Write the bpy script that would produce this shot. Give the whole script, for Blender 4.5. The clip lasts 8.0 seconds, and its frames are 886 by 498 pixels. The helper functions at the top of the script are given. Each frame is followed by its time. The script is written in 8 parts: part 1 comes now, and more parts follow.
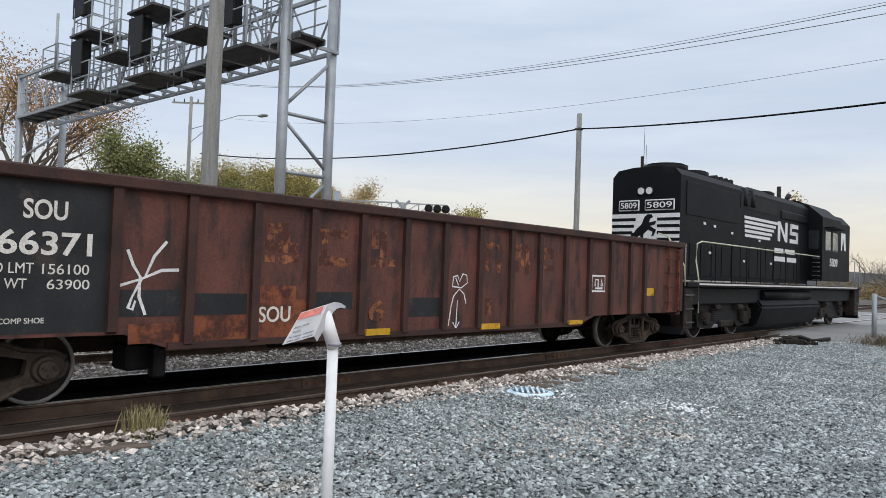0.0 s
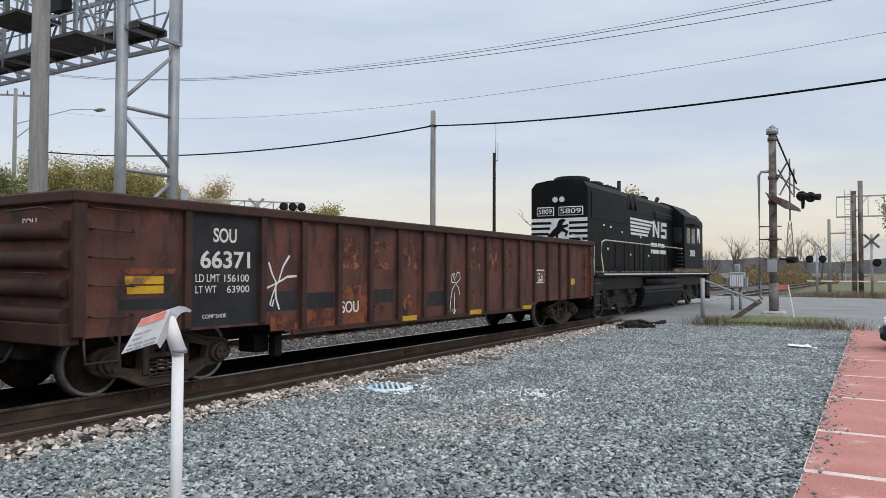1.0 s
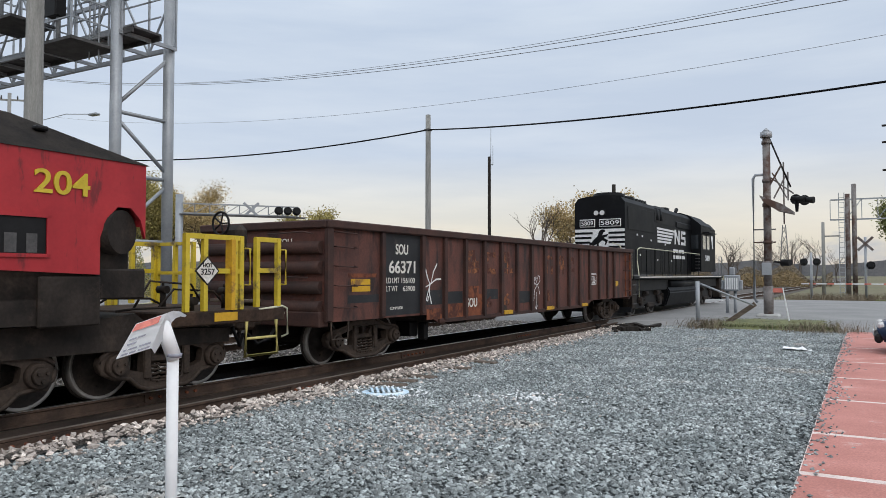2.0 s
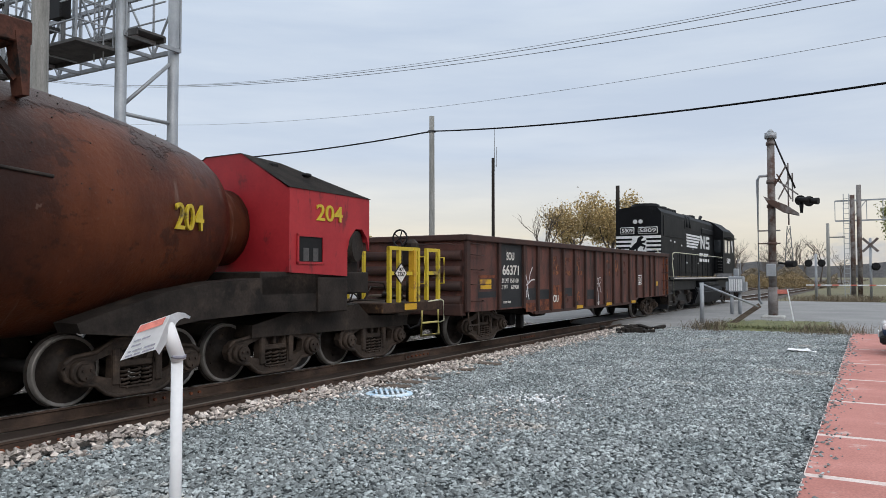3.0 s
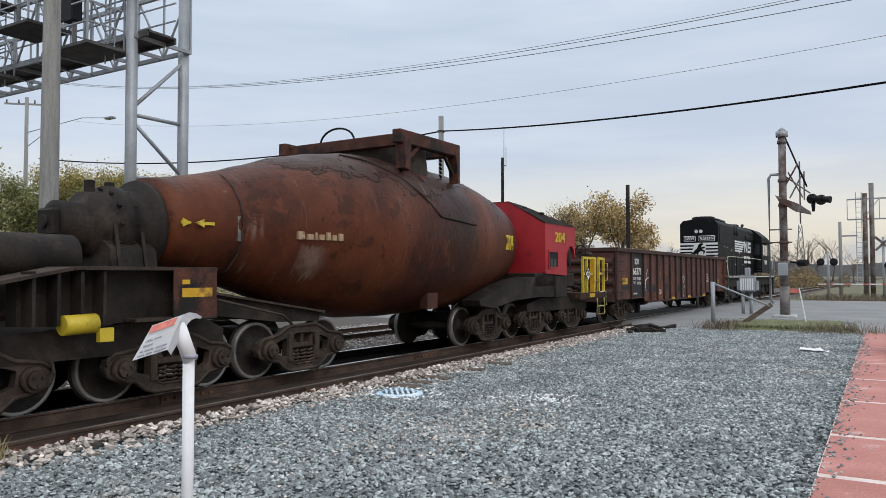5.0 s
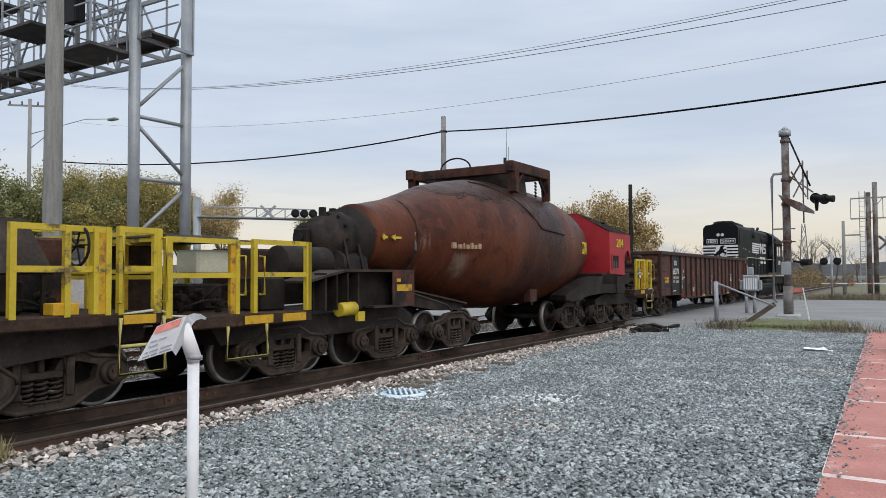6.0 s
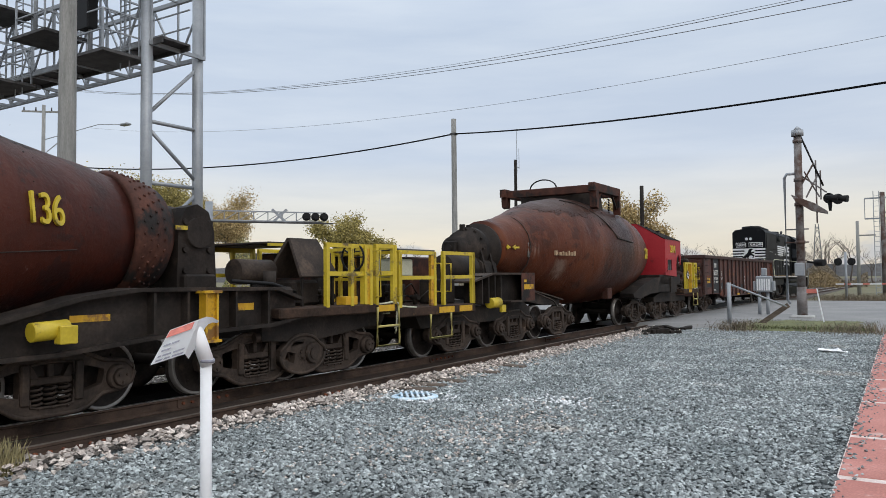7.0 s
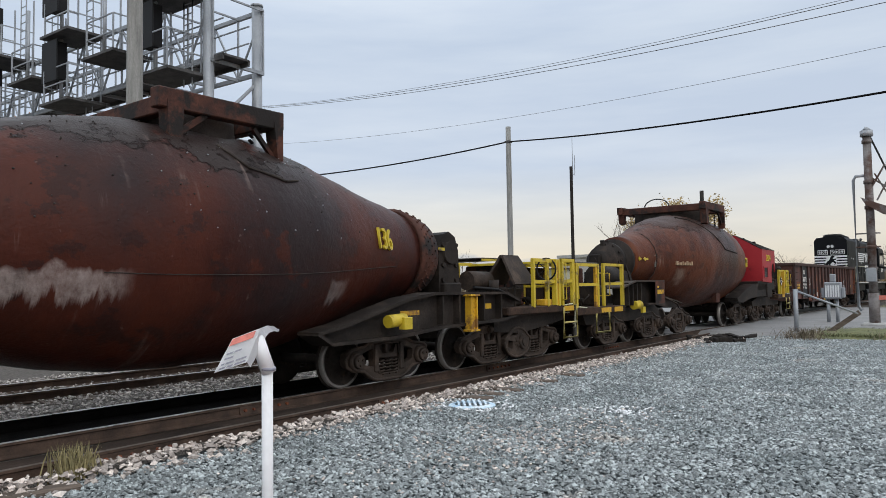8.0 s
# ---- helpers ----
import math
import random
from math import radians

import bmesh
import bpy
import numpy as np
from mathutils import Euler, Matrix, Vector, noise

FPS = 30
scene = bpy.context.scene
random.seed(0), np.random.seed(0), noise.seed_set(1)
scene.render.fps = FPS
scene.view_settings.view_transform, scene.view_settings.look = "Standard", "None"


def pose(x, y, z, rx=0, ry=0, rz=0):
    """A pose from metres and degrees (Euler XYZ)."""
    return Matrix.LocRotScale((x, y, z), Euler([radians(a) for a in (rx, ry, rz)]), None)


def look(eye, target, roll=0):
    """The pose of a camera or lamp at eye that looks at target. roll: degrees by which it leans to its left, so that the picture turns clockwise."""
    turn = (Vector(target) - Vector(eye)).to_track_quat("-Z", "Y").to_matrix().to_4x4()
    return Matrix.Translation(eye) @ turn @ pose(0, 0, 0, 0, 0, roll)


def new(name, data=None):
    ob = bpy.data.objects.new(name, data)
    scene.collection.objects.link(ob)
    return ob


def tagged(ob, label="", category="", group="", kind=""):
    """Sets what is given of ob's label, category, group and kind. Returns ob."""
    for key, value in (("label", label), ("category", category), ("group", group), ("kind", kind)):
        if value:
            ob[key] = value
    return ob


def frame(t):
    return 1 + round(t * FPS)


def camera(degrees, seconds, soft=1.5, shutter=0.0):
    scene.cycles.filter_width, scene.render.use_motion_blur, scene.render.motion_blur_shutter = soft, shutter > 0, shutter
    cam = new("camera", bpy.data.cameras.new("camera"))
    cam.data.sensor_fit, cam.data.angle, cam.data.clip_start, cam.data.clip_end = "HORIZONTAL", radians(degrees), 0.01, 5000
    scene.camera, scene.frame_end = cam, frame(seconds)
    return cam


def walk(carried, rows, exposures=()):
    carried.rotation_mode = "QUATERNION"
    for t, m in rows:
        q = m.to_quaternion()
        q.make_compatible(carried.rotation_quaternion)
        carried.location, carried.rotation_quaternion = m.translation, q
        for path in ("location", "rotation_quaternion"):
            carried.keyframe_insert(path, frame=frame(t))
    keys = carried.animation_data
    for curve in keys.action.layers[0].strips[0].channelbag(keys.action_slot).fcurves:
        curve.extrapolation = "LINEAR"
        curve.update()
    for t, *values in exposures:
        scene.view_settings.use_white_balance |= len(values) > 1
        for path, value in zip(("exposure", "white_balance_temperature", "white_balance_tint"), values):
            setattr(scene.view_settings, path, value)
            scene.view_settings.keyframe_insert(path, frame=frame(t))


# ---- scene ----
cam = camera(62.0, 8.0, soft=0.6)
EYE = (0.0, 0.0, 1.78)
TURNS = [  # seconds, pitch, roll, yaw
    (0.0, 91.74, -2.00, 41.07),
    (0.5, 91.64, -0.96, 32.28),
    (1.0, 91.69, -0.17, 30.18),
    (1.5, 91.91, 0.00, 29.78),
    (3.0, 92.10, 0.02, 30.12),
    (3.5, 92.13, 0.00, 30.32),
    (4.0, 92.17, 0.06, 30.51),
    (4.5, 92.12, 0.11, 30.73),
    (6.0, 92.11, 0.29, 31.07),
    (6.5, 92.16, 0.42, 31.29),
    (7.0, 92.31, 0.57, 31.93),
    (7.5, 92.60, 0.75, 33.91),
    (8.0, 93.02, 0.91, 36.26),
]
SWAY = {0.0: -0.04, 6.0: -0.012, 6.5: -0.012, 7.0: -0.012, 7.5: -0.012, 8.0: -0.015}   # small sideways sway of the arm
walk(cam, [(t, pose(EYE[0] + SWAY.get(t, 0) * math.cos(radians(rz)), EYE[1] + SWAY.get(t, 0) * math.sin(radians(rz)), EYE[2], rx, ry, rz)) for t, rx, ry, rz in TURNS],
     exposures=[(0.0, 0.08), (0.3, 0.06), (0.8, 0.0), (8.0, 0.0)])

# ---- world: a bright overcast evening sky, paler and warmer low down ----
world = bpy.data.worlds.new("sky")
scene.world = world
world.use_nodes = True
wn, wl = world.node_tree.nodes, world.node_tree.links
wn.clear()


def wnode(kind, **values):
    n = wn.new(kind)
    for k, v in values.items():
        n.inputs[k].default_value = v
    return n


w_out = wn.new("ShaderNodeOutputWorld")
w_bg = wn.new("ShaderNodeBackground")
w_bg.inputs["Strength"].default_value = 1.0
w_co = wn.new("ShaderNodeTexCoord")
w_sep = wn.new("ShaderNodeSeparateXYZ")
wl.new(w_co.outputs["Generated"], w_sep.inputs[0])
w_ramp = wn.new("ShaderNodeValToRGB")
wl.new(w_sep.outputs["Z"], w_ramp.inputs[0])
cr = w_ramp.color_ramp
cr.elements[0].position, cr.elements[0].color = 0.0, (0.64, 0.57, 0.49, 1)
cr.elements[1].position, cr.elements[1].color = 1.0, (1.30, 1.38, 1.48, 1)
for pos, col in ((0.04, (0.76, 0.69, 0.58, 1)), (0.09, (0.72, 0.70, 0.66, 1)), (0.16, (0.58, 0.64, 0.74, 1)), (0.32, (0.57, 0.645, 0.755, 1)), (0.52, (0.86, 0.93, 1.02, 1))):
    e = cr.elements.new(pos)
    e.color = col
# long flat cloud layers
w_map = wn.new("ShaderNodeMapping")
w_map.inputs["Scale"].default_value = (1.6, 1.6, 11.0)
wl.new(w_co.outputs["Generated"], w_map.inputs[0])
w_noise = wnode("ShaderNodeTexNoise", Scale=1.9, Detail=6.0, Roughness=0.55)
wl.new(w_map.outputs[0], w_noise.inputs["Vector"])
w_cr = wn.new("ShaderNodeValToRGB")
w_cr.color_ramp.elements[0].position, w_cr.color_ramp.elements[0].color = 0.36, (0.91, 0.93, 0.96, 1)
w_cr.color_ramp.elements[1].position, w_cr.color_ramp.elements[1].color = 0.66, (1.06, 1.05, 1.03, 1)
wl.new(w_noise.outputs["Fac"], w_cr.inputs[0])
w_mul = wn.new("ShaderNodeMix")
w_mul.data_type, w_mul.blend_type = "RGBA", "MULTIPLY"
w_mul.inputs["Factor"].default_value = 1.0
wl.new(w_ramp.outputs[0], w_mul.inputs["A"])
wl.new(w_cr.outputs[0], w_mul.inputs["B"])
# a low bank of grey-blue heaped cloud near the horizon
w_map2 = wn.new("ShaderNodeMapping")
w_map2.inputs["Scale"].default_value = (7.0, 7.0, 16.0)
w_map2.inputs["Location"].default_value = (0.9, 0.4, 0.0)
wl.new(w_co.outputs["Generated"], w_map2.inputs[0])
w_heap = wnode("ShaderNodeTexNoise", Scale=1.0, Detail=5.0, Roughness=0.5)
wl.new(w_map2.outputs[0], w_heap.inputs["Vector"])
w_band = wn.new("ShaderNodeValToRGB")
w_band.color_ramp.elements[0].position, w_band.color_ramp.elements[0].color = 0.03, (0.30, 0.30, 0.30, 1)
w_band.color_ramp.elements[1].position, w_band.color_ramp.elements[1].color = 0.13, (0, 0, 0, 1)
wl.new(w_sep.outputs["Z"], w_band.inputs[0])
w_sum = wn.new("ShaderNodeMath")
w_sum.operation = "ADD"
wl.new(w_heap.outputs["Fac"], w_sum.inputs[0])
wl.new(w_band.outputs[0], w_sum.inputs[1])
w_cut = wnode("ShaderNodeMapRange", **{"From Min": 0.80, "From Max": 0.86, "To Max": 0.75})
wl.new(w_sum.outputs[0], w_cut.inputs["Value"])
w_bank = wn.new("ShaderNodeMix")
w_bank.data_type = "RGBA"
wl.new(w_cut.outputs[0], w_bank.inputs["Factor"])
wl.new(w_mul.outputs["Result"], w_bank.inputs["A"])
w_bank.inputs["B"].default_value = (0.47, 0.49, 0.54, 1)
w_sky = wn.new("ShaderNodeTexSky")
w_sky.sky_type, w_sky.sun_disc = "NISHITA", False
w_sky.sun_elevation, w_sky.sun_rotation = radians(24), radians(120)
w_add = wn.new("ShaderNodeMix")
w_add.data_type, w_add.blend_type = "RGBA", "ADD"
w_add.inputs["Factor"].default_value = 0.012
wl.new(w_bank.outputs["Result"], w_add.inputs["A"])
wl.new(w_sky.outputs[0], w_add.inputs["B"])
wl.new(w_add.outputs["Result"], w_bg.inputs["Color"])
wl.new(w_bg.outputs[0], w_out.inputs[0])

sun = new("sun", bpy.data.lights.new("sun", "SUN"))
sun.data.energy, sun.data.angle, sun.data.color = 0.9, radians(30), (1.0, 0.95, 0.88)
sun.matrix_basis = look((20, -12, 18), (0, 0, 0))
scene.view_settings.exposure = 0.0

# ---- materials ----
def material(name, a, b, rough=0.8, metal=0.0, scale=3.0, fine=40.0, bump=0.3, c=None, c_scale=0.9, c_at=0.56, c_soft=0.08,
             stretch=(1, 1, 1), coords="Object", spread=0.0, bump_dist=0.01, streak=None, spec=0.5, many=False, grain=0.2):
    """Two colours in patches, fine grain, an optional third colour in stains, relief, and a little change from piece to piece."""
    m = bpy.data.materials.new(name)
    m.use_nodes = True
    nt = m.node_tree
    n, l = nt.nodes, nt.links
    bsdf = n["Principled BSDF"]
    co = n.new("ShaderNodeTexCoord")
    mp = n.new("ShaderNodeMapping")
    mp.inputs["Scale"].default_value = stretch
    l.new(co.outputs[coords], mp.inputs[0])
    n1 = n.new("ShaderNodeTexNoise")
    n1.inputs["Scale"].default_value, n1.inputs["Detail"].default_value = scale, 6.0
    n1.inputs["Roughness"].default_value = 0.62
    l.new(mp.outputs[0], n1.inputs["Vector"])
    n2 = n.new("ShaderNodeTexNoise")
    n2.inputs["Scale"].default_value, n2.inputs["Detail"].default_value = fine, 4.0
    l.new(mp.outputs[0], n2.inputs["Vector"])
    r1 = n.new("ShaderNodeValToRGB")
    r1.color_ramp.elements[0].position, r1.color_ramp.elements[0].color = 0.34, (*a, 1)
    r1.color_ramp.elements[1].position, r1.color_ramp.elements[1].color = 0.68, (*b, 1)
    l.new(n1.outputs["Fac"], r1.inputs[0])
    col = r1.outputs[0]
    if c:
        n3 = n.new("ShaderNodeTexNoise")
        n3.inputs["Scale"].default_value, n3.inputs["Detail"].default_value = c_scale, 7.0
        n3.inputs["Roughness"].default_value = 0.68
        if streak:
            mp3 = n.new("ShaderNodeMapping")
            mp3.inputs["Scale"].default_value = streak
            l.new(co.outputs[coords], mp3.inputs[0])
            l.new(mp3.outputs[0], n3.inputs["Vector"])
        else:
            l.new(mp.outputs[0], n3.inputs["Vector"])
        r3 = n.new("ShaderNodeMapRange")
        r3.inputs["From Min"].default_value, r3.inputs["From Max"].default_value = c_at, c_at + c_soft
        l.new(n3.outputs["Fac"], r3.inputs["Value"])
        mx = n.new("ShaderNodeMix")
        mx.data_type = "RGBA"
        l.new(r3.outputs[0], mx.inputs["Factor"])
        l.new(col, mx.inputs["A"])
        mx.inputs["B"].default_value = (*c, 1)
        col = mx.outputs["Result"]
    g = n.new("ShaderNodeMapRange")
    g.inputs["From Min"].default_value, g.inputs["From Max"].default_value = 0.25, 0.75
    g.inputs["To Min"].default_value, g.inputs["To Max"].default_value = 1 - 1.1 * grain, 1 + grain
    l.new(n2.outputs["Fac"], g.inputs["Value"])
    mul = n.new("ShaderNodeMix")
    mul.data_type, mul.blend_type = "RGBA", "MULTIPLY"
    mul.inputs["Factor"].default_value = 1.0
    l.new(col, mul.inputs["A"])
    l.new(g.outputs[0], mul.inputs["B"])
    col = mul.outputs["Result"]
    if spread:
        geo = n.new("ShaderNodeNewGeometry")
        rr = n.new("ShaderNodeMapRange")
        rr.inputs["To Min"].default_value, rr.inputs["To Max"].default_value = 1 - spread, 1 + spread
        rnd = geo.outputs["Random Per Island"]
        if many:
            pw = n.new("ShaderNodeMath")
            pw.operation, pw.inputs[1].default_value = "POWER", 2.2
            l.new(rnd, pw.inputs[0])
            rnd = pw.outputs[0]
            rr.inputs["To Min"].default_value, rr.inputs["To Max"].default_value = 0.62, 0.62 + 2 * spread
        l.new(rnd, rr.inputs["Value"])
        m2 = n.new("ShaderNodeMix")
        m2.data_type, m2.blend_type = "RGBA", "MULTIPLY"
        m2.inputs["Factor"].default_value = 1.0
        l.new(col, m2.inputs["A"])
        l.new(rr.outputs[0], m2.inputs["B"])
        col = m2.outputs["Result"]
    l.new(col, bsdf.inputs["Base Color"])
    ro = n.new("ShaderNodeMapRange")
    ro.inputs["To Min"].default_value, ro.inputs["To Max"].default_value = max(0.03, rough - 0.12), min(1, rough + 0.12)
    l.new(n1.outputs["Fac"], ro.inputs["Value"])
    l.new(ro.outputs[0], bsdf.inputs["Roughness"])
    bsdf.inputs["Metallic"].default_value = metal
    bsdf.inputs["Specular IOR Level"].default_value = spec
    if bump:
        bp = n.new("ShaderNodeBump")
        bp.inputs["Strength"].default_value, bp.inputs["Distance"].default_value = bump, bump_dist
        l.new(n2.outputs["Fac"], bp.inputs["Height"])
        l.new(bp.outputs[0], bsdf.inputs["Normal"])
    return m


M = {}
M["dirt"] = material("brown_dirt", (0.09, 0.075, 0.06), (0.17, 0.145, 0.12), 0.95, scale=0.6, fine=18, bump=0.8, bump_dist=0.03)
M["land"] = material("dry_grassland", (0.10, 0.10, 0.05), (0.19, 0.16, 0.09), 0.95, scale=0.12, fine=3, bump=0.6, bump_dist=0.05)
# bed far darker than its stones: shade in the gaps painted as colour
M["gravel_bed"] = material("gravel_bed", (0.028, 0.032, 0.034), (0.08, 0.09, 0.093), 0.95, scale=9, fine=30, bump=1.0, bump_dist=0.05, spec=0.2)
M["stone"] = material("grey_green_stone", (0.20, 0.224, 0.226), (0.35, 0.375, 0.376), 0.85, scale=0.9, fine=90, bump=0.3, spread=0.66, many=True, spec=0.35, c=(0.34, 0.31, 0.275), c_scale=0.45, c_at=0.60)
M["pale_stone"] = material("pale_pink_stone", (0.42, 0.35, 0.31), (0.66, 0.60, 0.55), 0.9, scale=6, fine=80, bump=0.3, spread=0.5, many=True, spec=0.3)
M["tan_stone"] = material("tan_ballast_stone", (0.30, 0.27, 0.245), (0.52, 0.48, 0.445), 0.9, scale=3, fine=80, bump=0.3, spread=0.55, many=True, spec=0.3)
# tan bed also darkened below its stones' tone, for shade in the gaps
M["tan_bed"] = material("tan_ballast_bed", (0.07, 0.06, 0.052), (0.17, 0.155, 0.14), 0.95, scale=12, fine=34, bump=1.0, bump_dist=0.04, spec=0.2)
M["asphalt"] = material("worn_asphalt", (0.20, 0.20, 0.20), (0.275, 0.27, 0.265), 0.9, scale=0.5, fine=60, bump=0.25)
M["red_slab"] = material("red_painted_concrete", (0.42, 0.165, 0.135), (0.54, 0.235, 0.20), 0.85, scale=1.2, fine=50, bump=0.2, c=(0.55, 0.38, 0.34), c_scale=2.4, c_at=0.60)
M["joint"] = material("pale_joint", (0.60, 0.47, 0.43), (0.76, 0.66, 0.62), 0.9, scale=4, fine=60, bump=0.2, c=(0.48, 0.22, 0.18), c_scale=3.0, c_at=0.58)
M["rail"] = material("rusty_rail_steel", (0.040, 0.027, 0.021), (0.10, 0.064, 0.047), 0.8, 0.0, scale=3, fine=60, bump=0.3, spec=0.25)
M["rail_head"] = material("polished_rail_head", (0.60, 0.59, 0.58), (0.80, 0.79, 0.78), 0.3, 1.0, scale=3, fine=40, bump=0.02, grain=0.05)
M["tie"] = material("weathered_tie_wood", (0.06, 0.045, 0.035), (0.16, 0.125, 0.10), 0.95, scale=2, fine=30, bump=0.6, stretch=(0.4, 4, 4))
# near-black oily bed, with the shade beneath the train put into its colour
M["oily"] = material("shaded_oily_bed", (0.003, 0.003, 0.003), (0.009, 0.008, 0.0075), 1.0, scale=3, fine=30, bump=0.6, bump_dist=0.02, spec=0.02)
# worn brown head, its paler tone standing for the highlight along the rail
M["dull_head"] = material("worn_highlit_rail_head", (0.09, 0.07, 0.058), (0.21, 0.175, 0.15), 0.5, 0.1, scale=2, fine=30, bump=0.1, stretch=(3, 0.6, 3))
M["strip"] = material("dark_rust_dust", (0.022, 0.016, 0.013), (0.065, 0.046, 0.036), 0.85, scale=2, fine=26, bump=0.5, spec=0.2, c=(0.10, 0.075, 0.06), c_scale=1.4, c_at=0.58, stretch=(2, 0.5, 2))
M["galv"] = material("galvanised_steel", (0.27, 0.29, 0.315), (0.38, 0.40, 0.425), 0.5, 0.3, scale=1.2, fine=20, bump=0.04, grain=0.08)
M["galv_dark"] = material("dull_grey_grating", (0.055, 0.054, 0.055), (0.125, 0.122, 0.122), 0.75, 0.2, scale=3, fine=30, bump=0.2, spec=0.3)
M["pole_grey"] = material("weathered_grey_pole", (0.20, 0.20, 0.19), (0.34, 0.335, 0.32), 0.85, scale=3, fine=40, bump=0.3, stretch=(3, 3, 0.3))
M["pole_dark"] = material("creosoted_pole", (0.014, 0.012, 0.011), (0.04, 0.034, 0.030), 0.9, scale=3, fine=40, bump=0.4, stretch=(3, 3, 0.3), spec=0.2)
M["mast_rust"] = material("rust_stained_mast", (0.13, 0.115, 0.11), (0.24, 0.225, 0.22), 0.7, 0.1, scale=2.5, fine=30, bump=0.12, c=(0.085, 0.046, 0.034), c_scale=0.8, c_at=0.48)
M["black"] = material("black_paint", (0.005, 0.005, 0.006), (0.012, 0.012, 0.013), 0.6, scale=2, fine=30, bump=0.1, spec=0.25)
M["cable"] = material("black_cable", (0.006, 0.006, 0.007), (0.01, 0.01, 0.01), 0.8, bump=0, spec=0.1)
M["wire"] = material("thin_grey_wire", (0.15, 0.155, 0.16), (0.19, 0.195, 0.20), 0.6, bump=0)
M["white"] = material("chalky_white_paint", (0.74, 0.75, 0.77), (0.84, 0.85, 0.86), 0.5, scale=4, fine=30, bump=0.03, grain=0.03, c=(0.58, 0.56, 0.53), c_scale=4, c_at=0.66)
M["sign_red"] = material("faded_red_print", (0.55, 0.14, 0.11), (0.68, 0.22, 0.17), 0.6, bump=0.1)
M["print_grey"] = material("faded_grey_print", (0.22, 0.23, 0.28), (0.36, 0.36, 0.42), 0.7, bump=0)
M["blue_white"] = material("blue_white_paint", (0.42, 0.62, 0.78), (0.78, 0.84, 0.88), 0.7, scale=6, fine=40, bump=0.2)
M["yellow"] = material("worn_yellow_paint", (0.48, 0.355, 0.020), (0.62, 0.465, 0.035), 0.5, scale=3, fine=30, bump=0.05, grain=0.08, c=(0.14, 0.10, 0.04), c_scale=2.2, c_at=0.56, c_soft=0.08)
M["yellow_mark"] = material("yellow_marking", (0.50, 0.27, 0.010), (0.64, 0.38, 0.018), 0.6, scale=5, fine=30, bump=0.05, grain=0.08, c=(0.22, 0.11, 0.03), c_scale=3, c_at=0.54)
M["red"] = material("red_cab_paint", (0.30, 0.014, 0.022), (0.42, 0.028, 0.034), 0.5, scale=1.2, fine=20, bump=0.05, grain=0.06, spec=0.4, c=(0.17, 0.018, 0.022), c_scale=1.8, c_at=0.58, streak=(1, 3, 0.8))
M["roof_dirt"] = material("sooty_roof", (0.022, 0.019, 0.018), (0.065, 0.054, 0.047), 0.9, scale=2.5, fine=40, bump=0.5, spec=0.25)
M["dark_steel"] = material("sooty_dark_steel", (0.011, 0.0088, 0.0078), (0.036, 0.0285, 0.0242), 0.7, 0.0, scale=2.2, fine=24, bump=0.4, spec=0.2, c=(0.060, 0.044, 0.035), c_scale=1.6, c_at=0.54, c_soft=0.16)
M["truck_brown"] = material("dusty_brown_casting", (0.023, 0.0172, 0.0138), (0.064, 0.046, 0.036), 0.7, 0.0, scale=3, fine=24, bump=0.3, spec=0.25, c=(0.095, 0.066, 0.049), c_scale=2.0, c_at=0.54, c_soft=0.16)
M["wheel_face"] = material("rusty_wheel_steel", (0.012, 0.010, 0.009), (0.038, 0.030, 0.026), 0.65, 0.0, scale=3, fine=24, bump=0.3, spec=0.2, c=(0.07, 0.05, 0.038), c_scale=2.6, c_at=0.6)
M["wheel_rim"] = material("worn_wheel_rim", (0.14, 0.13, 0.12), (0.28, 0.265, 0.25), 0.42, 0.45, scale=3, fine=40, bump=0.05, grain=0.1)
M["rust_frame"] = material("flaking_rust_beam", (0.036, 0.014, 0.010), (0.105, 0.040, 0.026), 0.75, 0.0, scale=2.4, fine=24, bump=0.5, spec=0.3, c=(0.016, 0.013, 0.012), c_scale=1.6, c_at=0.50)
M["deck_brown"] = material("dirty_brown_deck", (0.020, 0.014, 0.011), (0.065, 0.038, 0.026), 0.8, scale=3, fine=24, bump=0.4, spec=0.2, c=(0.14, 0.075, 0.038), c_scale=2.4, c_at=0.62)
M["gon"] = material("oxide_red_side", (0.072, 0.029, 0.023), (0.140, 0.051, 0.037), 0.7, 0.0, scale=1.3, fine=36, bump=0.2, spec=0.4, c=(0.026, 0.017, 0.016), c_scale=1.3, c_at=0.48, c_soft=0.16, streak=(1, 2.2, 0.7))
M["gon_rib"] = material("dark_oxide_rib", (0.030, 0.017, 0.015), (0.070, 0.032, 0.025), 0.75, scale=2, fine=40, bump=0.3, spec=0.35)
M["gon_black"] = material("black_stencil_panel", (0.012, 0.013, 0.015), (0.026, 0.027, 0.030), 0.65, scale=2, fine=40, bump=0.15, spec=0.35, c=(0.045, 0.036, 0.034), c_scale=2.5, c_at=0.58)
M["gon_orange"] = material("bare_orange_rust", (0.16, 0.050, 0.026), (0.26, 0.088, 0.042), 0.85, scale=3, fine=40, bump=0.3, spec=0.3, c=(0.07, 0.028, 0.021), c_scale=3.4, c_at=0.46, c_soft=0.12)
M["letter"] = material("worn_white_lettering", (0.60, 0.57, 0.52), (0.76, 0.74, 0.70), 0.7, scale=9, fine=60, bump=0.05, c=(0.22, 0.15, 0.12), c_scale=9, c_at=0.64)
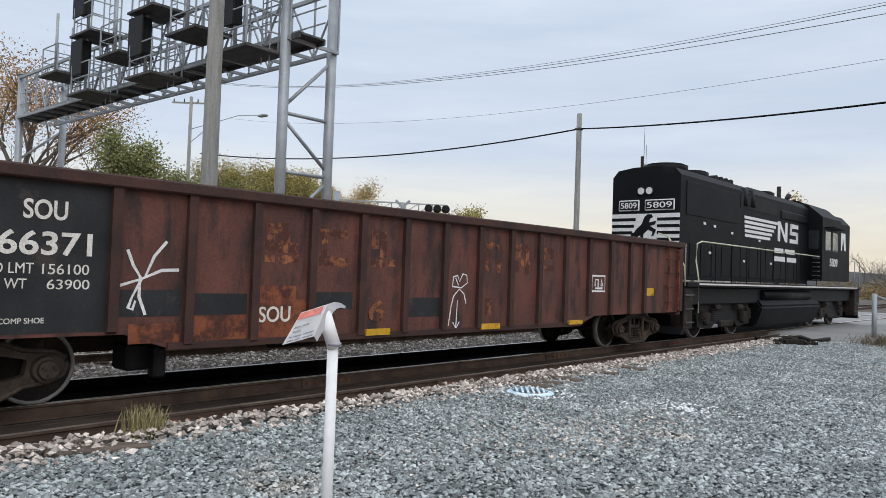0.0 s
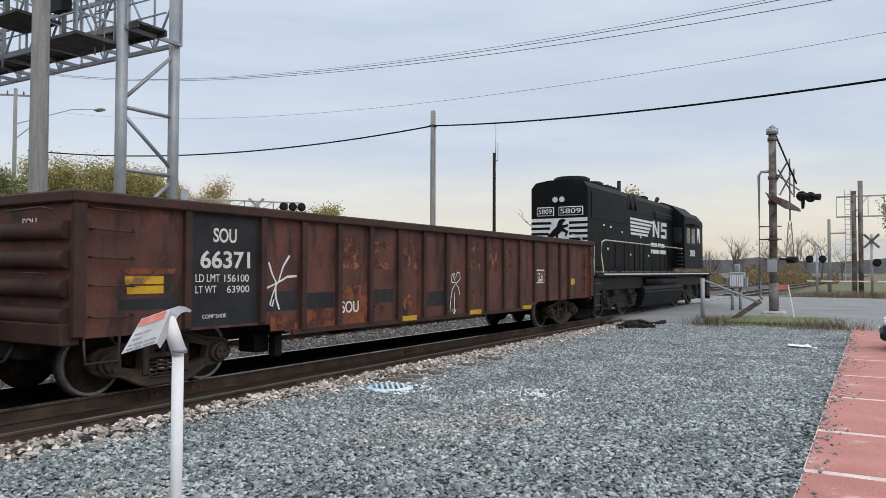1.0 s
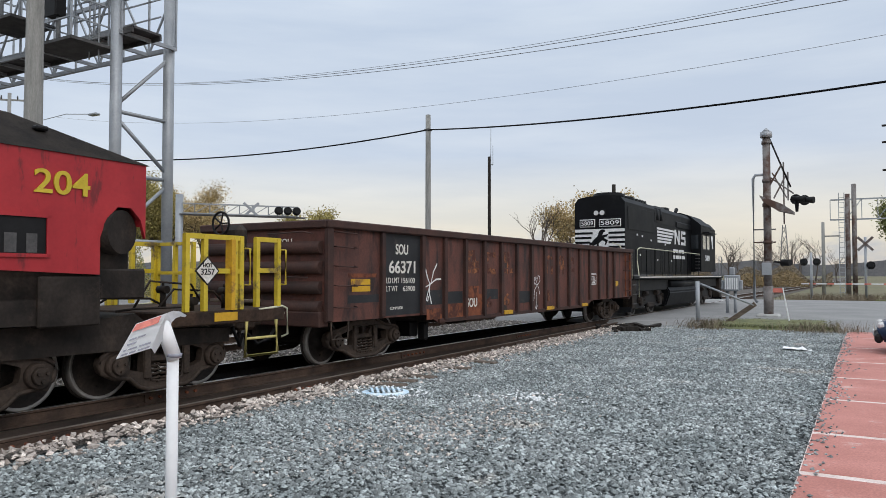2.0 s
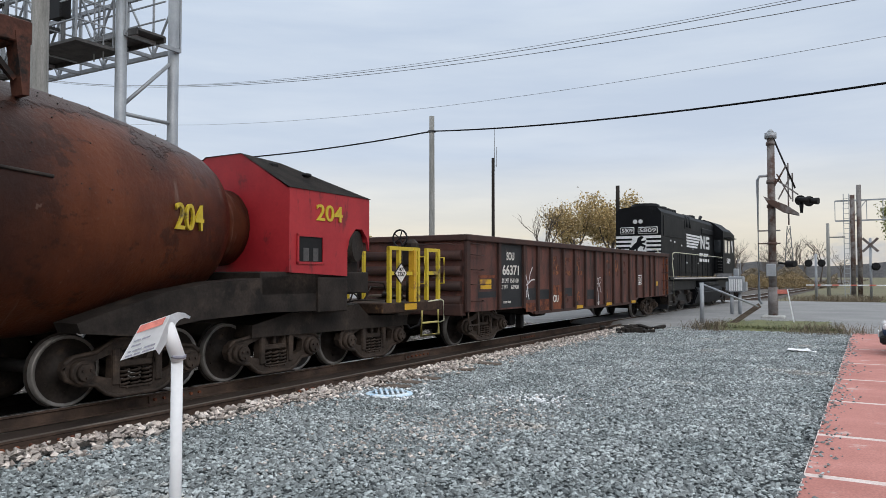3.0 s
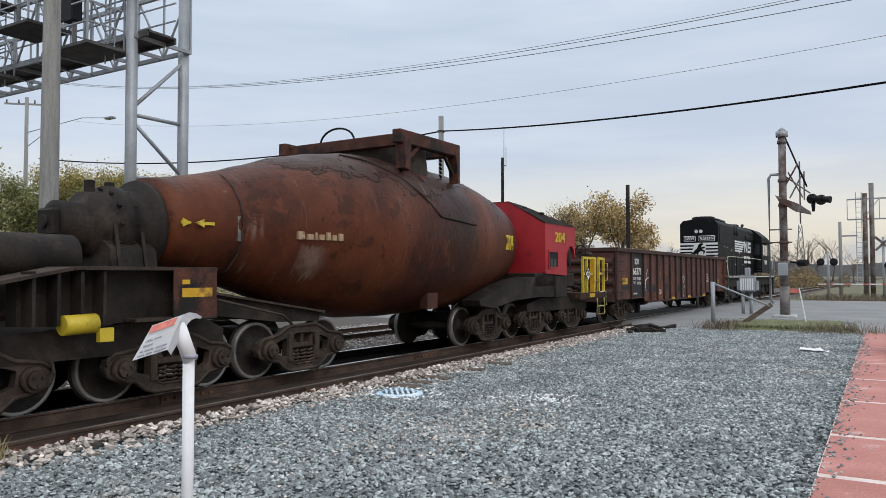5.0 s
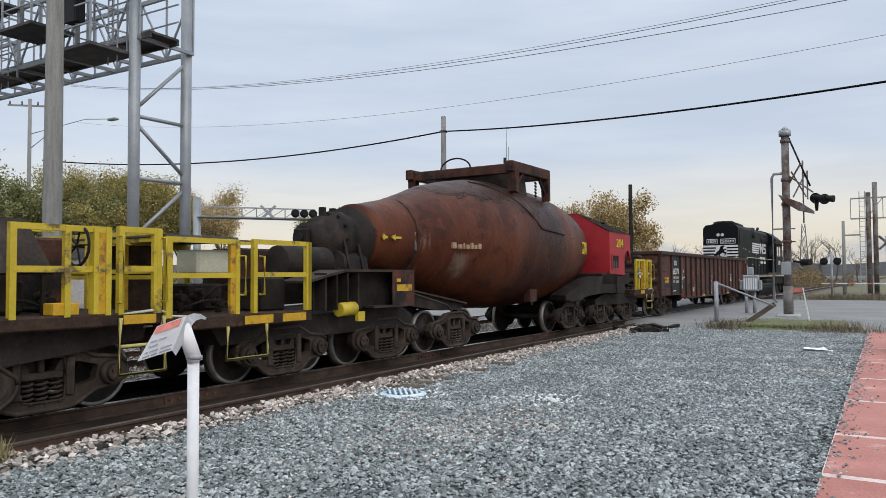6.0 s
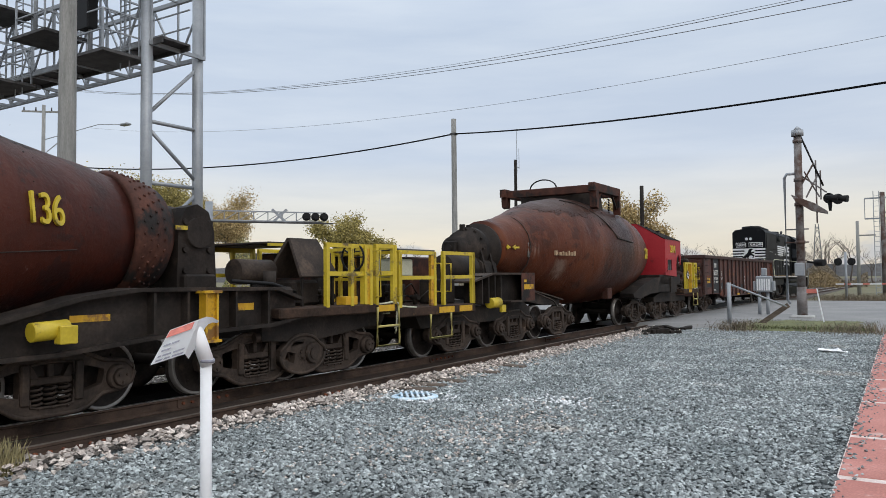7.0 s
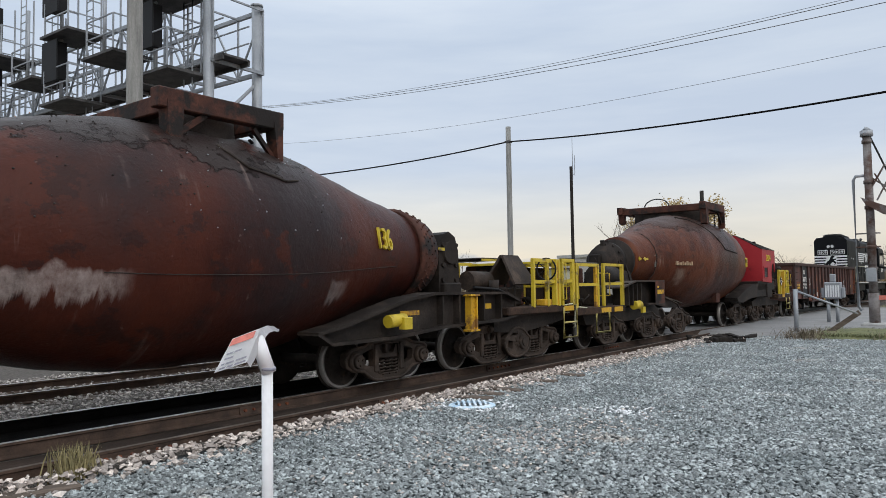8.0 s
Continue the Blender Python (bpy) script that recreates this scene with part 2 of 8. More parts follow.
M["ghost"] = material("ghost_lettering", (0.20, 0.075, 0.032), (0.33, 0.135, 0.060), 0.8, scale=5, fine=50, bump=0.1, spec=0.3, c=(0.075, 0.029, 0.022), c_scale=3.4, c_at=0.42, c_soft=0.1)
M["ghost_name"] = material("tan_welded_name", (0.30, 0.20, 0.12), (0.42, 0.30, 0.19), 0.7, scale=6, fine=30, bump=0.1, c=(0.10, 0.04, 0.02), c_scale=6, c_at=0.6)
M["spray"] = material("white_spray_paint", (0.62, 0.62, 0.62), (0.78, 0.78, 0.78), 0.7, bump=0)
M["loco"] = material("faded_black_loco", (0.0024, 0.0028, 0.0038), (0.0058, 0.0065, 0.0085), 0.55, scale=1.5, fine=20, bump=0.03, grain=0.1, spec=0.16, c=(0.012, 0.0125, 0.014), c_scale=1.4, c_at=0.60)
M["loco_white"] = material("loco_white_paint", (0.66, 0.67, 0.68), (0.78, 0.78, 0.79), 0.5, scale=3, fine=40, bump=0.03)
M["glass"] = material("dark_cab_glass", (0.02, 0.024, 0.028), (0.03, 0.034, 0.04), 0.12, bump=0)
M["lamp_glass"] = material("headlamp_lens", (0.55, 0.56, 0.58), (0.7, 0.7, 0.7), 0.15, bump=0)
# pale mirror that stands in for bright sky seen through the cab
M["pane"] = material("sky_stand_in_pane", (0.55, 0.58, 0.62), (0.65, 0.68, 0.7), 0.15, 0.9, bump=0)
M["bark"] = material("grey_brown_bark", (0.07, 0.055, 0.045), (0.15, 0.125, 0.105), 0.95, scale=3, fine=30, bump=0.5, stretch=(3, 3, 0.6))
for nm, a, b in (("leaf_ochre", (0.36, 0.265, 0.12), (0.54, 0.41, 0.20)), ("leaf_green", (0.15, 0.165, 0.06), (0.28, 0.28, 0.11)),
                 ("leaf_gold", (0.27, 0.225, 0.075), (0.43, 0.36, 0.125)), ("leaf_rust", (0.3, 0.16, 0.06), (0.42, 0.25, 0.1)), ("scrub", (0.14, 0.11, 0.075), (0.24, 0.195, 0.135)), ("scrub_ochre", (0.17, 0.12, 0.055), (0.28, 0.20, 0.095))):
    M[nm] = material(nm, a, b, 0.8, scale=0.5, fine=6, bump=0, spread=0.4)
M["grass"] = material("green_grass", (0.075, 0.085, 0.035), (0.15, 0.155, 0.065), 0.9, scale=2, fine=20, bump=0.2, spread=0.4)
M["straw"] = material("dry_straw_grass", (0.22, 0.19, 0.09), (0.34, 0.29, 0.15), 0.9, scale=2, fine=20, bump=0.1, spread=0.4)
M["hill"] = material("far_wooded_hill", (0.13, 0.135, 0.15), (0.20, 0.195, 0.205), 1.0, scale=0.05, fine=0.6, bump=0)
M["brick_far"] = material("pale_shed_wall", (0.38, 0.36, 0.34), (0.48, 0.46, 0.44), 0.9, scale=0.5, fine=8, bump=0)
M["car_blue"] = material("dark_blue_car_paint", (0.02, 0.035, 0.075), (0.03, 0.05, 0.10), 0.25, 0.2, scale=1, fine=30, bump=0)
M["concrete"] = material("grey_concrete", (0.32, 0.32, 0.31), (0.46, 0.455, 0.44), 0.9, scale=3, fine=50, bump=0.3)
M["step_yellow"] = material("pale_yellow_tube", (0.44, 0.37, 0.11), (0.58, 0.50, 0.19), 0.5, scale=4, fine=30, bump=0.05, grain=0.08)
M["tank_white"] = material("dull_cream_tank", (0.50, 0.50, 0.36), (0.62, 0.61, 0.48), 0.6, scale=3, fine=40, bump=0.1)


def vessel_material(name, low, mid, high, soot, pale, crust_at, glow, soot_grey, soot_at, splashes, splash):
    """Scorched steel: rust with soot clouds, a grey crust spilled over the shoulders, and pale runs and scars."""
    m = material(name, low, mid, 0.42, 0.0, scale=0.8, fine=16, bump=0.45, grain=0.16, c=soot, c_scale=0.75, c_at=0.47, c_soft=0.2, bump_dist=0.012, spec=0.15)
    nt = m.node_tree
    n, l = nt.nodes, nt.links
    bsdf = n["Principled BSDF"]
    src = bsdf.inputs["Base Color"].links[0].from_socket
    co = n.new("ShaderNodeTexCoord")
    sep = n.new("ShaderNodeSeparateXYZ")
    l.new(co.outputs["Object"], sep.inputs[0])

    def layer(below, colour, fac):
        mx = n.new("ShaderNodeMix")
        mx.data_type = "RGBA"
        l.new(fac, mx.inputs["Factor"])
        l.new(below, mx.inputs["A"])
        mx.inputs["B"].default_value = (*colour, 1)
        return mx.outputs["Result"]

    def ranged(value, lo, hi, top=1.0):
        r = n.new("ShaderNodeMapRange")
        r.inputs["From Min"].default_value, r.inputs["From Max"].default_value, r.inputs["To Max"].default_value = lo, hi, top
        l.new(value, r.inputs["Value"])
        return r.outputs[0]

    def clouds(scale, stretch, detail=8.0, rough=0.6):
        mp = n.new("ShaderNodeMapping")
        mp.inputs["Scale"].default_value = stretch
        l.new(co.outputs["Object"], mp.inputs[0])
        t = n.new("ShaderNodeTexNoise")
        t.inputs["Scale"].default_value, t.inputs["Detail"].default_value, t.inputs["Roughness"].default_value = scale, detail, rough
        l.new(mp.outputs[0], t.inputs["Vector"])
        return t.outputs["Fac"]

    def math_node(op, a, b):
        t = n.new("ShaderNodeMath")
        t.operation = op
        for k, v in enumerate((a, b)):
            if isinstance(v, (int, float)):
                t.inputs[k].default_value = v
            else:
                l.new(v, t.inputs[k])
        return t.outputs[0]

    y, z = sep.outputs["Y"], sep.outputs["Z"]
    col = layer(src, glow, ranged(clouds(0.55, (1, 1, 0.6), 6.0), 0.46, 0.66, 0.9))
    # soot clouds round the pouring mouth and at the given places
    for yc, half in soot_at:
        d = math_node("ABSOLUTE", math_node("SUBTRACT", y, yc), 0.0)
        d = math_node("ADD", d, math_node("MULTIPLY", clouds(0.9, (1, 1, 0.7), 7.0), 2.4))
        d = math_node("SUBTRACT", d, math_node("MULTIPLY", z, 0.35))
        col = layer(col, soot_grey, ranged(math_node("MULTIPLY", d, -1.0), -(half + 1.2 - 0.35 * 2.2) - 0.7, -(half + 1.2 - 0.35 * 2.2) + 0.6, 0.8))
    # crust that ran over the shoulders and flaked off in islands
    edge = math_node("MULTIPLY_ADD", clouds(0.8, (1, 0.7, 1), 11.0, 0.72), 2.6)
    l.new(z, edge.node.inputs[2])
    crust = ranged(edge, crust_at, crust_at + 0.07, 0.95)
    rim = ranged(edge, crust_at - 0.12, crust_at - 0.01, 0.35)
    col = layer(col, (0.012, 0.008, 0.007), rim)
    col = layer(col, high, crust)
    # pale dribbles and scrapes
    runs = math_node("MULTIPLY", ranged(clouds(1.0, (0.5, 4.2, 0.30), 6.0), 0.60, 0.70, 0.9), ranged(clouds(0.8, (1, 1, 1), 5.0), 0.50, 0.62))
    col = layer(col, pale, runs)
    # darker scorched islands with crisp edges, and bare patches
    col = layer(col, soot, ranged(clouds(1.5, (1, 0.8, 1), 9.0, 0.7), 0.565, 0.595, 0.6))
    col = layer(col, glow, ranged(clouds(2.2, (1, 0.9, 0.8), 8.0, 0.68), 0.61, 0.66, 0.6))
    col = layer(col, pale, ranged(clouds(7.0, (1, 1, 1), 3.0), 0.70, 0.74, 0.4))
    # splashes with ragged lower edges: along y from a to b, from height h down
    for a, b, h, drop, strength in splashes:
        run = clouds(1.0, (0.0, 6.0, 0.25), 5.0, 0.7)
        top = math_node("SUBTRACT", math_node("ADD", math_node("MULTIPLY", clouds(1.0, (0.0, 1.6, 0.0), 4.0), 0.8), h - 0.4), z)
        low_ = math_node("SUBTRACT", z, math_node("SUBTRACT", h, math_node("MULTIPLY", run, 2.0 * drop)))
        inside = math_node("MULTIPLY", ranged(math_node("SUBTRACT", y, a), 0.0, 0.05), ranged(math_node("SUBTRACT", b, y), 0.0, 0.25))
        inside = math_node("MULTIPLY", inside, math_node("MULTIPLY", ranged(top, 0.0, 0.06), ranged(low_, 0.0, 0.10)))
        patchy = math_node("MULTIPLY", inside, ranged(clouds(3.0, (1, 1, 0.6), 6.0, 0.7), 0.34, 0.62, strength))
        col = layer(col, splash, patchy)
    l.new(col, bsdf.inputs["Base Color"])
    # the crust stands proud of the bare steel
    low_bump = bsdf.inputs["Normal"].links[0].from_node
    flakes = n.new("ShaderNodeBump")
    flakes.inputs["Strength"].default_value, flakes.inputs["Distance"].default_value = 0.9, 0.03
    l.new(math_node("ADD", crust, math_node("MULTIPLY", clouds(3.5, (1, 1, 1), 8.0, 0.7), 0.8)), flakes.inputs["Height"])
    l.new(low_bump.outputs[0], flakes.inputs["Normal"])
    l.new(flakes.outputs[0], bsdf.inputs["Normal"])
    return m


M["vessel_a"] = vessel_material("rusty_brown_vessel", (0.040, 0.0118, 0.0072), (0.082, 0.0230, 0.0122), (0.046, 0.0205, 0.0145), (0.024, 0.0100, 0.0070), (0.19, 0.125, 0.10), 4.72, (0.130, 0.039, 0.0165),
                                (0.024, 0.0115, 0.0088), ((1.5, 0.2),), ((-9.2, -8.55, 2.35, 0.55, 0.9), (-6.7, -6.0, 2.12, 0.6, 0.5), (-2.95, -2.35, 2.12, 0.55, 0.55)), (0.26, 0.20, 0.16))
M["vessel_b"] = vessel_material("dark_red_vessel", (0.034, 0.0092, 0.0066), (0.068, 0.0178, 0.0115), (0.027, 0.0185, 0.0165), (0.019, 0.0115, 0.0112), (0.17, 0.125, 0.11), 4.75, (0.078, 0.020, 0.011),
                                (0.0215, 0.0175, 0.0190), ((1.15, 0.6), (-1.4, 0.0)), ((-3.6, -1.25, 1.90, 0.40, 0.8), (1.9, 2.45, 1.75, 0.35, 0.5)), (0.38, 0.32, 0.30))


# ---- building helpers ----
def part(name, bm, mat, parent=None, label="", smooth=False, at=None):
    """Links a bmesh as one mesh object, under a thing or a part if given."""
    me = bpy.data.meshes.new(name)
    if smooth:
        for f in bm.faces:
            f.smooth = True
    bm.to_mesh(me)
    bm.free()
    for k in (mat if isinstance(mat, (list, tuple)) else [mat]):
        me.materials.append(M[k])
    ob = new(name, me)
    if parent:
        ob.parent = parent
    if at is not None:
        ob.matrix_basis = at
    if label:
        tagged(ob, label)
    return ob


def thing(name, x, y, z, label, category, group="", kind="", rz=0):
    e = new(name)
    e.empty_display_size = 0.2
    e.matrix_basis = pose(x, y, z, 0, 0, rz)
    return tagged(e, label, category, group, kind)


def box(bm, x0, x1, y0, y1, z0, z1, bevel=0.0):
    vs = [bm.verts.new((x, y, z)) for x in (x0, x1) for y in (y0, y1) for z in (z0, z1)]
    fs = [bm.faces.new([vs[i] for i in q]) for q in ((0, 1, 3, 2), (4, 6, 7, 5), (0, 4, 5, 1), (2, 3, 7, 6), (0, 2, 6, 4), (1, 5, 7, 3))]
    if bevel:
        es = list({e for f in fs for e in f.edges})
        bmesh.ops.bevel(bm, geom=es, offset=bevel, segments=1, affect="EDGES")
    return bm


def new_box(*a, **k):
    return box(bmesh.new(), *a, **k)


def tube(bm, p0, p1, r0, r1=None, seg=8, caps=True):
    p0, p1 = Vector(p0), Vector(p1)
    r1 = r0 if r1 is None else r1
    q = (p1 - p0).to_track_quat("Z", "Y")
    rings = []
    for p, r in ((p0, r0), (p1, r1)):
        rings.append([bm.verts.new(p + q @ Vector((r * math.cos(2 * math.pi * i / seg), r * math.sin(2 * math.pi * i / seg), 0))) for i in range(seg)])
    for i in range(seg):
        j = (i + 1) % seg
        f = bm.faces.new((rings[0][i], rings[0][j], rings[1][j], rings[1][i]))
        f.smooth = seg > 6
    if caps:
        bm.faces.new(rings[0][::-1])
        bm.faces.new(rings[1])
    return bm


def pipe(bm, pts, r, seg=6):
    return strand(bm, pts, r, seg)


def strand(bm, pts, r, seg=6):
    """One unbroken bent tube through the points."""
    pts = [Vector(p) for p in pts]
    rings = []
    for i, p in enumerate(pts):
        d = (pts[min(i + 1, len(pts) - 1)] - pts[max(i - 1, 0)]).normalized()
        q = d.to_track_quat("Z", "Y")
        rings.append([bm.verts.new(p + q @ Vector((r * math.cos(2 * math.pi * k / seg), r * math.sin(2 * math.pi * k / seg), 0))) for k in range(seg)])
    for a, b in zip(rings, rings[1:]):
        for k in range(seg):
            f = bm.faces.new((a[k], a[(k + 1) % seg], b[(k + 1) % seg], b[k]))
            f.smooth = True
    bm.faces.new(rings[0][::-1])
    bm.faces.new(rings[-1])
    return bm


def beam(bm, p0, p1, w, h, up=(0, 0, 1)):
    """A square bar from p0 to p1."""
    p0, p1 = Vector(p0), Vector(p1)
    d = (p1 - p0).normalized()
    s = d.cross(Vector(up))
    if s.length < 1e-4:
        s = d.cross(Vector((1, 0, 0)))
    s.normalize()
    u = s.cross(d)
    ring = [[bm.verts.new(p + s * a * w / 2 + u * b * h / 2) for a, b in ((-1, -1), (1, -1), (1, 1), (-1, 1))] for p in (p0, p1)]
    for i in range(4):
        j = (i + 1) % 4
        bm.faces.new((ring[0][i], ring[0][j], ring[1][j], ring[1][i]))
    bm.faces.new(ring[0][::-1])
    bm.faces.new(ring[1])
    return bm


def lathe(bm, profile, cx, cz, seg=48, caps=True):
    """Turns (y, radius) pairs round an axis along y."""
    rings = []
    for y, r in profile:
        rings.append([bm.verts.new((cx + r * math.cos(2 * math.pi * i / seg), y, cz + r * math.sin(2 * math.pi * i / seg))) for i in range(seg)])
    for a, b in zip(rings, rings[1:]):
        for i in range(seg):
            j = (i + 1) % seg
            f = bm.faces.new((a[i], b[i], b[j], a[j]))
            f.smooth = True
    if caps:
        bm.faces.new(rings[0])
        bm.faces.new(rings[-1][::-1])
    return bm


def prism_x(bm, outline, x0, x1):
    """Extrudes a (y, z) outline across x."""
    a = [bm.verts.new((x0, y, z)) for y, z in outline]
    b = [bm.verts.new((x1, y, z)) for y, z in outline]
    k = len(outline)
    for i in range(k):
        j = (i + 1) % k
        bm.faces.new((a[i], a[j], b[j], b[i]))
    bm.faces.new(a[::-1])
    bm.faces.new(b)
    bmesh.ops.recalc_face_normals(bm, faces=bm.faces[:])
    return bm


def prism_y(bm, outline, y0, y1):
    """Extrudes an (x, z) outline along y."""
    a = [bm.verts.new((x, y0, z)) for x, z in outline]
    b = [bm.verts.new((x, y1, z)) for x, z in outline]
    k = len(outline)
    for i in range(k):
        j = (i + 1) % k
        bm.faces.new((a[i], a[j], b[j], b[i]))
    bm.faces.new(a[::-1])
    bm.faces.new(b)
    bmesh.ops.recalc_face_normals(bm, faces=bm.faces[:])
    return bm


SIDE = Matrix(((0, 0, 1, 0), (1, 0, 0, 0), (0, 1, 0, 0), (0, 0, 0, 1)))   # lettering that faces +x and runs towards +y
BACK = Matrix(((1, 0, 0, 0), (0, 0, -1, 0), (0, 1, 0, 0), (0, 0, 0, 1)))  # lettering that faces -y and runs towards +x


def lettering(name, text, m, height, mat, parent, width=None, depth=0.004, label="", bold=0.0):
    cu = bpy.data.curves.new(name, "FONT")
    cu.body, cu.extrude, cu.align_x, cu.align_y, cu.offset = text, depth, "CENTER", "CENTER", bold
    tmp = new(name, cu)
    me = bpy.data.meshes.new_from_object(tmp.evaluated_get(bpy.context.evaluated_depsgraph_get()))
    bpy.data.objects.remove(tmp)
    bpy.data.curves.remove(cu)
    xs = [v.co.x for v in me.vertices]
    ys = [v.co.y for v in me.vertices]
    sy = height / (max(ys) - min(ys))
    sx = width / (max(xs) - min(xs)) if width else sy
    mx, my = (max(xs) + min(xs)) / 2, (max(ys) + min(ys)) / 2
    for v in me.vertices:
        v.co.x, v.co.y = (v.co.x - mx) * sx, (v.co.y - my) * sy
    me.transform(m)
    me.materials.append(M[mat])
    ob = new(name, me)
    ob.parent = parent
    if label:
        tagged(ob, label)
    return ob

# ---- the ground and its surfaces ----
TC, TC2 = -9.23, -13.45     # centre lines of the train's track and of the track beyond it
RT = 0.18                   # height of the rail heads
YAW = -1.201                 # the train's track leans a little towards the lot with distance


def on_track(y, z=RT, off=0.0):
    """The pose of a thing on the train's track, y along it and off to its side."""
    return pose(TC - 0.240 + 0.02097 * y + off, y, z, 0, 0, YAW)


bm = bmesh.new()
g_xs = [-2500, -600, -200, -80, -40, -16.2, 12, 40, 200, 600, 2500]
g_ys = [-2500, -600, -150, -40, 0, 26, 54, 100, 250, 700, 2500]
vv = [[bm.verts.new((x, y, -0.03)) for y in g_ys] for x in g_xs]
for i in range(len(g_xs) - 1):
    for j in range(len(g_ys) - 1):
        bm.faces.new((vv[i][j], vv[i + 1][j], vv[i + 1][j + 1], vv[i][j + 1]))
ground = tagged(part("ground", bm, "land"), "flat dry grassland reaching the horizon", "ground", kind="structure")

gravel_lot = tagged(part("gravel_lot", new_box(-7.15, -0.56, -12, 26.1, -0.025, 0.0), "gravel_bed"), "stone bed beside the track, darkened for shade between loose stones", "ground", kind="structure")
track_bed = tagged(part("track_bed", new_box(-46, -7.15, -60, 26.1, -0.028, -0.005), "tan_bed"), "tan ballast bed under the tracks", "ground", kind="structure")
far_bed = tagged(part("track_bed", new_box(-24, -6.2, 54.2, 420, -0.028, 0.0), "tan_bed"), "tan ballast bed beyond the road", "ground", kind="structure")

# road across the tracks, with sloping shoulders
bm = bmesh.new()
prism_x(bm, [(25.9, -0.02), (26.4, 0.13), (33, 0.155), (52.5, 0.155), (54.2, -0.02)], -90, 60)
road = tagged(part("road", bm, "asphalt"), "worn pale grey asphalt road over the crossing", "road", kind="structure")

# red pavement of slabs with pale joints
pavement = tagged(part("pavement", new_box(-0.55, 9.0, -14, 25.8, -0.02, 0.03), "joint"), "pale joints of a red painted concrete pavement", "pavement", kind="structure")
slab_y = [-14, -11.6, -9.2, -6.8, -4.4, -2.0, 0.1, 1.6, 3.2, 5.3, 7.25, 9.15, 11.7, 14.25, 16.9, 20.2, 23.4, 25.8]
for ya, yb in zip(slab_y, slab_y[1:]):
    for k in range(3):
        xa = -0.54 + k * 3.1
        part("slab", new_box(xa, xa + 3.04, ya + 0.10, yb - 0.04, 0.0, 0.036, bevel=0.006), "red_slab", pavement)

# ---- rails ----
RAIL = [(-0.07, 0), (0.07, 0), (0.07, 0.015), (0.012, 0.035), (0.012, 0.13), (0.036, 0.142), (0.036, 0.168), (-0.036, 0.168), (-0.036, 0.142), (-0.012, 0.13), (-0.012, 0.035), (-0.07, 0.015)]


def rail(x, y0, y1, top, label, mat="rail"):
    at = on_track(0, top - 0.172, x - TC) if abs(x - TC) < 1 else pose(x, 0, top - 0.172)
    r = part("rail", prism_y(bmesh.new(), [(a, b) for a, b in RAIL], y0, y1), mat, at=at)
    tagged(r, label, "rail", kind="structure")
    part("rail_head", new_box(-0.036, 0.036, y0, y1, 0.1675, 0.173), "rail_head", r, "polished running surface")
    return r


for cx in (TC, TC2):
    for s in (-0.755, 0.755):
        if cx == TC and s < 0:
            # blackened only along the train: shade below it painted on the rail
            rail(cx + s, -60, 26, RT, "oily steel rail, train's shade in its black, with polished head", "oily")
            rail(cx + s, 26, 420, RT, "steel rail with rusty web and polished head")
        else:
            rail(cx + s, -60, 420, RT, "steel rail with rusty web and polished head")
guard = part("outer_rail", prism_y(bmesh.new(), RAIL, -60, 25.5), "rail", at=pose(-7.60, 0, -0.055))
part("worn_highlit_head", new_box(-0.034, 0.030, -60, 25.5, 0.1675, 0.1715), "dull_head", guard)
tagged(guard, "rust-brown unused rail lying beside the track", "rail", kind="structure")
# strip whose black also carries the shade under the wagons
tagged(part("bed_strip", new_box(-0.66, 0.66, -60, 25.9, -0.01, 0.035), "oily", at=on_track(0, 0)), "oil-soaked ballast between the rails, black with the train's shade painted in", "ground", kind="structure")
tagged(part("side_strip", new_box(-8.36, -7.64, -60, 25.7, -0.01, 0.035, bevel=0.01), "strip"), "brown rust-dusted strip between the rails", "ground", kind="structure")

# bolted joint bars on the sides of the rails
for jx, jz, js in ((TC + 0.755, RT - 0.172, (1.75, 7.2, 13.4, 19.0)), (-7.60, -0.055, (4.6, 9.05, 17.3))):
    for jy in js:
        jb = part("joint_bar", prism_y(bmesh.new(), [(0.012, 0.03), (0.055, 0.025), (0.034, 0.085), (0.036, 0.135), (0.012, 0.135)], jy - 0.46, jy + 0.46), "rail", at=on_track(0, jz, jx - TC) if jx < -8 else pose(jx, 0, jz))
        tagged(jb, "rusty bolted joint bar on a rail", "joint bar", "rail joint bars", kind="structure")
        for k in range(6):
            part("bolt", tube(bmesh.new(), (0.03, jy - 0.38 + 0.152 * k, 0.085), (0.07, jy - 0.38 + 0.152 * k, 0.085), 0.022, seg=6), "gon_orange", jb)

# sleepers
tie_bm = new_box(-1.3, 1.3, -0.11, 0.11, -0.16, 0.0, bevel=0.012)
tie_me = bpy.data.meshes.new("sleeper")
tie_bm.to_mesh(tie_me)
tie_bm.free()
tie_me.materials.append(M["tie"])
for cx, n0, n1, zz in ((TC2, -12, 46, 0.02), (TC, -6, 46, -0.012)):
    for k in range(n0, n1):
        o = new("sleeper", tie_me)
        dx = random.uniform(0.2, 0.75) if cx == TC else random.uniform(-0.05, 0.05)
        o.matrix_basis = pose(cx + dx, k * 0.55 + random.uniform(-0.04, 0.04), zz, 0, 0, random.uniform(-1.5, 1.5))
        tagged(o, "weathered cracked wooden railway sleeper", "sleeper", "sleepers under the tracks", kind="structure")


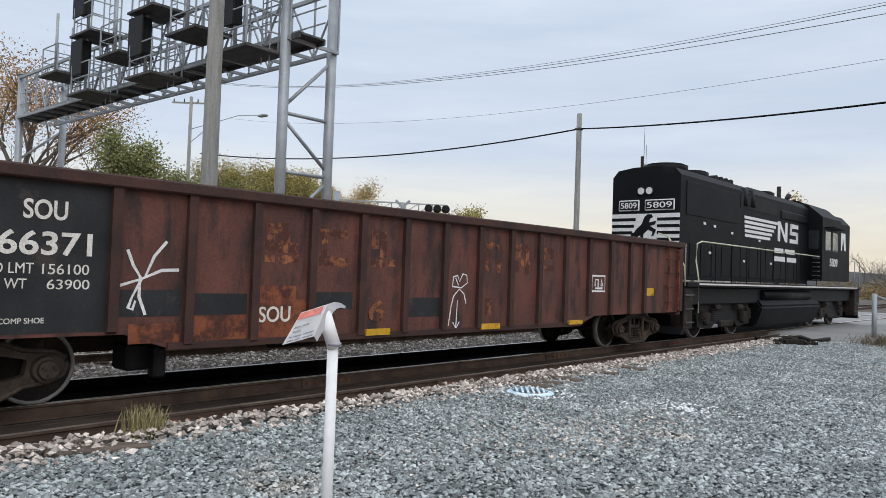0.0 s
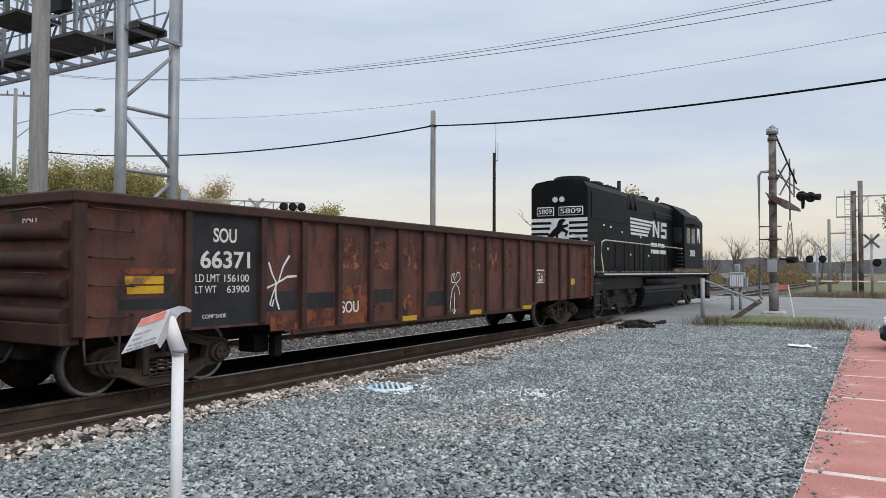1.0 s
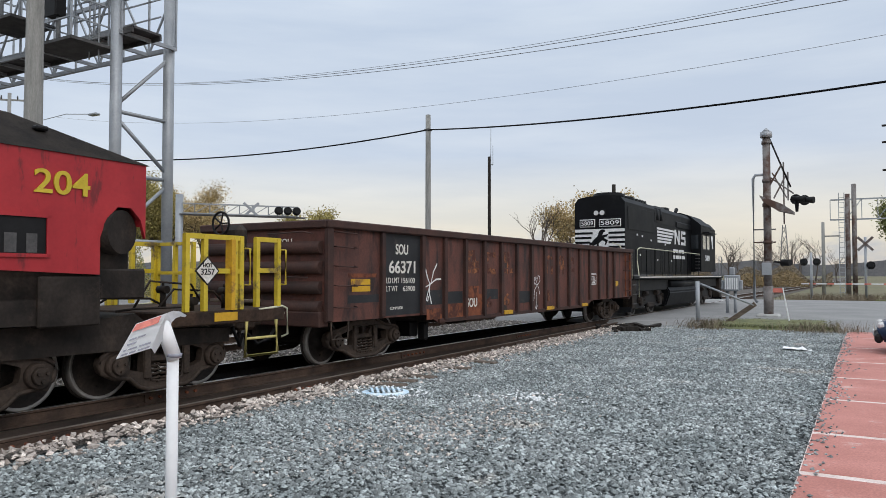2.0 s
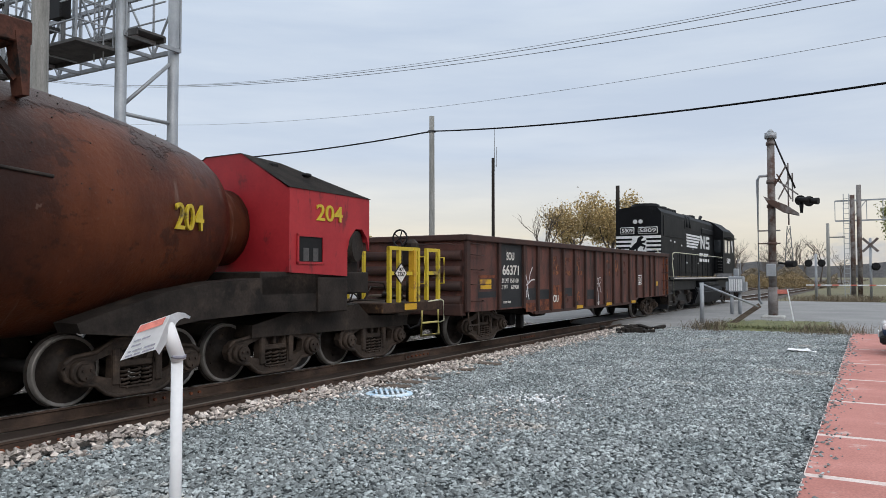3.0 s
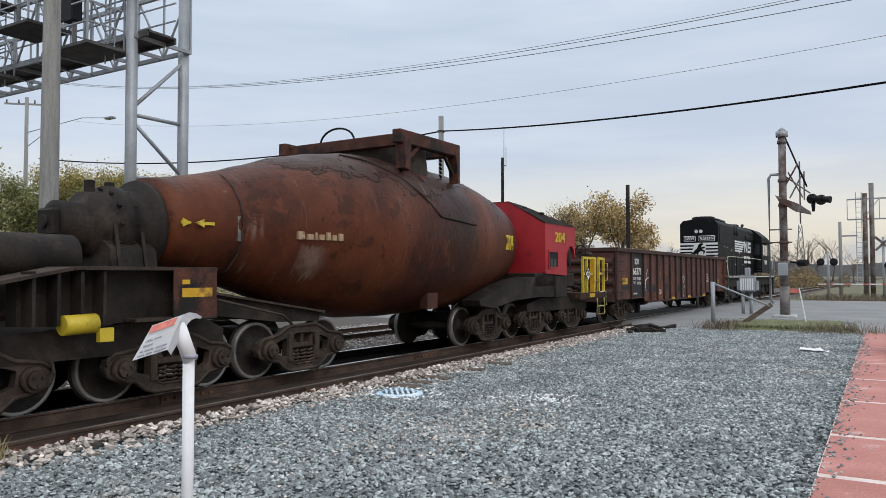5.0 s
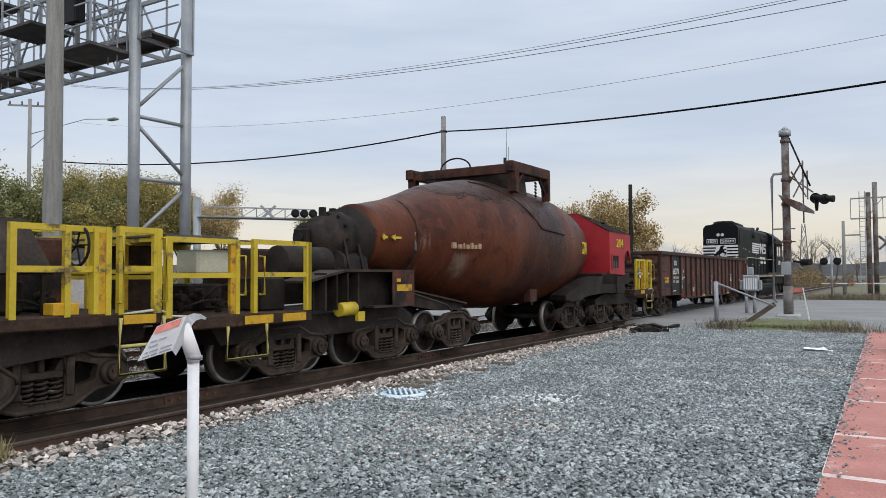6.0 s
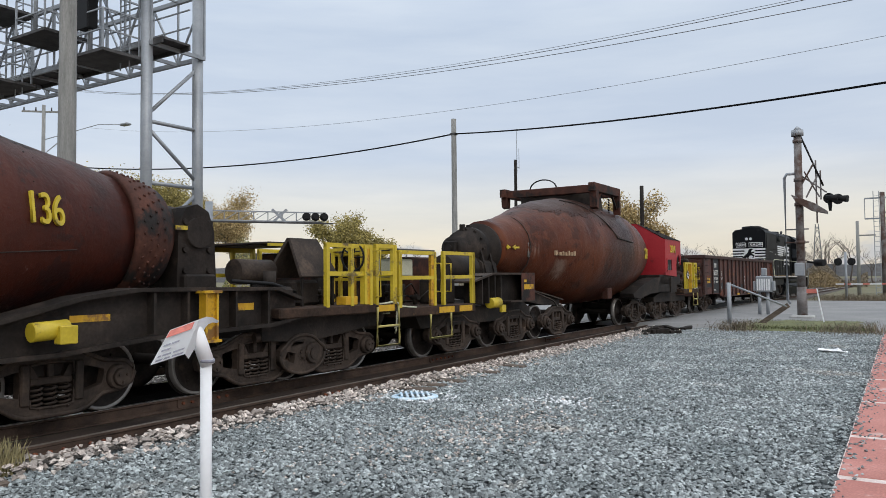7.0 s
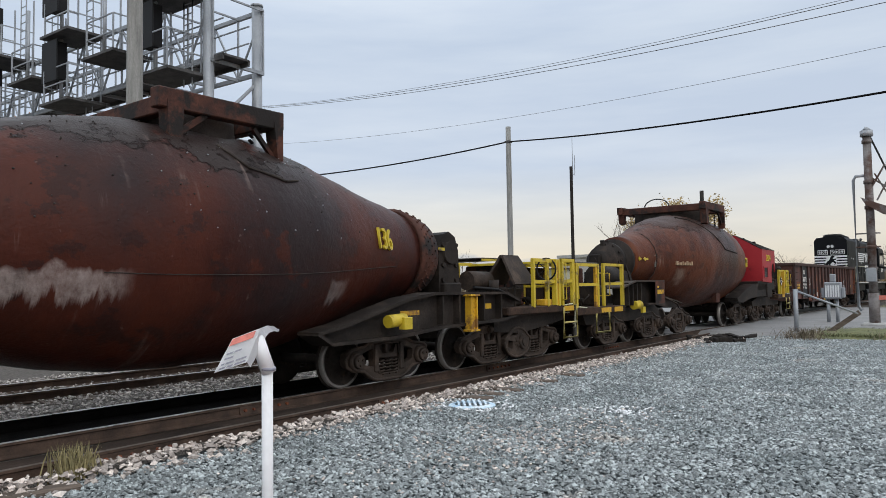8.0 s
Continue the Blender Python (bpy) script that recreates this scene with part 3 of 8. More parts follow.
# ---- loose stones ----
def stones(name, n, place, size, mat, label, seed):
    """Many small angular stones in one mesh. place(rng, n) gives x, y, z; size is a range."""
    rng = np.random.default_rng(seed)
    base = np.array([(1, 0, 0), (-1, 0, 0), (0, 1, 0), (0, -1, 0), (0, 0, 1), (0, 0, -1)], float)
    tri = np.array([(0, 2, 4), (2, 1, 4), (1, 3, 4), (3, 0, 4), (2, 0, 5), (1, 2, 5), (3, 1, 5), (0, 3, 5)])
    p = place(rng, n)
    k = len(p)
    r = size[0] + (size[1] - size[0]) * rng.random((k, 1, 1)) ** 1.6
    v = base[None] * (1 + rng.uniform(-0.35, 0.45, (k, 6, 1))) + rng.uniform(-0.3, 0.3, (k, 6, 3))
    v = v * np.array([1.0, 0.85, 0.62]) * r
    ang = rng.uniform(0, 6.28, k)
    tl = rng.uniform(-0.6, 0.6, k)
    c, s, ct, st = np.cos(ang), np.sin(ang), np.cos(tl), np.sin(tl)
    y, z = v[:, :, 1] * ct[:, None] - v[:, :, 2] * st[:, None], v[:, :, 1] * st[:, None] + v[:, :, 2] * ct[:, None]
    x = v[:, :, 0]
    v = np.stack([x * c[:, None] - y * s[:, None], x * s[:, None] + y * c[:, None], z], 2) + p[:, None, :]
    me = bpy.data.meshes.new(name)
    me.from_pydata(v.reshape(-1, 3).tolist(), [], (tri[None] + 6 * np.arange(k)[:, None, None]).reshape(-1, 3).tolist())
    me.materials.append(M[mat])
    return tagged(new(name, me), label, "gravel", kind="stuff")


def lot(rng, n):
    y = 0.6 + 25.4 * rng.random(n) ** 1.15
    x = rng.uniform(-7.0, -0.5, n)
    keep = (x < -0.62 + 0.12 * rng.standard_normal(n)) & (x > -3.4 * y) & (x < 0.05 - 0.02 * y) & (-0.55 * x + 0.83 * y > 4.3)
    return np.stack([x, y, rng.uniform(-0.004, 0.018, n)], 1)[keep]


def verge(rng, n):
    y = rng.uniform(-2, 25.5, n)
    x = -7.12 + np.abs(rng.normal(0, 0.22 + 0.1 * np.sin(y * 1.7) ** 2, n)) - 0.25 * rng.random(n)
    return np.stack([x, y, rng.uniform(0.0, 0.05, n) + 0.05 * np.exp(-((x + 7.2) / 0.3) ** 2)], 1)


def patch(rng, n):
    y = 7.6 + rng.normal(0, 1.3, n)
    x = -4.4 + 0.1 * (y - 7.6) + rng.normal(0, 0.55, n)
    return np.stack([x, y, rng.uniform(0.0, 0.025, n)], 1)


def between(rng, n):
    y = 1.0 + 33 * rng.random(n) ** 1.3
    x = rng.uniform(-16.2, -10.2, n)
    return np.stack([x, y, rng.uniform(-0.01, 0.05, n)], 1)[y < 25.8]


stones("crushed_stone", 165000, lot, (0.015, 0.036), "stone", "grey-green crushed stone, loose and angular", 3)
stones("verge_stone", 5600, verge, (0.012, 0.055), "pale_stone", "pale pinkish ballast stones along the rail", 4)
stones("pale_stone_patch", 900, patch, (0.016, 0.032), "pale_stone", "scattered pale stones among darker gravel", 5)
def sprayed(rng, n):
    h = n // 2
    a, r = rng.uniform(0, 6.28, n), np.abs(rng.normal(0, 0.33, n))
    cx = np.where(np.arange(n) < h, -4.16, -6.28)
    cy = np.where(np.arange(n) < h, 9.85, 9.25)
    r = np.where(np.arange(n) < h, r, 0.36 + 0.35 * r)
    return np.stack([cx + 1.3 * r * np.cos(a), cy + r * np.sin(a), rng.uniform(0.005, 0.03, n)], 1)


def spilled(rng, n):
    y = rng.uniform(2, 25.5, n)
    x = -0.60 + np.abs(rng.normal(0, 0.10 + 0.10 * np.sin(y * 0.9) ** 2, n))
    return np.stack([x, y, rng.uniform(0.035, 0.05, n)], 1)


stones("spilled_stone", 800, spilled, (0.010, 0.030), "stone", "loose stones spilled over the pavement's edge", 8)
stones("sprayed_stone", 260, sprayed, (0.018, 0.038), "white", "gravel stones whitened with spray paint", 7)
stones("ballast_stone", 26000, between, (0.022, 0.045), "tan_stone", "tan ballast stones between the tracks", 6)


# ---- poles, wires ----
def pole(name, x, y, top, r0, r1, mat, label, category="pole", lean=(0, 0)):
    e = thing(name, x, y, 0, label, category)
    bm = bmesh.new()
    rings = []
    for i in range(7):
        c = i / 6
        wob = 0.012 * noise.noise(Vector((x, y, 9 * c)))
        rings.append([bm.verts.new((lean[0] * c + wob + (r0 + (r1 - r0) * c) * math.cos(math.pi * j / 7), lean[1] * c + (r0 + (r1 - r0) * c) * math.sin(math.pi * j / 7), top * c - (0.05 if i == 0 else 0))) for j in range(14)])
    for p, q in zip(rings, rings[1:]):
        for j in range(14):
            bm.faces.new((p[j], p[(j + 1) % 14], q[(j + 1) % 14], q[j])).smooth = True
    bm.faces.new(rings[0][::-1])
    bm.faces.new(rings[-1])
    part("shaft", bm, mat, e)
    return e


def wire(name, p0, p1, sag, r, mat, label, more=8):
    bm = bmesh.new()
    p0, p1 = Vector(p0), Vector(p1)
    pts = [p0.lerp(p1, i / 28) - Vector((0, 0, 4 * sag * (i / 28) * (1 - i / 28))) for i in range(29 + more)]
    strand(bm, pts, r, 5)
    return tagged(part(name, bm, mat), label, "wire")


p1 = pole("utility_pole", -21.62, 36.0, 10.93, 0.17, 0.145, "pole_grey", "weathered grey wooden utility pole behind the tracks", lean=(0.0, 0.0))
part("wire_clamp", new_box(-0.17, 0.17, -0.17, 0.17, 10.0, 10.12, bevel=0.02), "galv_dark", p1)
p2 = pole("radio_mast", -24.3, 49.35, 10.6, 0.13, 0.11, "pole_dark", "dark slender pole with a whip antenna", "mast")
bm = bmesh.new()
tube(bm, (0.12, 0, 9.6), (0.14, 0, 12.9), 0.03, 0.012, 6)
tube(bm, (0.30, 0, 9.9), (0.30, 0, 11.4), 0.02, seg=6)
tube(bm, (0.0, 0, 10.0), (0.30, 0, 10.0), 0.02, seg=6)
part("whip_antenna", bm, "wire", p2)
p3 = pole("chimney_pole", -17.3, 57.5, 8.95, 0.17, 0.15, "pole_dark", "short creosoted black pole without wires")
p4 = pole("service_pole", -17.1, 10.25, 13.5, 0.23, 0.17, "pole_grey", "thick weathered grey pole standing beside the tracks")
wire("power_cable", (-53.53, 31.28, 10.53), (-21.62, 36.01, 10.08), 0.96, 0.045, "cable", "thick black cable hanging between poles", 0)
wire("power_cable", (-21.62, 36.01, 10.08), (0.65, 25.99, 7.65), 0.28, 0.04, "cable", "thick black cable leaving a grey pole")
wire("overhead_wire", (-63.95, 39.18, 19.49), (-2.32, 29.91, 11.96), 1.58, 0.016, "wire", "thin grey overhead wire against the sky", 12)
wire("overhead_wire", (-63.95, 39.19, 19.33), (-0.55, 28.99, 11.33), 1.49, 0.016, "wire", "thin grey overhead wire against the sky", 12)
wire("overhead_wire", (-63.95, 39.5, 19.45), (-1.6, 29.4, 11.9), 1.5, 0.010, "wire", "thin grey overhead wire against the sky", 12)
wire("overhead_wire", (-63.33, 40.18, 16.03), (0.77, 29.99, 10.21), 1.57, 0.009, "wire", "very thin pale overhead wire", 8)


# ---- signal gantry over the far tracks ----
def gantry():
    e = thing("signal_gantry", -17.5, 13.6, 0, "galvanised steel signal gantry spanning several tracks", "gantry")
    legs = [(0.0, -0.85), (0.0, 0.88), (-20.7, -0.75), (-20.7, 1.2)]
    for x, y in legs:
        bm = bmesh.new()
        tube(bm, (x, y, -0.05), (x, y, 10.4), 0.155, seg=16)
        tube(bm, (x, y, 10.4), (x, y, 10.46), 0.19, seg=16)
        box(bm, x - 0.3, x + 0.3, y - 0.3, y + 0.3, -0.05, 0.06)
        part("leg", bm, "galv", e)
    for x, ya, yb in ((0.0, -0.85, 0.88), (-20.7, -0.75, 1.2)):
        zs = [2.7, 4.5, 6.2, 8.2]
        for k, (z0, z1) in enumerate(zip(zs, zs[1:])):
            for tag, a, b in (("brace", (x, ya, z0 + 0.15), (x, yb, z1 - 0.15)) if k % 2 == 0 else ("brace", (x, yb, z0 + 0.15), (x, ya, z1 - 0.15)), ("strut", (x, ya, z0), (x, yb, z0))):
                part(tag, tube(bmesh.new(), a, b, 0.055, seg=8), "galv", e)
    x0, x1 = 0.2, -20.9
    for y in (-0.85, 0.95):
        for z in (8.35, 10.25):
            part("chord", beam(bmesh.new(), (x0, y, z), (x1, y, z), 0.10, 0.12), "galv", e)
    n = 18
    for y in (-0.85, 0.95):
        for i in range(n):
            bm, bu = bmesh.new(), bmesh.new()
            a, b = x0 + (x1 - x0) * i / n, x0 + (x1 - x0) * (i + 1) / n
            beam(bu, (a, y, 8.35), (a, y, 10.25), 0.05, 0.05)
            beam(bm, (a, y, 8.35 if i % 2 else 10.25), (b, y, 10.25 if i % 2 else 8.35), 0.05, 0.05)
            part("web_post", bu, "galv", e)
            part("web_diagonal", bm, "galv", e)
    for i in range(n + 1):
        a = x0 + (x1 - x0) * i / n
        part("cross_member", beam(bmesh.new(), (a, -0.85, 10.25), (a, 0.95, 10.25), 0.05, 0.05), "galv", e)
        part("cross_member", beam(bmesh.new(), (a, -0.85, 8.32), (a, 0.95, 8.32), 0.08, 0.1), "galv", e)
    part("walkway", new_box(x1 - 0.3, x0 + 0.4, -0.80, 0.10, 8.40, 8.46), "galv_dark", e, "dark steel grating walkway")
    for y in (-0.80, 0.10):
        part("walkway_edge", beam(bmesh.new(), (x1 - 0.3, y, 8.36), (x0 + 0.4, y, 8.36), 0.06, 0.16), "galv_dark", e)
        for z in (8.95, 9.45):
            part("handrail", beam(bmesh.new(), (x0 + 0.4, y, z), (x1, y, z), 0.035, 0.035), "galv", e)

    def cage(x, y, z, head=True):
        bm = bmesh.new()
        for a, b in ((0, 0), (1.5, 0), (0, 1.1), (1.5, 1.1)):
            beam(bm, (x + a - 0.2, y + b, z), (x + a - 0.2, y + b, z + 2.3 if b else z + 1.1), 0.045, 0.045)
        for h in (0.55, 1.1):
            beam(bm, (x - 0.2, y, z + h), (x + 1.3, y, z + h), 0.035, 0.035)
            for a in (-0.2, 1.3):
                beam(bm, (x + a, y, z + h), (x + a, y + 1.1, z + h), 0.035, 0.035)
        tube(bm, (x + 0.2, y + 0.35, z), (x + 0.2, y + 0.35, z + 2.6), 0.06, seg=8)
        for k in range(8):
            beam(bm, (x + 0.75, y + 0.9, z + 0.3 * k), (x + 1.15, y + 0.9, z + 0.3 * k), 0.025, 0.025)
        for a in (0.75, 1.15):
            beam(bm, (x + a, y + 0.9, z - 0.3), (x + a, y + 0.9, z + 2.4), 0.03, 0.03)
        part("cage", bm, "galv", e)
        part("cage_floor", new_box(x - 0.35, x + 1.45, y - 0.1, y + 1.2, z - 0.08, z), "galv_dark", e, "dark steel grating floor")
        if not head:
            return
        bm = new_box(x - 0.38, x + 0.62, y - 0.02, y + 0.03, z + 0.68, z + 2.05, bevel=0.02)
        box(bm, x - 0.1, x + 0.42, y + 0.03, y + 0.42, z + 0.8, z + 2.02)
        part("signal_head", bm, "black", e, "black signal head with a backing plate")

    for x, z in ((-11.66, 8.05), (-11.66, 10.3), (-6.96, 8.0), (-6.96, 10.25), (-1.56, 7.95), (-1.56, 10.2)):
        cage(x, -2.0, z)
    for x, z in ((-9.3, 9.1), (-4.3, 9.0), (-14.6, 9.2)):
        cage(x, -2.0, z, False)


gantry()

# street lamp with a crossarm, far behind
e = thing("street_lamp", -53.5, 30.3, 0, "grey utility pole carrying a street lamp and a crossarm", "street lamp")
part("pole", tube(bmesh.new(), (0, 0, -0.05), (0, 0, 14.9), 0.17, 0.12, 12), "pole_grey", e)
bm = bmesh.new()
pipe(bm, [(0, 0, 11.2), (1.5, 1.2, 12.9), (3.0, 2.4, 13.5), (4.4, 3.5, 13.55)], 0.03)
pipe(bm, [(0, 0, 12.3), (1.5, 1.2, 12.9)], 0.03)
part("lamp_arm", bm, "galv", e)
part("lamp_head", new_box(4.2, 5.1, 3.3, 3.75, 13.42, 13.6, bevel=0.06), "galv", e)
bm = beam(bmesh.new(), (-1.1, -1.0, 14.4), (1.1, 1.0, 14.4), 0.10, 0.12)
part("crossarm", bm, "pole_grey", e)
for k in (-1, -0.4, 0.4, 1):
    part("insulator", tube(bmesh.new(), (k, k * 0.9, 14.45), (k, k * 0.9, 14.72), 0.06, 0.04, 8), "galv_dark", e)


# ---- warning signals at the crossing ----
def flasher(bm, x, y, z, r=0.2):
    tube(bm, (x, y + 0.02, z), (x, y - 0.02, z), r * 1.5, seg=18)
    tube(bm, (x, y - 0.02, z), (x, y - 0.28, z + 0.02), r, r * 0.9, 14)


e = thing("crossing_mast", -3.30, 31.2, 0.14, "rust-stained steel crossing mast with folded warning lights", "crossing signal")
bm = tube(bmesh.new(), (0, 0, -0.05), (0, 0, 1.2), 0.18, seg=18)
tube(bm, (0, 0, 1.15), (0, 0, 7.05), 0.148, 0.138, 18)
part("mast", bm, "mast_rust", e)
part("cap", tube(tube(bmesh.new(), (0, 0, 7.0), (0, 0, 7.22), 0.22, 0.22, 14), (0, 0, 7.22), (0, 0, 7.36), 0.17, 0.05, 14), "galv", e)
part("footing", new_box(-0.42, 0.42, -0.42, 0.42, -0.12, 0.12, bevel=0.05), "concrete", e)
bm = pipe(bmesh.new(), [(-0.12, 0, 5.55), (-0.42, 0, 5.55), (-0.5, 0, 5.4), (-0.5, 0, 0.7), (-0.4, 0, 0.55)], 0.055, 8)
part("conduit", bm, "galv", e)
for z in (5.3, 4.35, 2.9, 2.1, 6.8):
    part("clamp_band", tube(bmesh.new(), (0, 0, z - 0.06), (0, 0, z + 0.06), 0.175, seg=14), "mast_rust", e)
for z in (3.4, 2.9):
    part("bracket", beam(bmesh.new(), (-0.5, 0, z), (0.3, 0, z), 0.05, 0.05), "mast_rust", e)
bm = pipe(bmesh.new(), [(0.12, 0, 6.95), (0.85, -0.1, 5.0)], 0.035)
part("brace_rod", bm, "black", e)
bm = bmesh.new()
for a, b in (((0.1, 0.05, 5.45), (0.95, -0.1, 4.75)), ((0.1, -0.05, 5.1), (0.55, -0.1, 5.9)), ((0.6, 0, 6.0), (0.6, 0, 3.6)), ((0.75, 0, 5.6), (0.75, 0, 4.5)), ((0.2, 0, 5.6), (0.7, 0, 4.6)), ((0.7, -0.05, 5.5), (0.25, -0.05, 4.6))):
    beam(bm, a, b, 0.07, 0.05)
part("folded_arm", bm, "mast_rust", e, "rusty folded arm with crossed boards")
bm = bmesh.new()
prism_y(bm, [(-0.25, 4.72), (0.55, 4.35), (0.95, 4.05), (0.95, 3.95), (0.4, 4.1), (-0.1, 4.45)], -0.35, 0.3)
part("lamp_platform", bm, "mast_rust", e)
bm = bmesh.new()
for x, z in ((1.0, 4.55), (1.3, 4.5)):
    tube(bm, (x - 0.1, -0.1, z), (x + 0.35, -0.25, z - 0.05), 0.09, 0.13, 12)
    tube(bm, (x, 0.2, z), (x, 0.24, z), 0.2, seg=14)
tube(bm, (1.05, 0, 4.5), (1.05, 0, 4.05), 0.09, 0.05, 8)
part("warning_lamp", bm, "black", e, "dark hooded warning lamps")
bm = bmesh.new()
tube(bm, (0.2, 0, 2.15), (0.55, 0, 2.1), 0.04, seg=8)
tube(bm, (0.5, 0.1, 2.1), (0.8, -0.1, 2.1), 0.14, 0.12, 12)
part("lower_lamp", bm, "black", e)
part("junction_box", new_box(-0.20, 0.14, -0.30, -0.14, 1.62, 2.1, bevel=0.02), "galv", e)

e = thing("control_cabinet", -4.95, 33.4, 0.14, "pale grey signal control cabinet on two posts", "cabinet")
part("cabinet_body", new_box(-0.30, 0.30, -0.25, 0.25, 0.95, 1.62, bevel=0.03), "galv", e)
part("meter_box", new_box(-0.10, 0.10, -0.14, 0.14, 1.62, 1.95, bevel=0.03), "galv", e)
for k in range(6):
    part("louvre", new_box(-0.26 + 0.09 * k, -0.20 + 0.09 * k, -0.262, -0.248, 1.02, 1.5), "white", e, "pale louvre strip")
for x in (-0.36, 0.36):
    part("side_box", new_box(x - 0.055, x + 0.055, -0.18, 0.18, 1.0, 1.40, bevel=0.02), "galv", e)
for x in (-0.2, 0.12):
    part("post", tube(bmesh.new(), (x, 0, -0.05), (x, 0, 0.96), 0.07, seg=10), "galv", e)

e = thing("barrier", -5.12, 26.85, 0.0, "broken pipe barrier with a leaning plank beside the road", "barrier")
part("post", tube(bmesh.new(), (0, 0, -0.05), (0, 0, 1.55), 0.075, seg=12), "galv", e)
part("rail_bar", tube(bmesh.new(), (0, 0, 1.5), (1.75, 0.6, 0.72), 0.035, seg=8), "galv", e)
part("plank", beam(bmesh.new(), (0.85, 0.5, 0.08), (1.8, 0.6, 0.78), 0.05, 0.16), "tie", e, "dark fallen plank")

e = thing("marker_stake", -2.45, 28.5, 0.17, "thin white leaning marker stake in the grass", "stake")
part("stake", beam(bmesh.new(), (0.1, 0, -0.05), (-0.1, 0, 1.15), 0.09, 0.03), "white", e)
part("flag", new_box(-0.42, -0.08, -0.01, 0.02, 0.98, 1.13), "sign_red", e, "faded red marker flag")

# far side of the road
e = thing("cantilever_signal", -1.08, 60.5, 0.0, "distant steel signal bridge with ladder and handrails", "gantry")
for x in (0.0, 0.42):
    part("leg", tube(bmesh.new(), (x, 0, -0.05), (x, 0, 7.6 if x == 0 else 8.3), 0.16, seg=12), "mast_rust", e)
bm = bmesh.new()
for z in (5.75, 7.2):
    beam(bm, (-1.1, 0, z), (9.0, 0, z), 0.12, 0.10)
for i in range(11):
    a = -1.1 + i
    beam(bm, (a, 0, 5.75), (a, 0, 7.2), 0.05, 0.05)
    if i < 10 and i % 2:
        beam(bm, (a, 0, 5.75), (a + 1, 0, 7.2), 0.05, 0.05)
part("truss", bm, "galv", e)
bm = bmesh.new()
for x in (-0.55, -0.2):
    beam(bm, (x, -0.1, 0.2), (x, -0.1, 7.7), 0.05, 0.05)
for k in range(20):
    beam(bm, (-0.55, -0.1, 0.5 + 0.36 * k), (-0.2, -0.1, 0.5 + 0.36 * k), 0.03, 0.03)
part("ladder", bm, "galv", e)
e = thing("crossbuck_signal", 0.0, 57.0, 0.1, "crossing signal with crossed boards and a round lamp", "crossing signal")
part("post", tube(bmesh.new(), (0, 0, -0.1), (0, 0, 4.2), 0.08, seg=10), "galv", e)
part("crossboards", beam(beam(bmesh.new(), (-0.45, -0.1, 3.3), (0.45, -0.1, 4.2), 0.05, 0.16), (-0.45, -0.14, 4.2), (0.45, -0.14, 3.3), 0.05, 0.16), "mast_rust", e)
bm = bmesh.new()
flasher(bm, 0.3, -0.15, 2.3, 0.18)
part("lamp", bm, "black", e)
part("gate_arm", beam(bmesh.new(), (-3.9, -0.2, 1.05), (4.5, -0.2, 1.05), 0.05, 0.08), "white", e, "white gate arm")
for k in range(7):
    part("gate_band", beam(bmesh.new(), (-3.4 + 1.1 * k, -0.2, 1.05), (-3.0 + 1.1 * k, -0.2, 1.05), 0.056, 0.086), "sign_red", e, "red band")
e = thing("crossing_signal", -3.25, 56.5, 0.1, "twin dark warning lamps on a low post", "crossing signal")
part("post", tube(bmesh.new(), (0, 0, -0.1), (0, 0, 3.2), 0.08, seg=10), "galv", e)
bm = bmesh.new()
for x in (-0.45, 0.35):
    bm = bmesh.new()
    flasher(bm, x, -0.1, 2.55, 0.17)
    part("lamp", bm, "black", e)
e = thing("utility_pole", -3.35, 76.0, 0, "distant wooden pole with one crossarm", "pole")
part("shaft", tube(bmesh.new(), (0, 0, -0.05), (0, 0, 6.6), 0.17, 0.13, 10), "pole_grey", e)
part("crossarm", beam(bmesh.new(), (0, 0, 5.3), (1.4, 0, 5.3), 0.1, 0.12), "pole_grey", e)
e = thing("lattice_tower", -16.5, 190, 0, "far lattice power tower", "tower")
bm = bmesh.new()
for s in (-1, 1):
    beam(bm, (s * 1.2, 0, 0), (s * 0.3, 0, 13.5), 0.2, 0.2)
for k in range(6):
    w0, w1 = 1.2 - 0.15 * k, 1.05 - 0.15 * k
    beam(bm, (-w0, 0, 2.2 * k), (w1, 0, 2.2 * k + 2.2), 0.12, 0.12)
    beam(bm, (w0, 0, 2.2 * k), (-w1, 0, 2.2 * k + 2.2), 0.12, 0.12)
part("lattice", bm, "wire", e)
e = thing("power_pole", 1.62, 46.0, 0, "tall dark pole with three stacked crossarms", "pole")
part("shaft", tube(bmesh.new(), (0, 0, -0.05), (0, 0, 15), 0.13, 0.1, 10), "pole_dark", e)
for z in (7.4, 8.9, 9.8):
    part("crossarm", beam(bmesh.new(), (-0.75, 0, z), (0.75, 0, z), 0.1, 0.1), "pole_dark", e)

# cantilever over the road behind the train
e = thing("overhead_crossing_signal", -31.9, 27.2, 0.0, "grey cantilever truss with crossed boards and three lamps", "crossing signal")
part("mast", tube(bmesh.new(), (0, 0, -0.05), (0, 0, 6.1), 0.2, seg=14), "galv", e)
d = Vector((3.9, 4.9, 0))
bm = bmesh.new()
for z in (5.1, 5.62):
    for o in (-0.15, 0.15):
        beam(bm, (o, 0, z), (d.x + o, d.y, z - 0.02), 0.05, 0.05)
for i in range(9):
    a, b = d * (i / 8), d * (min(i + 1, 8) / 8)
    beam(bm, (a.x, a.y, 5.1), (a.x, a.y, 5.62), 0.04, 0.04)
    beam(bm, (a.x, a.y, 5.1), (b.x, b.y, 5.62), 0.04, 0.04)
part("truss_arm", bm, "galv", e)
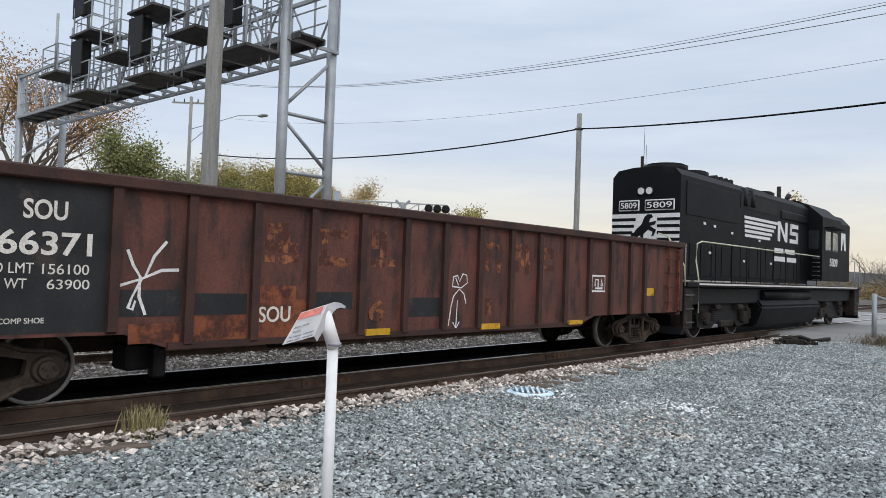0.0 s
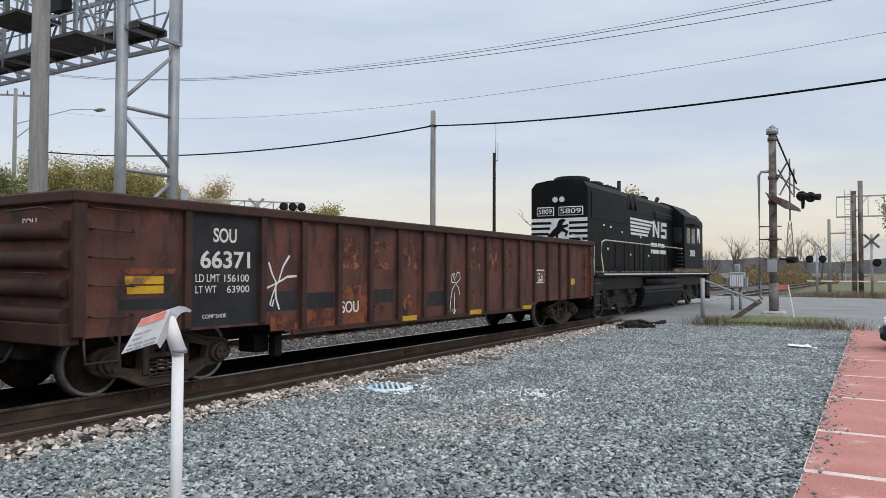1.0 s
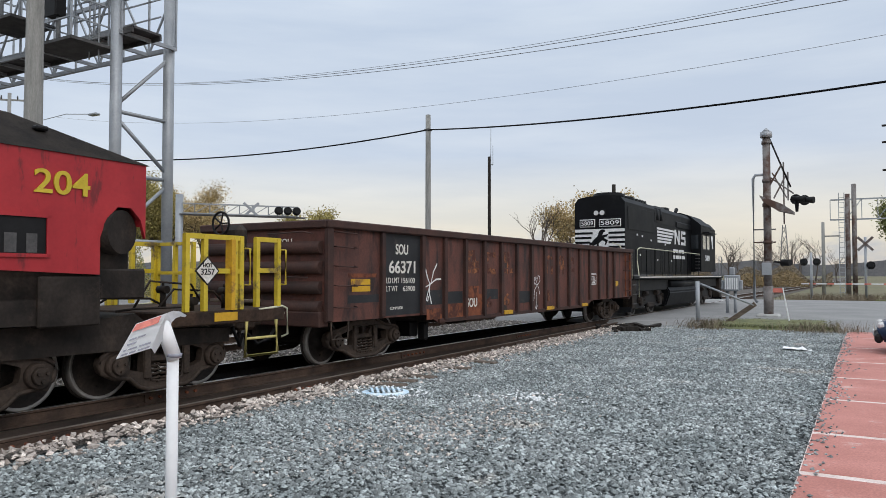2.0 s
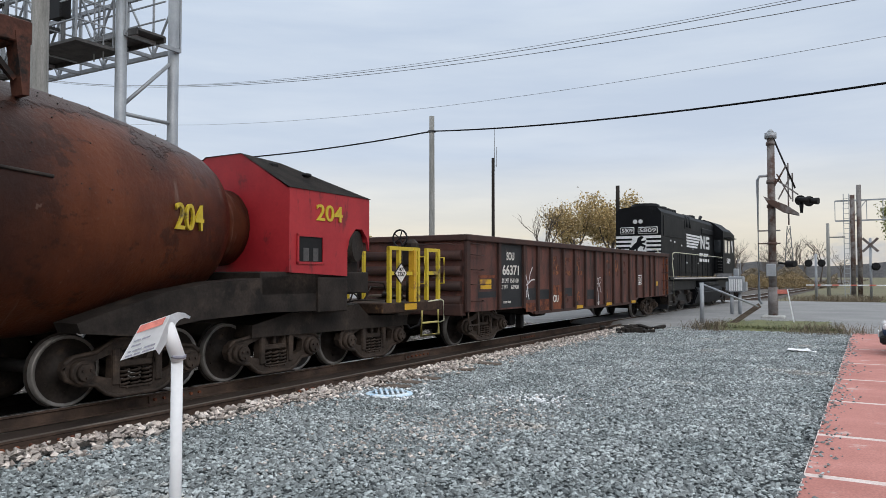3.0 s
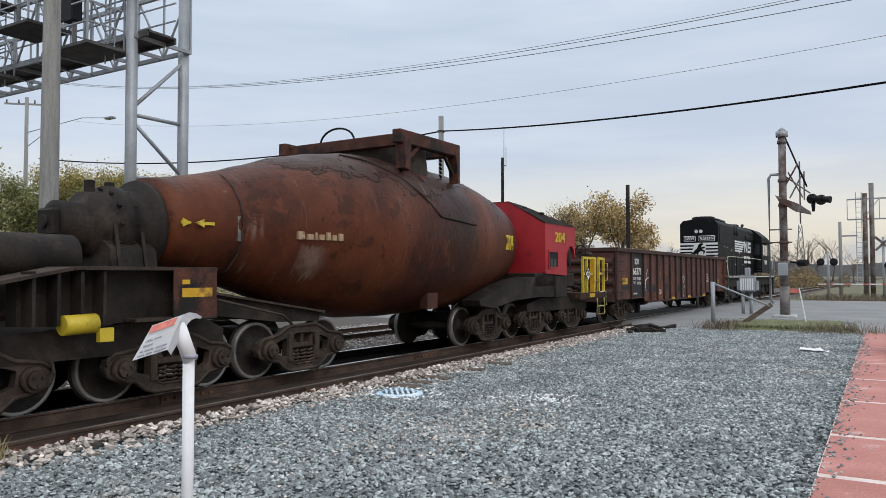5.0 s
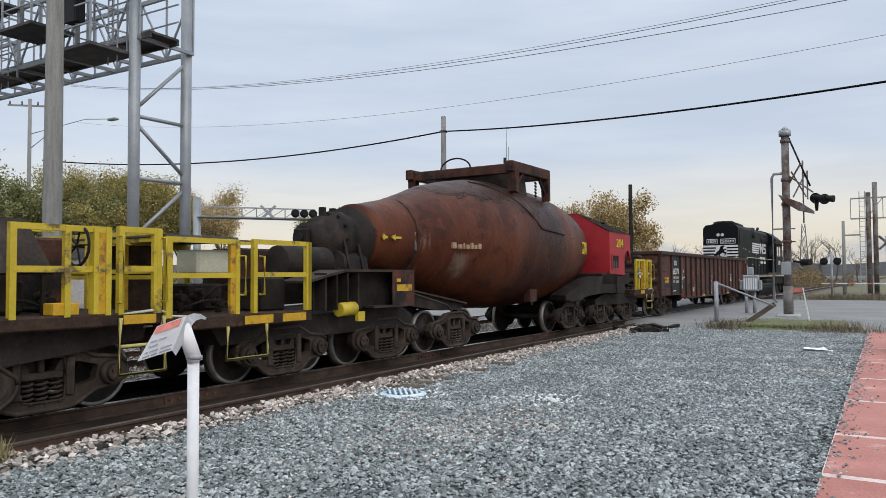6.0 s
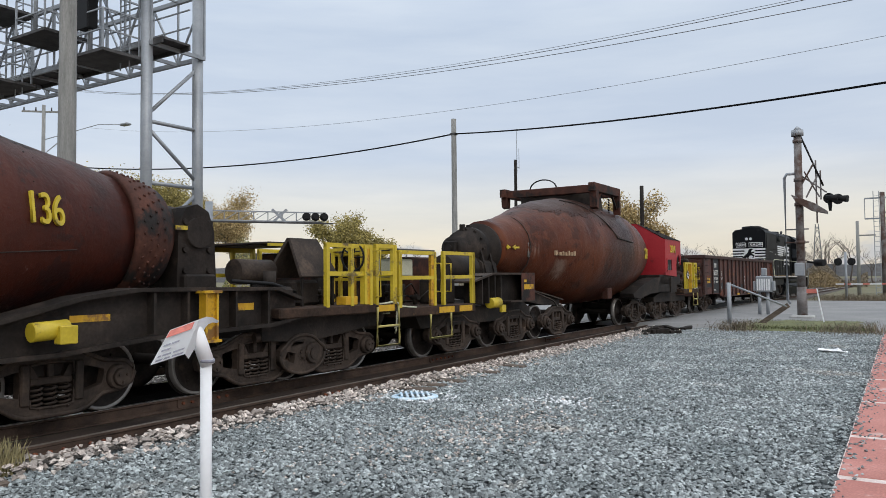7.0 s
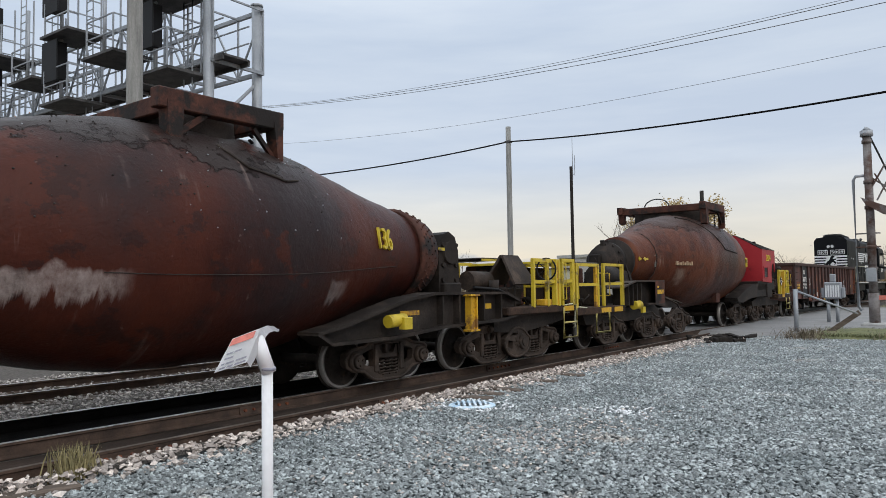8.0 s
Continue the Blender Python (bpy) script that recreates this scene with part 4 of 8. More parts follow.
part("walkway", beam(bmesh.new(), (0, 0, 5.02), (d.x * 1.08, d.y * 1.08, 5.0), 0.6, 0.05), "galv_dark", e)
c = d * 0.62
part("crossboards", beam(beam(bmesh.new(), (c.x - 0.3, c.y - 0.42, 5.0), (c.x + 0.3, c.y + 0.1, 5.75), 0.05, 0.14), (c.x - 0.3, c.y - 0.45, 5.75), (c.x + 0.3, c.y + 0.07, 5.0), 0.05, 0.14), "galv", e)
for k in (0.84, 0.92, 1.0):
    c = d * k
    bm = bmesh.new()
    tube(bm, (c.x + 0.15, c.y - 0.15, 5.35), (c.x + 0.35, c.y - 0.35, 5.35), 0.15, seg=12)
    tube(bm, (c.x + 0.14, c.y - 0.14, 5.35), (c.x + 0.16, c.y - 0.16, 5.35), 0.24, seg=14)
    part("lamp", bm, "black", e)


# ---- things on the gravel ----
e = thing("vent_marker", -3.25, 2.74, 0, "white pipe marker post with a bent printed metal sign", "marker post", rz=0)
PZ = 1.353
part("pipe", tube(bmesh.new(), (0, 0, -0.05), (0, 0, PZ), 0.031, seg=20), "white", e)
bm = bmesh.new()
tube(bm, (0.008, 0.006, PZ - 0.03), (-0.040, -0.050, PZ + 0.19), 0.040, 0.040, 18)
part("elbow", bm, "white", e, "white slanted pipe elbow")
part("elbow_joint", tube(bmesh.new(), (0.008, 0, PZ - 0.012), (0.01, 0.0, PZ + 0.004), 0.0415, seg=18), "print_grey", e)
# a plate folded over the pipe: r runs along the plate's width, u upwards, n towards the lot
RV, NV = Vector((0.640, 0.768, 0)), Vector((0.768, -0.640, 0))


def on_sign(r, u, n):
    return RV * r + NV * n + Vector((0, 0, PZ + u))


FACE = [(-0.184, 0.169, 0.05), (-0.037, 0.221, 0.04), (-0.107, 0.043, 0.10), (-0.276, -0.006, 0.12)]
bm = bmesh.new()
fv = [bm.verts.new(on_sign(*q)) for q in FACE]
bm.faces.new(fv)
inner = [bm.verts.new(on_sign(*q)) for q in ((-0.004, 0.175, 0.0), (-0.045, 0.09, 0.03), (-0.09, 0.012, 0.07))]
bm.faces.new((fv[1], inner[0], inner[1], fv[2]))
bm.faces.new((fv[2], inner[1], inner[2]))
lip_a = [fv[1]] + [bm.verts.new(on_sign(*q)) for q in ((0.0, 0.232, -0.01), (0.036, 0.226, -0.03), (0.068, 0.205, -0.04))]
lip_b = [inner[0]] + [bm.verts.new(on_sign(*q)) for q in ((0.012, 0.19, -0.03), (0.036, 0.198, -0.05), (0.062, 0.193, -0.06))]
for i in range(3):
    bm.faces.new((lip_a[i], lip_a[i + 1], lip_b[i + 1], lip_b[i]))
bmesh.ops.solidify(bm, geom=bm.faces[:], thickness=0.003)
part("sign_plate", bm, "white", e, "bent white metal sign plate")


def printed(name, a0, a1, b0, b1, mat, label):
    """A patch of print on the plate's face; a runs across, b from its top edge down."""
    def at(a, b):
        p = [Vector(q) for q in FACE]
        return (p[0].lerp(p[1], a)).lerp(p[3].lerp(p[2], a), b)
    bm = bmesh.new()
    vs = []
    for dn in (0.0045, 0.006):
        vs.append([bm.verts.new(on_sign(*(at(a, b) + Vector((0, 0, dn))))) for a, b in ((a0, b0), (a1, b0), (a1, b1), (a0, b1))])
    bm.faces.new(vs[1])
    for i in range(4):
        bm.faces.new((vs[0][i], vs[0][(i + 1) % 4], vs[1][(i + 1) % 4], vs[1][i]))
    part(name, bm, mat, e, label)


printed("heading_band", 0.02, 0.86, 0.02, 0.24, "sign_red", "faded red heading band")
for b, a0, a1 in ((0.47, 0.1, 0.32), (0.47, 0.36, 0.6), (0.62, 0.12, 0.4), (0.78, 0.1, 0.2), (0.78, 0.24, 0.5), (0.78, 0.56, 0.9), (0.90, 0.1, 0.3), (0.90, 0.34, 0.52), (0.90, 0.58, 0.92)):
    printed("print_bar", a0, a1, b, b + 0.05, "print_grey", "unreadable line of small print")

e = thing("drain_cover", -6.28, 9.22, 0.0, "domed drain grate sprayed blue and white among the gravel", "drain cover")
bm = bmesh.new()
k = 28
rings = []
for r, z in ((0.37, -0.01), (0.35, 0.03), (0.27, 0.045), (0.27, 0.015)):
    rings.append([bm.verts.new((r * math.cos(6.2832 * i / k), r * math.sin(6.2832 * i / k), z)) for i in range(k)])
for a, b in zip(rings, rings[1:]):
    for i in range(k):
        bm.faces.new((a[i], a[(i + 1) % k], b[(i + 1) % k], b[i]))
part("rim", bm, "blue_white", e)
# flat black disc under the bars stands for the shade down the drain
part("pit_shade", tube(bmesh.new(), (0, 0, -0.01), (0, 0, 0.012), 0.27, seg=28), "black", e, "black disc for the shade in the drain")
for i in range(6):
    x = -0.20 + 0.08 * i
    h = math.sqrt(0.27 ** 2 - x * x)
    part("bar", beam(bmesh.new(), (x * 0.78 - h * 0.62, x * 0.62 + h * 0.78, 0.05), (x * 0.78 + h * 0.62, x * 0.62 - h * 0.78, 0.045), 0.034, 0.03), "blue_white", e)

e = thing("paper_litter", -1.42, 19.1, 0.02, "crumpled white paper scrap on the gravel", "litter")
bm = bmesh.new()
bmesh.ops.create_grid(bm, x_segments=6, y_segments=5, size=0.3)
for v in bm.verts:
    v.co.y *= 0.6
    v.co.z = 0.03 + 0.09 * noise.noise(v.co * 6) + 0.06 * max(0, -v.co.x)
bmesh.ops.solidify(bm, geom=bm.faces[:], thickness=0.008)
part("scrap", bm, "white", e)

# grass verge between gravel and road
bm = bmesh.new()
bmesh.ops.create_grid(bm, x_segments=24, y_segments=14, size=0.5)
for v in bm.verts:
    x, y = v.co.x, v.co.y
    edge = max(0, 1 - (2 * max(abs(x), abs(y))) ** 6)
    v.co = ((-2.85 + x * 4.3), 27.7 + y * 4.6 + 0.4 * x, -0.03 + 0.20 * edge + 0.05 * edge * noise.noise(Vector((x * 9, y * 9, 0))))
tagged(part("grass_verge", bm, "grass", smooth=True), "low mound of short green grass beside the road", "grass", kind="structure")


def blades(name, n, place, hgt, mat, label, lean=0.35, width=0.012):
    rng = np.random.default_rng(n)
    p = place(rng, n)
    h = rng.uniform(hgt[0], hgt[1], n)
    a = rng.uniform(0, 6.28, n)
    w = np.stack([np.cos(a), np.sin(a), 0 * a], 1) * width
    tip = p + np.stack([rng.normal(0, lean, n) * h, rng.normal(0, lean, n) * h, h], 1)
    mid = p * 0.45 + tip * 0.55
    mid[:, 2] += 0.12 * h
    v = np.stack([p - w, p + w, mid + w * 0.7, mid - w * 0.7, tip], 1)
    me = bpy.data.meshes.new(name)
    fs = []
    for i in range(n):
        b = 5 * i
        fs += [(b, b + 1, b + 2, b + 3), (b + 3, b + 2, b + 4)]
    me.from_pydata(v.reshape(-1, 3).tolist(), [], fs)
    me.materials.append(M[mat])
    return tagged(new(name, me), label, "grass", kind="stuff")


blades("grass_blades", 5000, lambda g, n: np.stack([g.uniform(-4.8, -0.75, n), 25.6 + 4.2 * g.random(n) ** 1.4, np.full(n, 0.08)], 1), (0.03, 0.11), "grass", "short green grass blades")
blades("weeds", 1300, lambda g, n: np.stack([np.where(g.random(n) < 0.5, g.normal(-4.6, 0.35, n), g.normal(-1.3, 0.7, n)), 25.6 + g.normal(0, 0.5, n), np.full(n, 0.0)], 1), (0.08, 0.42), "scrub", "dry brown weeds at the gravel's edge", 0.55, 0.007)
blades("grass_tuft", 210, lambda g, n: np.stack([g.normal(-7.18, 0.06, n), g.normal(3.68, 0.10, n), np.full(n, 0.0)], 1), (0.15, 0.36), "straw", "yellow-green grass tuft growing by the rail", 0.22, 0.008)
blades("roadside_weeds", 4200, lambda g, n: np.stack([-4.5 + 10.5 * np.round(g.random(n) * 9) / 9 + g.normal(0, 0.35, n), 55.5 + g.uniform(0, 4, n), np.full(n, 0.0)], 1), (0.12, 0.6), "scrub", "dry weeds across the road", 0.55, 0.012)
tagged(part("grass_verge", new_box(0.5, 30, 55.5, 70, -0.02, 0.12), "grass"), "green grass verge across the road", "grass", kind="structure")
# broken sleepers and black debris where track and road meet
heap = random.Random(31)
for k in range(16):
    x, y = heap.gauss(-6.75, 0.42), heap.uniform(22.6, 25.3)
    d = thing("debris", x, y, 0.0, "charred broken timber beside the rails", "debris", "timber debris", rz=heap.uniform(0, 180))
    w, h = heap.uniform(0.12, 0.42), heap.uniform(0.05, 0.11)
    bm = new_box(-w, w, -h, h, -0.03, heap.uniform(0.07, 0.17), bevel=0.015)
    for v in bm.verts:
        v.co += Vector((0.25 * h * noise.noise(v.co * 9 + Vector((k, 0, 0))), 0.5 * h * noise.noise(v.co * 7 + Vector((0, k, 0))), 0.25 * v.co.x * heap.uniform(0.1, 0.5) if v.co.z > 0 else 0))
    part("timber", bm, "pole_dark", d)
for x, y, rz in ((-6.75, 9.8, 14), (-6.85, 10.3, 6), (-6.8, 10.9, -4), (-6.85, 12.2, 9), (-6.8, 13.3, -6), (-6.9, 3.15, 75)):
    d = thing("broken_sleeper", x, y, 0.0, "splintered grey-brown end of an old sleeper", "sleeper", "loose sleeper ends", rz=rz)
    part("timber", new_box(-0.5, 0.42, -0.1, 0.1, -0.05, 0.05, bevel=0.02), "tie", d)

# parked car, only its nose in view
e = thing("parked_car", 2.30, 19.6, 0.03, "dark blue parked car on the red pavement", "car", rz=-90)
bm = bmesh.new()
prism_x(bm, [(-2.05, 0.28), (-2.12, 0.45), (-2.08, 0.62), (-1.9, 0.74), (-0.95, 0.9), (-0.3, 1.35), (0.9, 1.42), (1.7, 1.0), (2.1, 0.95), (2.15, 0.4), (2.0, 0.25)], -0.85, 0.85)
bmesh.ops.bevel(bm, geom=bm.edges[:], offset=0.07, segments=2, affect="EDGES")
part("body", bm, "car_blue", e, smooth=True)
part("bumper", new_box(-0.84, 0.84, -2.16, -2.0, 0.25, 0.45, bevel=0.05), "black", e)
part("number_plate", new_box(-0.62, -0.2, -2.185, -2.16, 0.34, 0.48, bevel=0.008), "white", e)
part("plate_bar", new_box(-0.58, -0.24, -2.19, -2.184, 0.38, 0.44), "print_grey", e, "unreadable plate characters")
for s in (-1, 1):
    part("headlight", new_box(s * 0.6 - 0.2, s * 0.6 + 0.2, -2.10, -1.95, 0.56, 0.70, bevel=0.04), "lamp_glass", e)
    for y in (-1.3, 1.3):
        w = part("wheel", tube(bmesh.new(), (s * 0.66, y, 0.31), (s * 0.86, y, 0.31), 0.31, seg=24), "black", e)
        part("rim", tube(bmesh.new(), (s * 0.80, y, 0.31), (s * 0.868, y, 0.31), 0.2, seg=20), "galv", w)
part("windscreen", beam(bmesh.new(), (0, -0.98, 0.93), (0, -0.36, 1.33), 1.45, 0.012), "glass", e)


# ---- trees ----
def tree(x, y, h, spread, leaf, label, count=1500, seed=1, bare=False, low=0.25, size=0.22):
    """A tapered trunk with forked limbs and a ragged crown of leaf clumps set along the twigs."""
    rng = random.Random(seed)
    e = thing("tree", x, y, -0.05, label, "tree")
    bm = bmesh.new()
    ends = []

    def limb(p, d, length, r, depth):
        k = 3
        q = p
        for i in range(k):
            d = (d + Vector((rng.uniform(-0.2, 0.2), rng.uniform(-0.2, 0.2), rng.uniform(-0.02, 0.14)))).normalized()
            q2 = q + d * length / k
            tube(bm, q, q2, r * (1 - 0.22 * i), r * (1 - 0.22 * (i + 1)), 5 if depth else 8, caps=False)
            if depth >= 2:
                ends.append((q2, d))
            q = q2
        if depth < (4 if bare else 3):
            for _ in range(3 if depth else 6):
                a = rng.uniform(0, 6.28)
                t = Vector((math.cos(a), math.sin(a), 0)) * rng.uniform(0.45, 1.0) * spread
                limb(p.lerp(q, rng.uniform(0.45, 1.0)), (d * 0.8 + t).normalized(), length * rng.uniform(0.5, 0.72), r * 0.45, depth + 1)

    limb(Vector((0, 0, 0)), Vector((0, 0, 1)), h * 0.45, h * 0.02, 0)
    top = max(v.co.z for v in bm.verts)
    for v in bm.verts:
        v.co *= h / top
    ends = [(p * (h / top), d) for p, d in ends]
    part("trunk", bm, "bark", e, "grey-brown trunk with forked limbs")
    if leaf:
        r2 = np.random.default_rng(seed)
        pts = np.array([tuple(p) for p, d in ends if p.z > h * low])
        c = pts[r2.integers(0, len(pts), count)] + r2.normal(0, 0.042 * h, (count, 3))
        a = r2.normal(0, 1, (count, 3))
        a /= np.linalg.norm(a, axis=1)[:, None]
        b = np.cross(a, r2.normal(0, 1, (count, 3)))
        b /= np.linalg.norm(b, axis=1)[:, None]
        s = r2.uniform(0.5, 1.2, (count, 1)) * size
        v = np.stack([c - a * s, c + b * s * 0.6, c + a * s, c - b * s * 0.6], 1)
        me = bpy.data.meshes.new("crown")
        me.from_pydata(v.reshape(-1, 3).tolist(), [], [(4 * i, 4 * i + 1, 4 * i + 2, 4 * i + 3) for i in range(count)])
        me.materials.append(M[leaf])
        o = new("crown", me)
        o.parent = e
    return e


def polar(az, d):
    return d * math.sin(radians(az)), d * math.cos(radians(az))


for i, (az, d, h, sp, leaf, n, label) in enumerate((
        (-72.5, 52, 15.0, 0.8, "leaf_rust", 1300, "tall tree thinning to rusty autumn leaves"),
        (-70.0, 58, 14.0, 0.8, None, 0, "tall bare tree with fine twigs"),
        (-67.3, 50, 10.5, 0.7, None, 0, "bare grey tree behind the gantry"),
        (-65.0, 46, 9.2, 0.55, "leaf_green", 2600, "dense green tree behind the tracks"),
        (-62.6, 48, 7.9, 0.6, "leaf_green", 2000, "green tree with thin foliage"),
        (-59.5, 60, 8.6, 0.8, "leaf_green", 2200, "dull green autumn tree in a row"),
        (-56.8, 62, 9.0, 0.8, "leaf_green", 2600, "olive green tree in a row"),
        (-54.6, 60, 9.3, 0.8, "leaf_gold", 2600, "golden autumn tree in a row"),
        (-52.4, 62, 9.0, 0.8, "leaf_gold", 2600, "golden autumn tree in a row"),
        (-50.2, 64, 8.6, 0.8, "leaf_gold", 2200, "yellowing tree in a row"),
        (-58.2, 66, 10.0, 0.9, "leaf_gold", 2400, "golden tree in a row"),
        (-55.8, 66, 10.2, 0.9, "leaf_gold", 2400, "ochre tree in a row"),
        (-53.4, 66, 10.0, 0.9, "leaf_gold", 2400, "golden tree in a row"),
        (-51.2, 68, 9.6, 0.9, "leaf_ochre", 2400, "ochre tree in a row"),
        (-48.2, 66, 7.6, 0.8, "leaf_ochre", 1600, "small ochre tree in a row"),
        (-39.8, 90, 9.8, 0.75, "leaf_gold", 2200, "round ochre tree in the distance"),
        (-37.6, 92, 8.2, 0.75, "leaf_gold", 1800, "ochre tree in the distance"),
        (-34.8, 110, 7.6, 0.9, None, 0, "small bare tree in the distance"),
        (-22.4, 80, 9.8, 0.7, None, 0, "bare grey tree beside the road"),
        (-19.6, 78, 10.3, 0.75, "leaf_ochre", 1100, "half-bare ochre tree beyond the crossing"),
        (-17.4, 80, 10.0, 0.8, "leaf_ochre", 1200, "yellow-brown tree beyond the crossing"),
        (-15.9, 82, 7.5, 0.8, "leaf_ochre", 700, "low ochre tree beyond the crossing"),
        (2.3, 76, 8.6, 0.7, "leaf_green", 1700, "thin green tree beyond the signal bridge"),
        (-4.4, 150, 9.6, 0.9, None, 0, "bare round tree in the distance"),
        (-6.2, 150, 7.0, 0.9, None, 0, "bare tree in the distance"),
        (-8.6, 155, 7.6, 0.9, None, 0, "bare tree in the distance"),
        (-9.8, 150, 6.8, 0.9, None, 0, "bare tree in the distance"))):
    tx, ty = polar(az, d)
    tree(tx, ty, h, sp, leaf, label, n * 9 if d < 70 else n * 6, seed=40 + i, bare=leaf is None, low=0.12 if h < 9.5 else 0.3, size=0.09 if d < 70 else 0.14)


wood = random.Random(12)
for k in range(13):
    az, d = -13.4 + 0.95 * k + wood.uniform(-0.3, 0.3), wood.uniform(132, 165)
    tree(*polar(az, d), wood.uniform(6.5, 9.5), wood.uniform(0.7, 1.0), None, "leafless grey tree in a far wood", seed=90 + k, bare=True)


def thicket(name, az0, az1, d0, d1, h, n, leaf, label, seed):
    r2 = np.random.default_rng(seed)
    az = np.radians(r2.uniform(az0, az1, n))
    d = r2.uniform(d0, d1, n)
    top = h * (0.55 + 0.45 * np.sin(az * 90) * np.sin(az * 37 + 1))
    c = np.stack([d * np.sin(az), d * np.cos(az), r2.random(n) * top], 1)
    a = r2.normal(0, 1, (n, 3))
    b = np.cross(a, r2.normal(0, 1, (n, 3)))
    a /= np.linalg.norm(a, axis=1)[:, None]
    b /= np.linalg.norm(b, axis=1)[:, None]
    s = r2.uniform(0.4, 1.0, (n, 1)) * d0 * 0.0014
    v = np.stack([c - a * s, c + b * s * 0.6, c + a * s, c - b * s * 0.6], 1)
    me = bpy.data.meshes.new(name)
    me.from_pydata(v.reshape(-1, 3).tolist(), [], [(4 * i, 4 * i + 1, 4 * i + 2, 4 * i + 3) for i in range(n)])
    me.materials.append(M[leaf])
    return tagged(new(name, me), label, "bushes", kind="stuff")


thicket("bushes", -75, -46, 55, 64, 5.6, 42000, "leaf_green", "green undergrowth behind the tracks", 1)
thicket("bushes", -75, -46, 54, 62, 4.6, 36000, "leaf_gold", "yellowed undergrowth behind the tracks", 2)
thicket("scrub", -12.5, -2.0, 120, 150, 4.0, 30000, "scrub", "grey-brown scrub beyond the crossing", 3)
thicket("scrub", -12.5, -3.5, 110, 125, 2.6, 11000, "scrub_ochre", "ochre scrub beyond the crossing", 4)
thicket("scrub", -46, -12, 130, 170, 4.5, 36000, "scrub", "grey-brown scrub in the distance", 5)

bm = bmesh.new()
row = []
for i in range(121):
    az = -150 + 2.2 * i
    x, y = polar(az, 900)
    hh = 16 + 7 * noise.noise(Vector((i * 0.35, 0, 0))) + 3 * noise.noise(Vector((i * 1.3, 5, 0)))
    row.append((bm.verts.new((x, y, -1)), bm.verts.new((x, y, hh))))
for a, b in zip(row, row[1:]):
    bm.faces.new((a[0], b[0], b[1], a[1]))
tagged(part("backdrop", bm, "hill"), "low wooded hills on the horizon", "hills", kind="structure")

e = thing("warehouse", -41.5, 92, 0, "long low pale warehouse in the distance", "building")
part("wall", new_box(-6, 6, 0, 9, -0.1, 5.6), "brick_far", e)
part("roof", new_box(-6.2, 6.2, -0.2, 9.2, 5.6, 6.0), "concrete", e)
for k in range(4):
    part("window", new_box(-5 + 2.8 * k, -3.6 + 2.8 * k, -0.05, 0.05, 2.2, 3.6), "glass", e)
for az, d, w, h in ((-57.4, 50, 3.4, 3.0), (-43.5, 70, 5.0, 3.0)):
    bx, by = polar(az, d)
    e = thing("house", bx, by, 0, "small pale house behind the tracks", "house", rz=-az)
    part("wall", new_box(-w, w, 0, 6, -0.1, h), "brick_far", e)
    part("roof", prism_x(bmesh.new(), [(-0.3, h), (6.3, h), (3, h + 1.4)], -w - 0.3, w + 0.3), "roof_dirt", e)
    for k in (-0.6, 0.5):
        part("window", new_box(k * w - 0.5, k * w + 0.5, -0.05, 0.05, 1.0, 2.2), "glass", e)


# ---- the train: lengths along y count from one common mark, heights from the rail heads ----
ROLLING = []    # wheel sets with the place of their axle


class Car:
    """A vehicle whose parts are given in the train's measures; x is 0 on the track's centre line."""

    def __init__(self, name, y0, y1, label, category, ahead=0.0):
        self.ahead = ahead      # play in the couplings
        self.yc = (y0 + y1) / 2
        self.ob = thing(name, TC, self.yc, RT, label, category, rz=YAW)
        self.name = name

    def add(self, name, bm, mat, parent=None, label="", smooth=False):
        bmesh.ops.translate(bm, verts=bm.verts[:], vec=(0, -self.yc, 0))
        return part(name, bm, mat, parent or self.ob, label, smooth)

    def text(self, name, body, y, z, h, mat, w=None, x=1.47, parent=None, m=None, label="", bold=0.0, depth=0.004):
        return lettering(name, body, Matrix.Translation((x, y - self.yc, z)) @ (m or SIDE), h, mat, parent or self.ob, w, depth, label, bold)


def mesh_of(bm, *mats):
    me = bpy.data.meshes.new("piece")
    bm.to_mesh(me)
    bm.free()
    for k in mats:
        me.materials.append(M[k])
    return me


def lathe_x(bm, profile, seg=32, caps=True):
    rings = [[bm.verts.new((x, r * math.cos(2 * math.pi * i / seg), r * math.sin(2 * math.pi * i / seg))) for i in range(seg)] for x, r in profile]
    for a, b in zip(rings, rings[1:]):
        for i in range(seg):
            f = bm.faces.new((a[i], a[(i + 1) % seg], b[(i + 1) % seg], b[i]))
            f.smooth = True
    if caps:
        bm.faces.new(rings[0][::-1])
        bm.faces.new(rings[-1])
        bmesh.ops.recalc_face_normals(bm, faces=bm.faces[:])
    return bm


WHEELS = {}


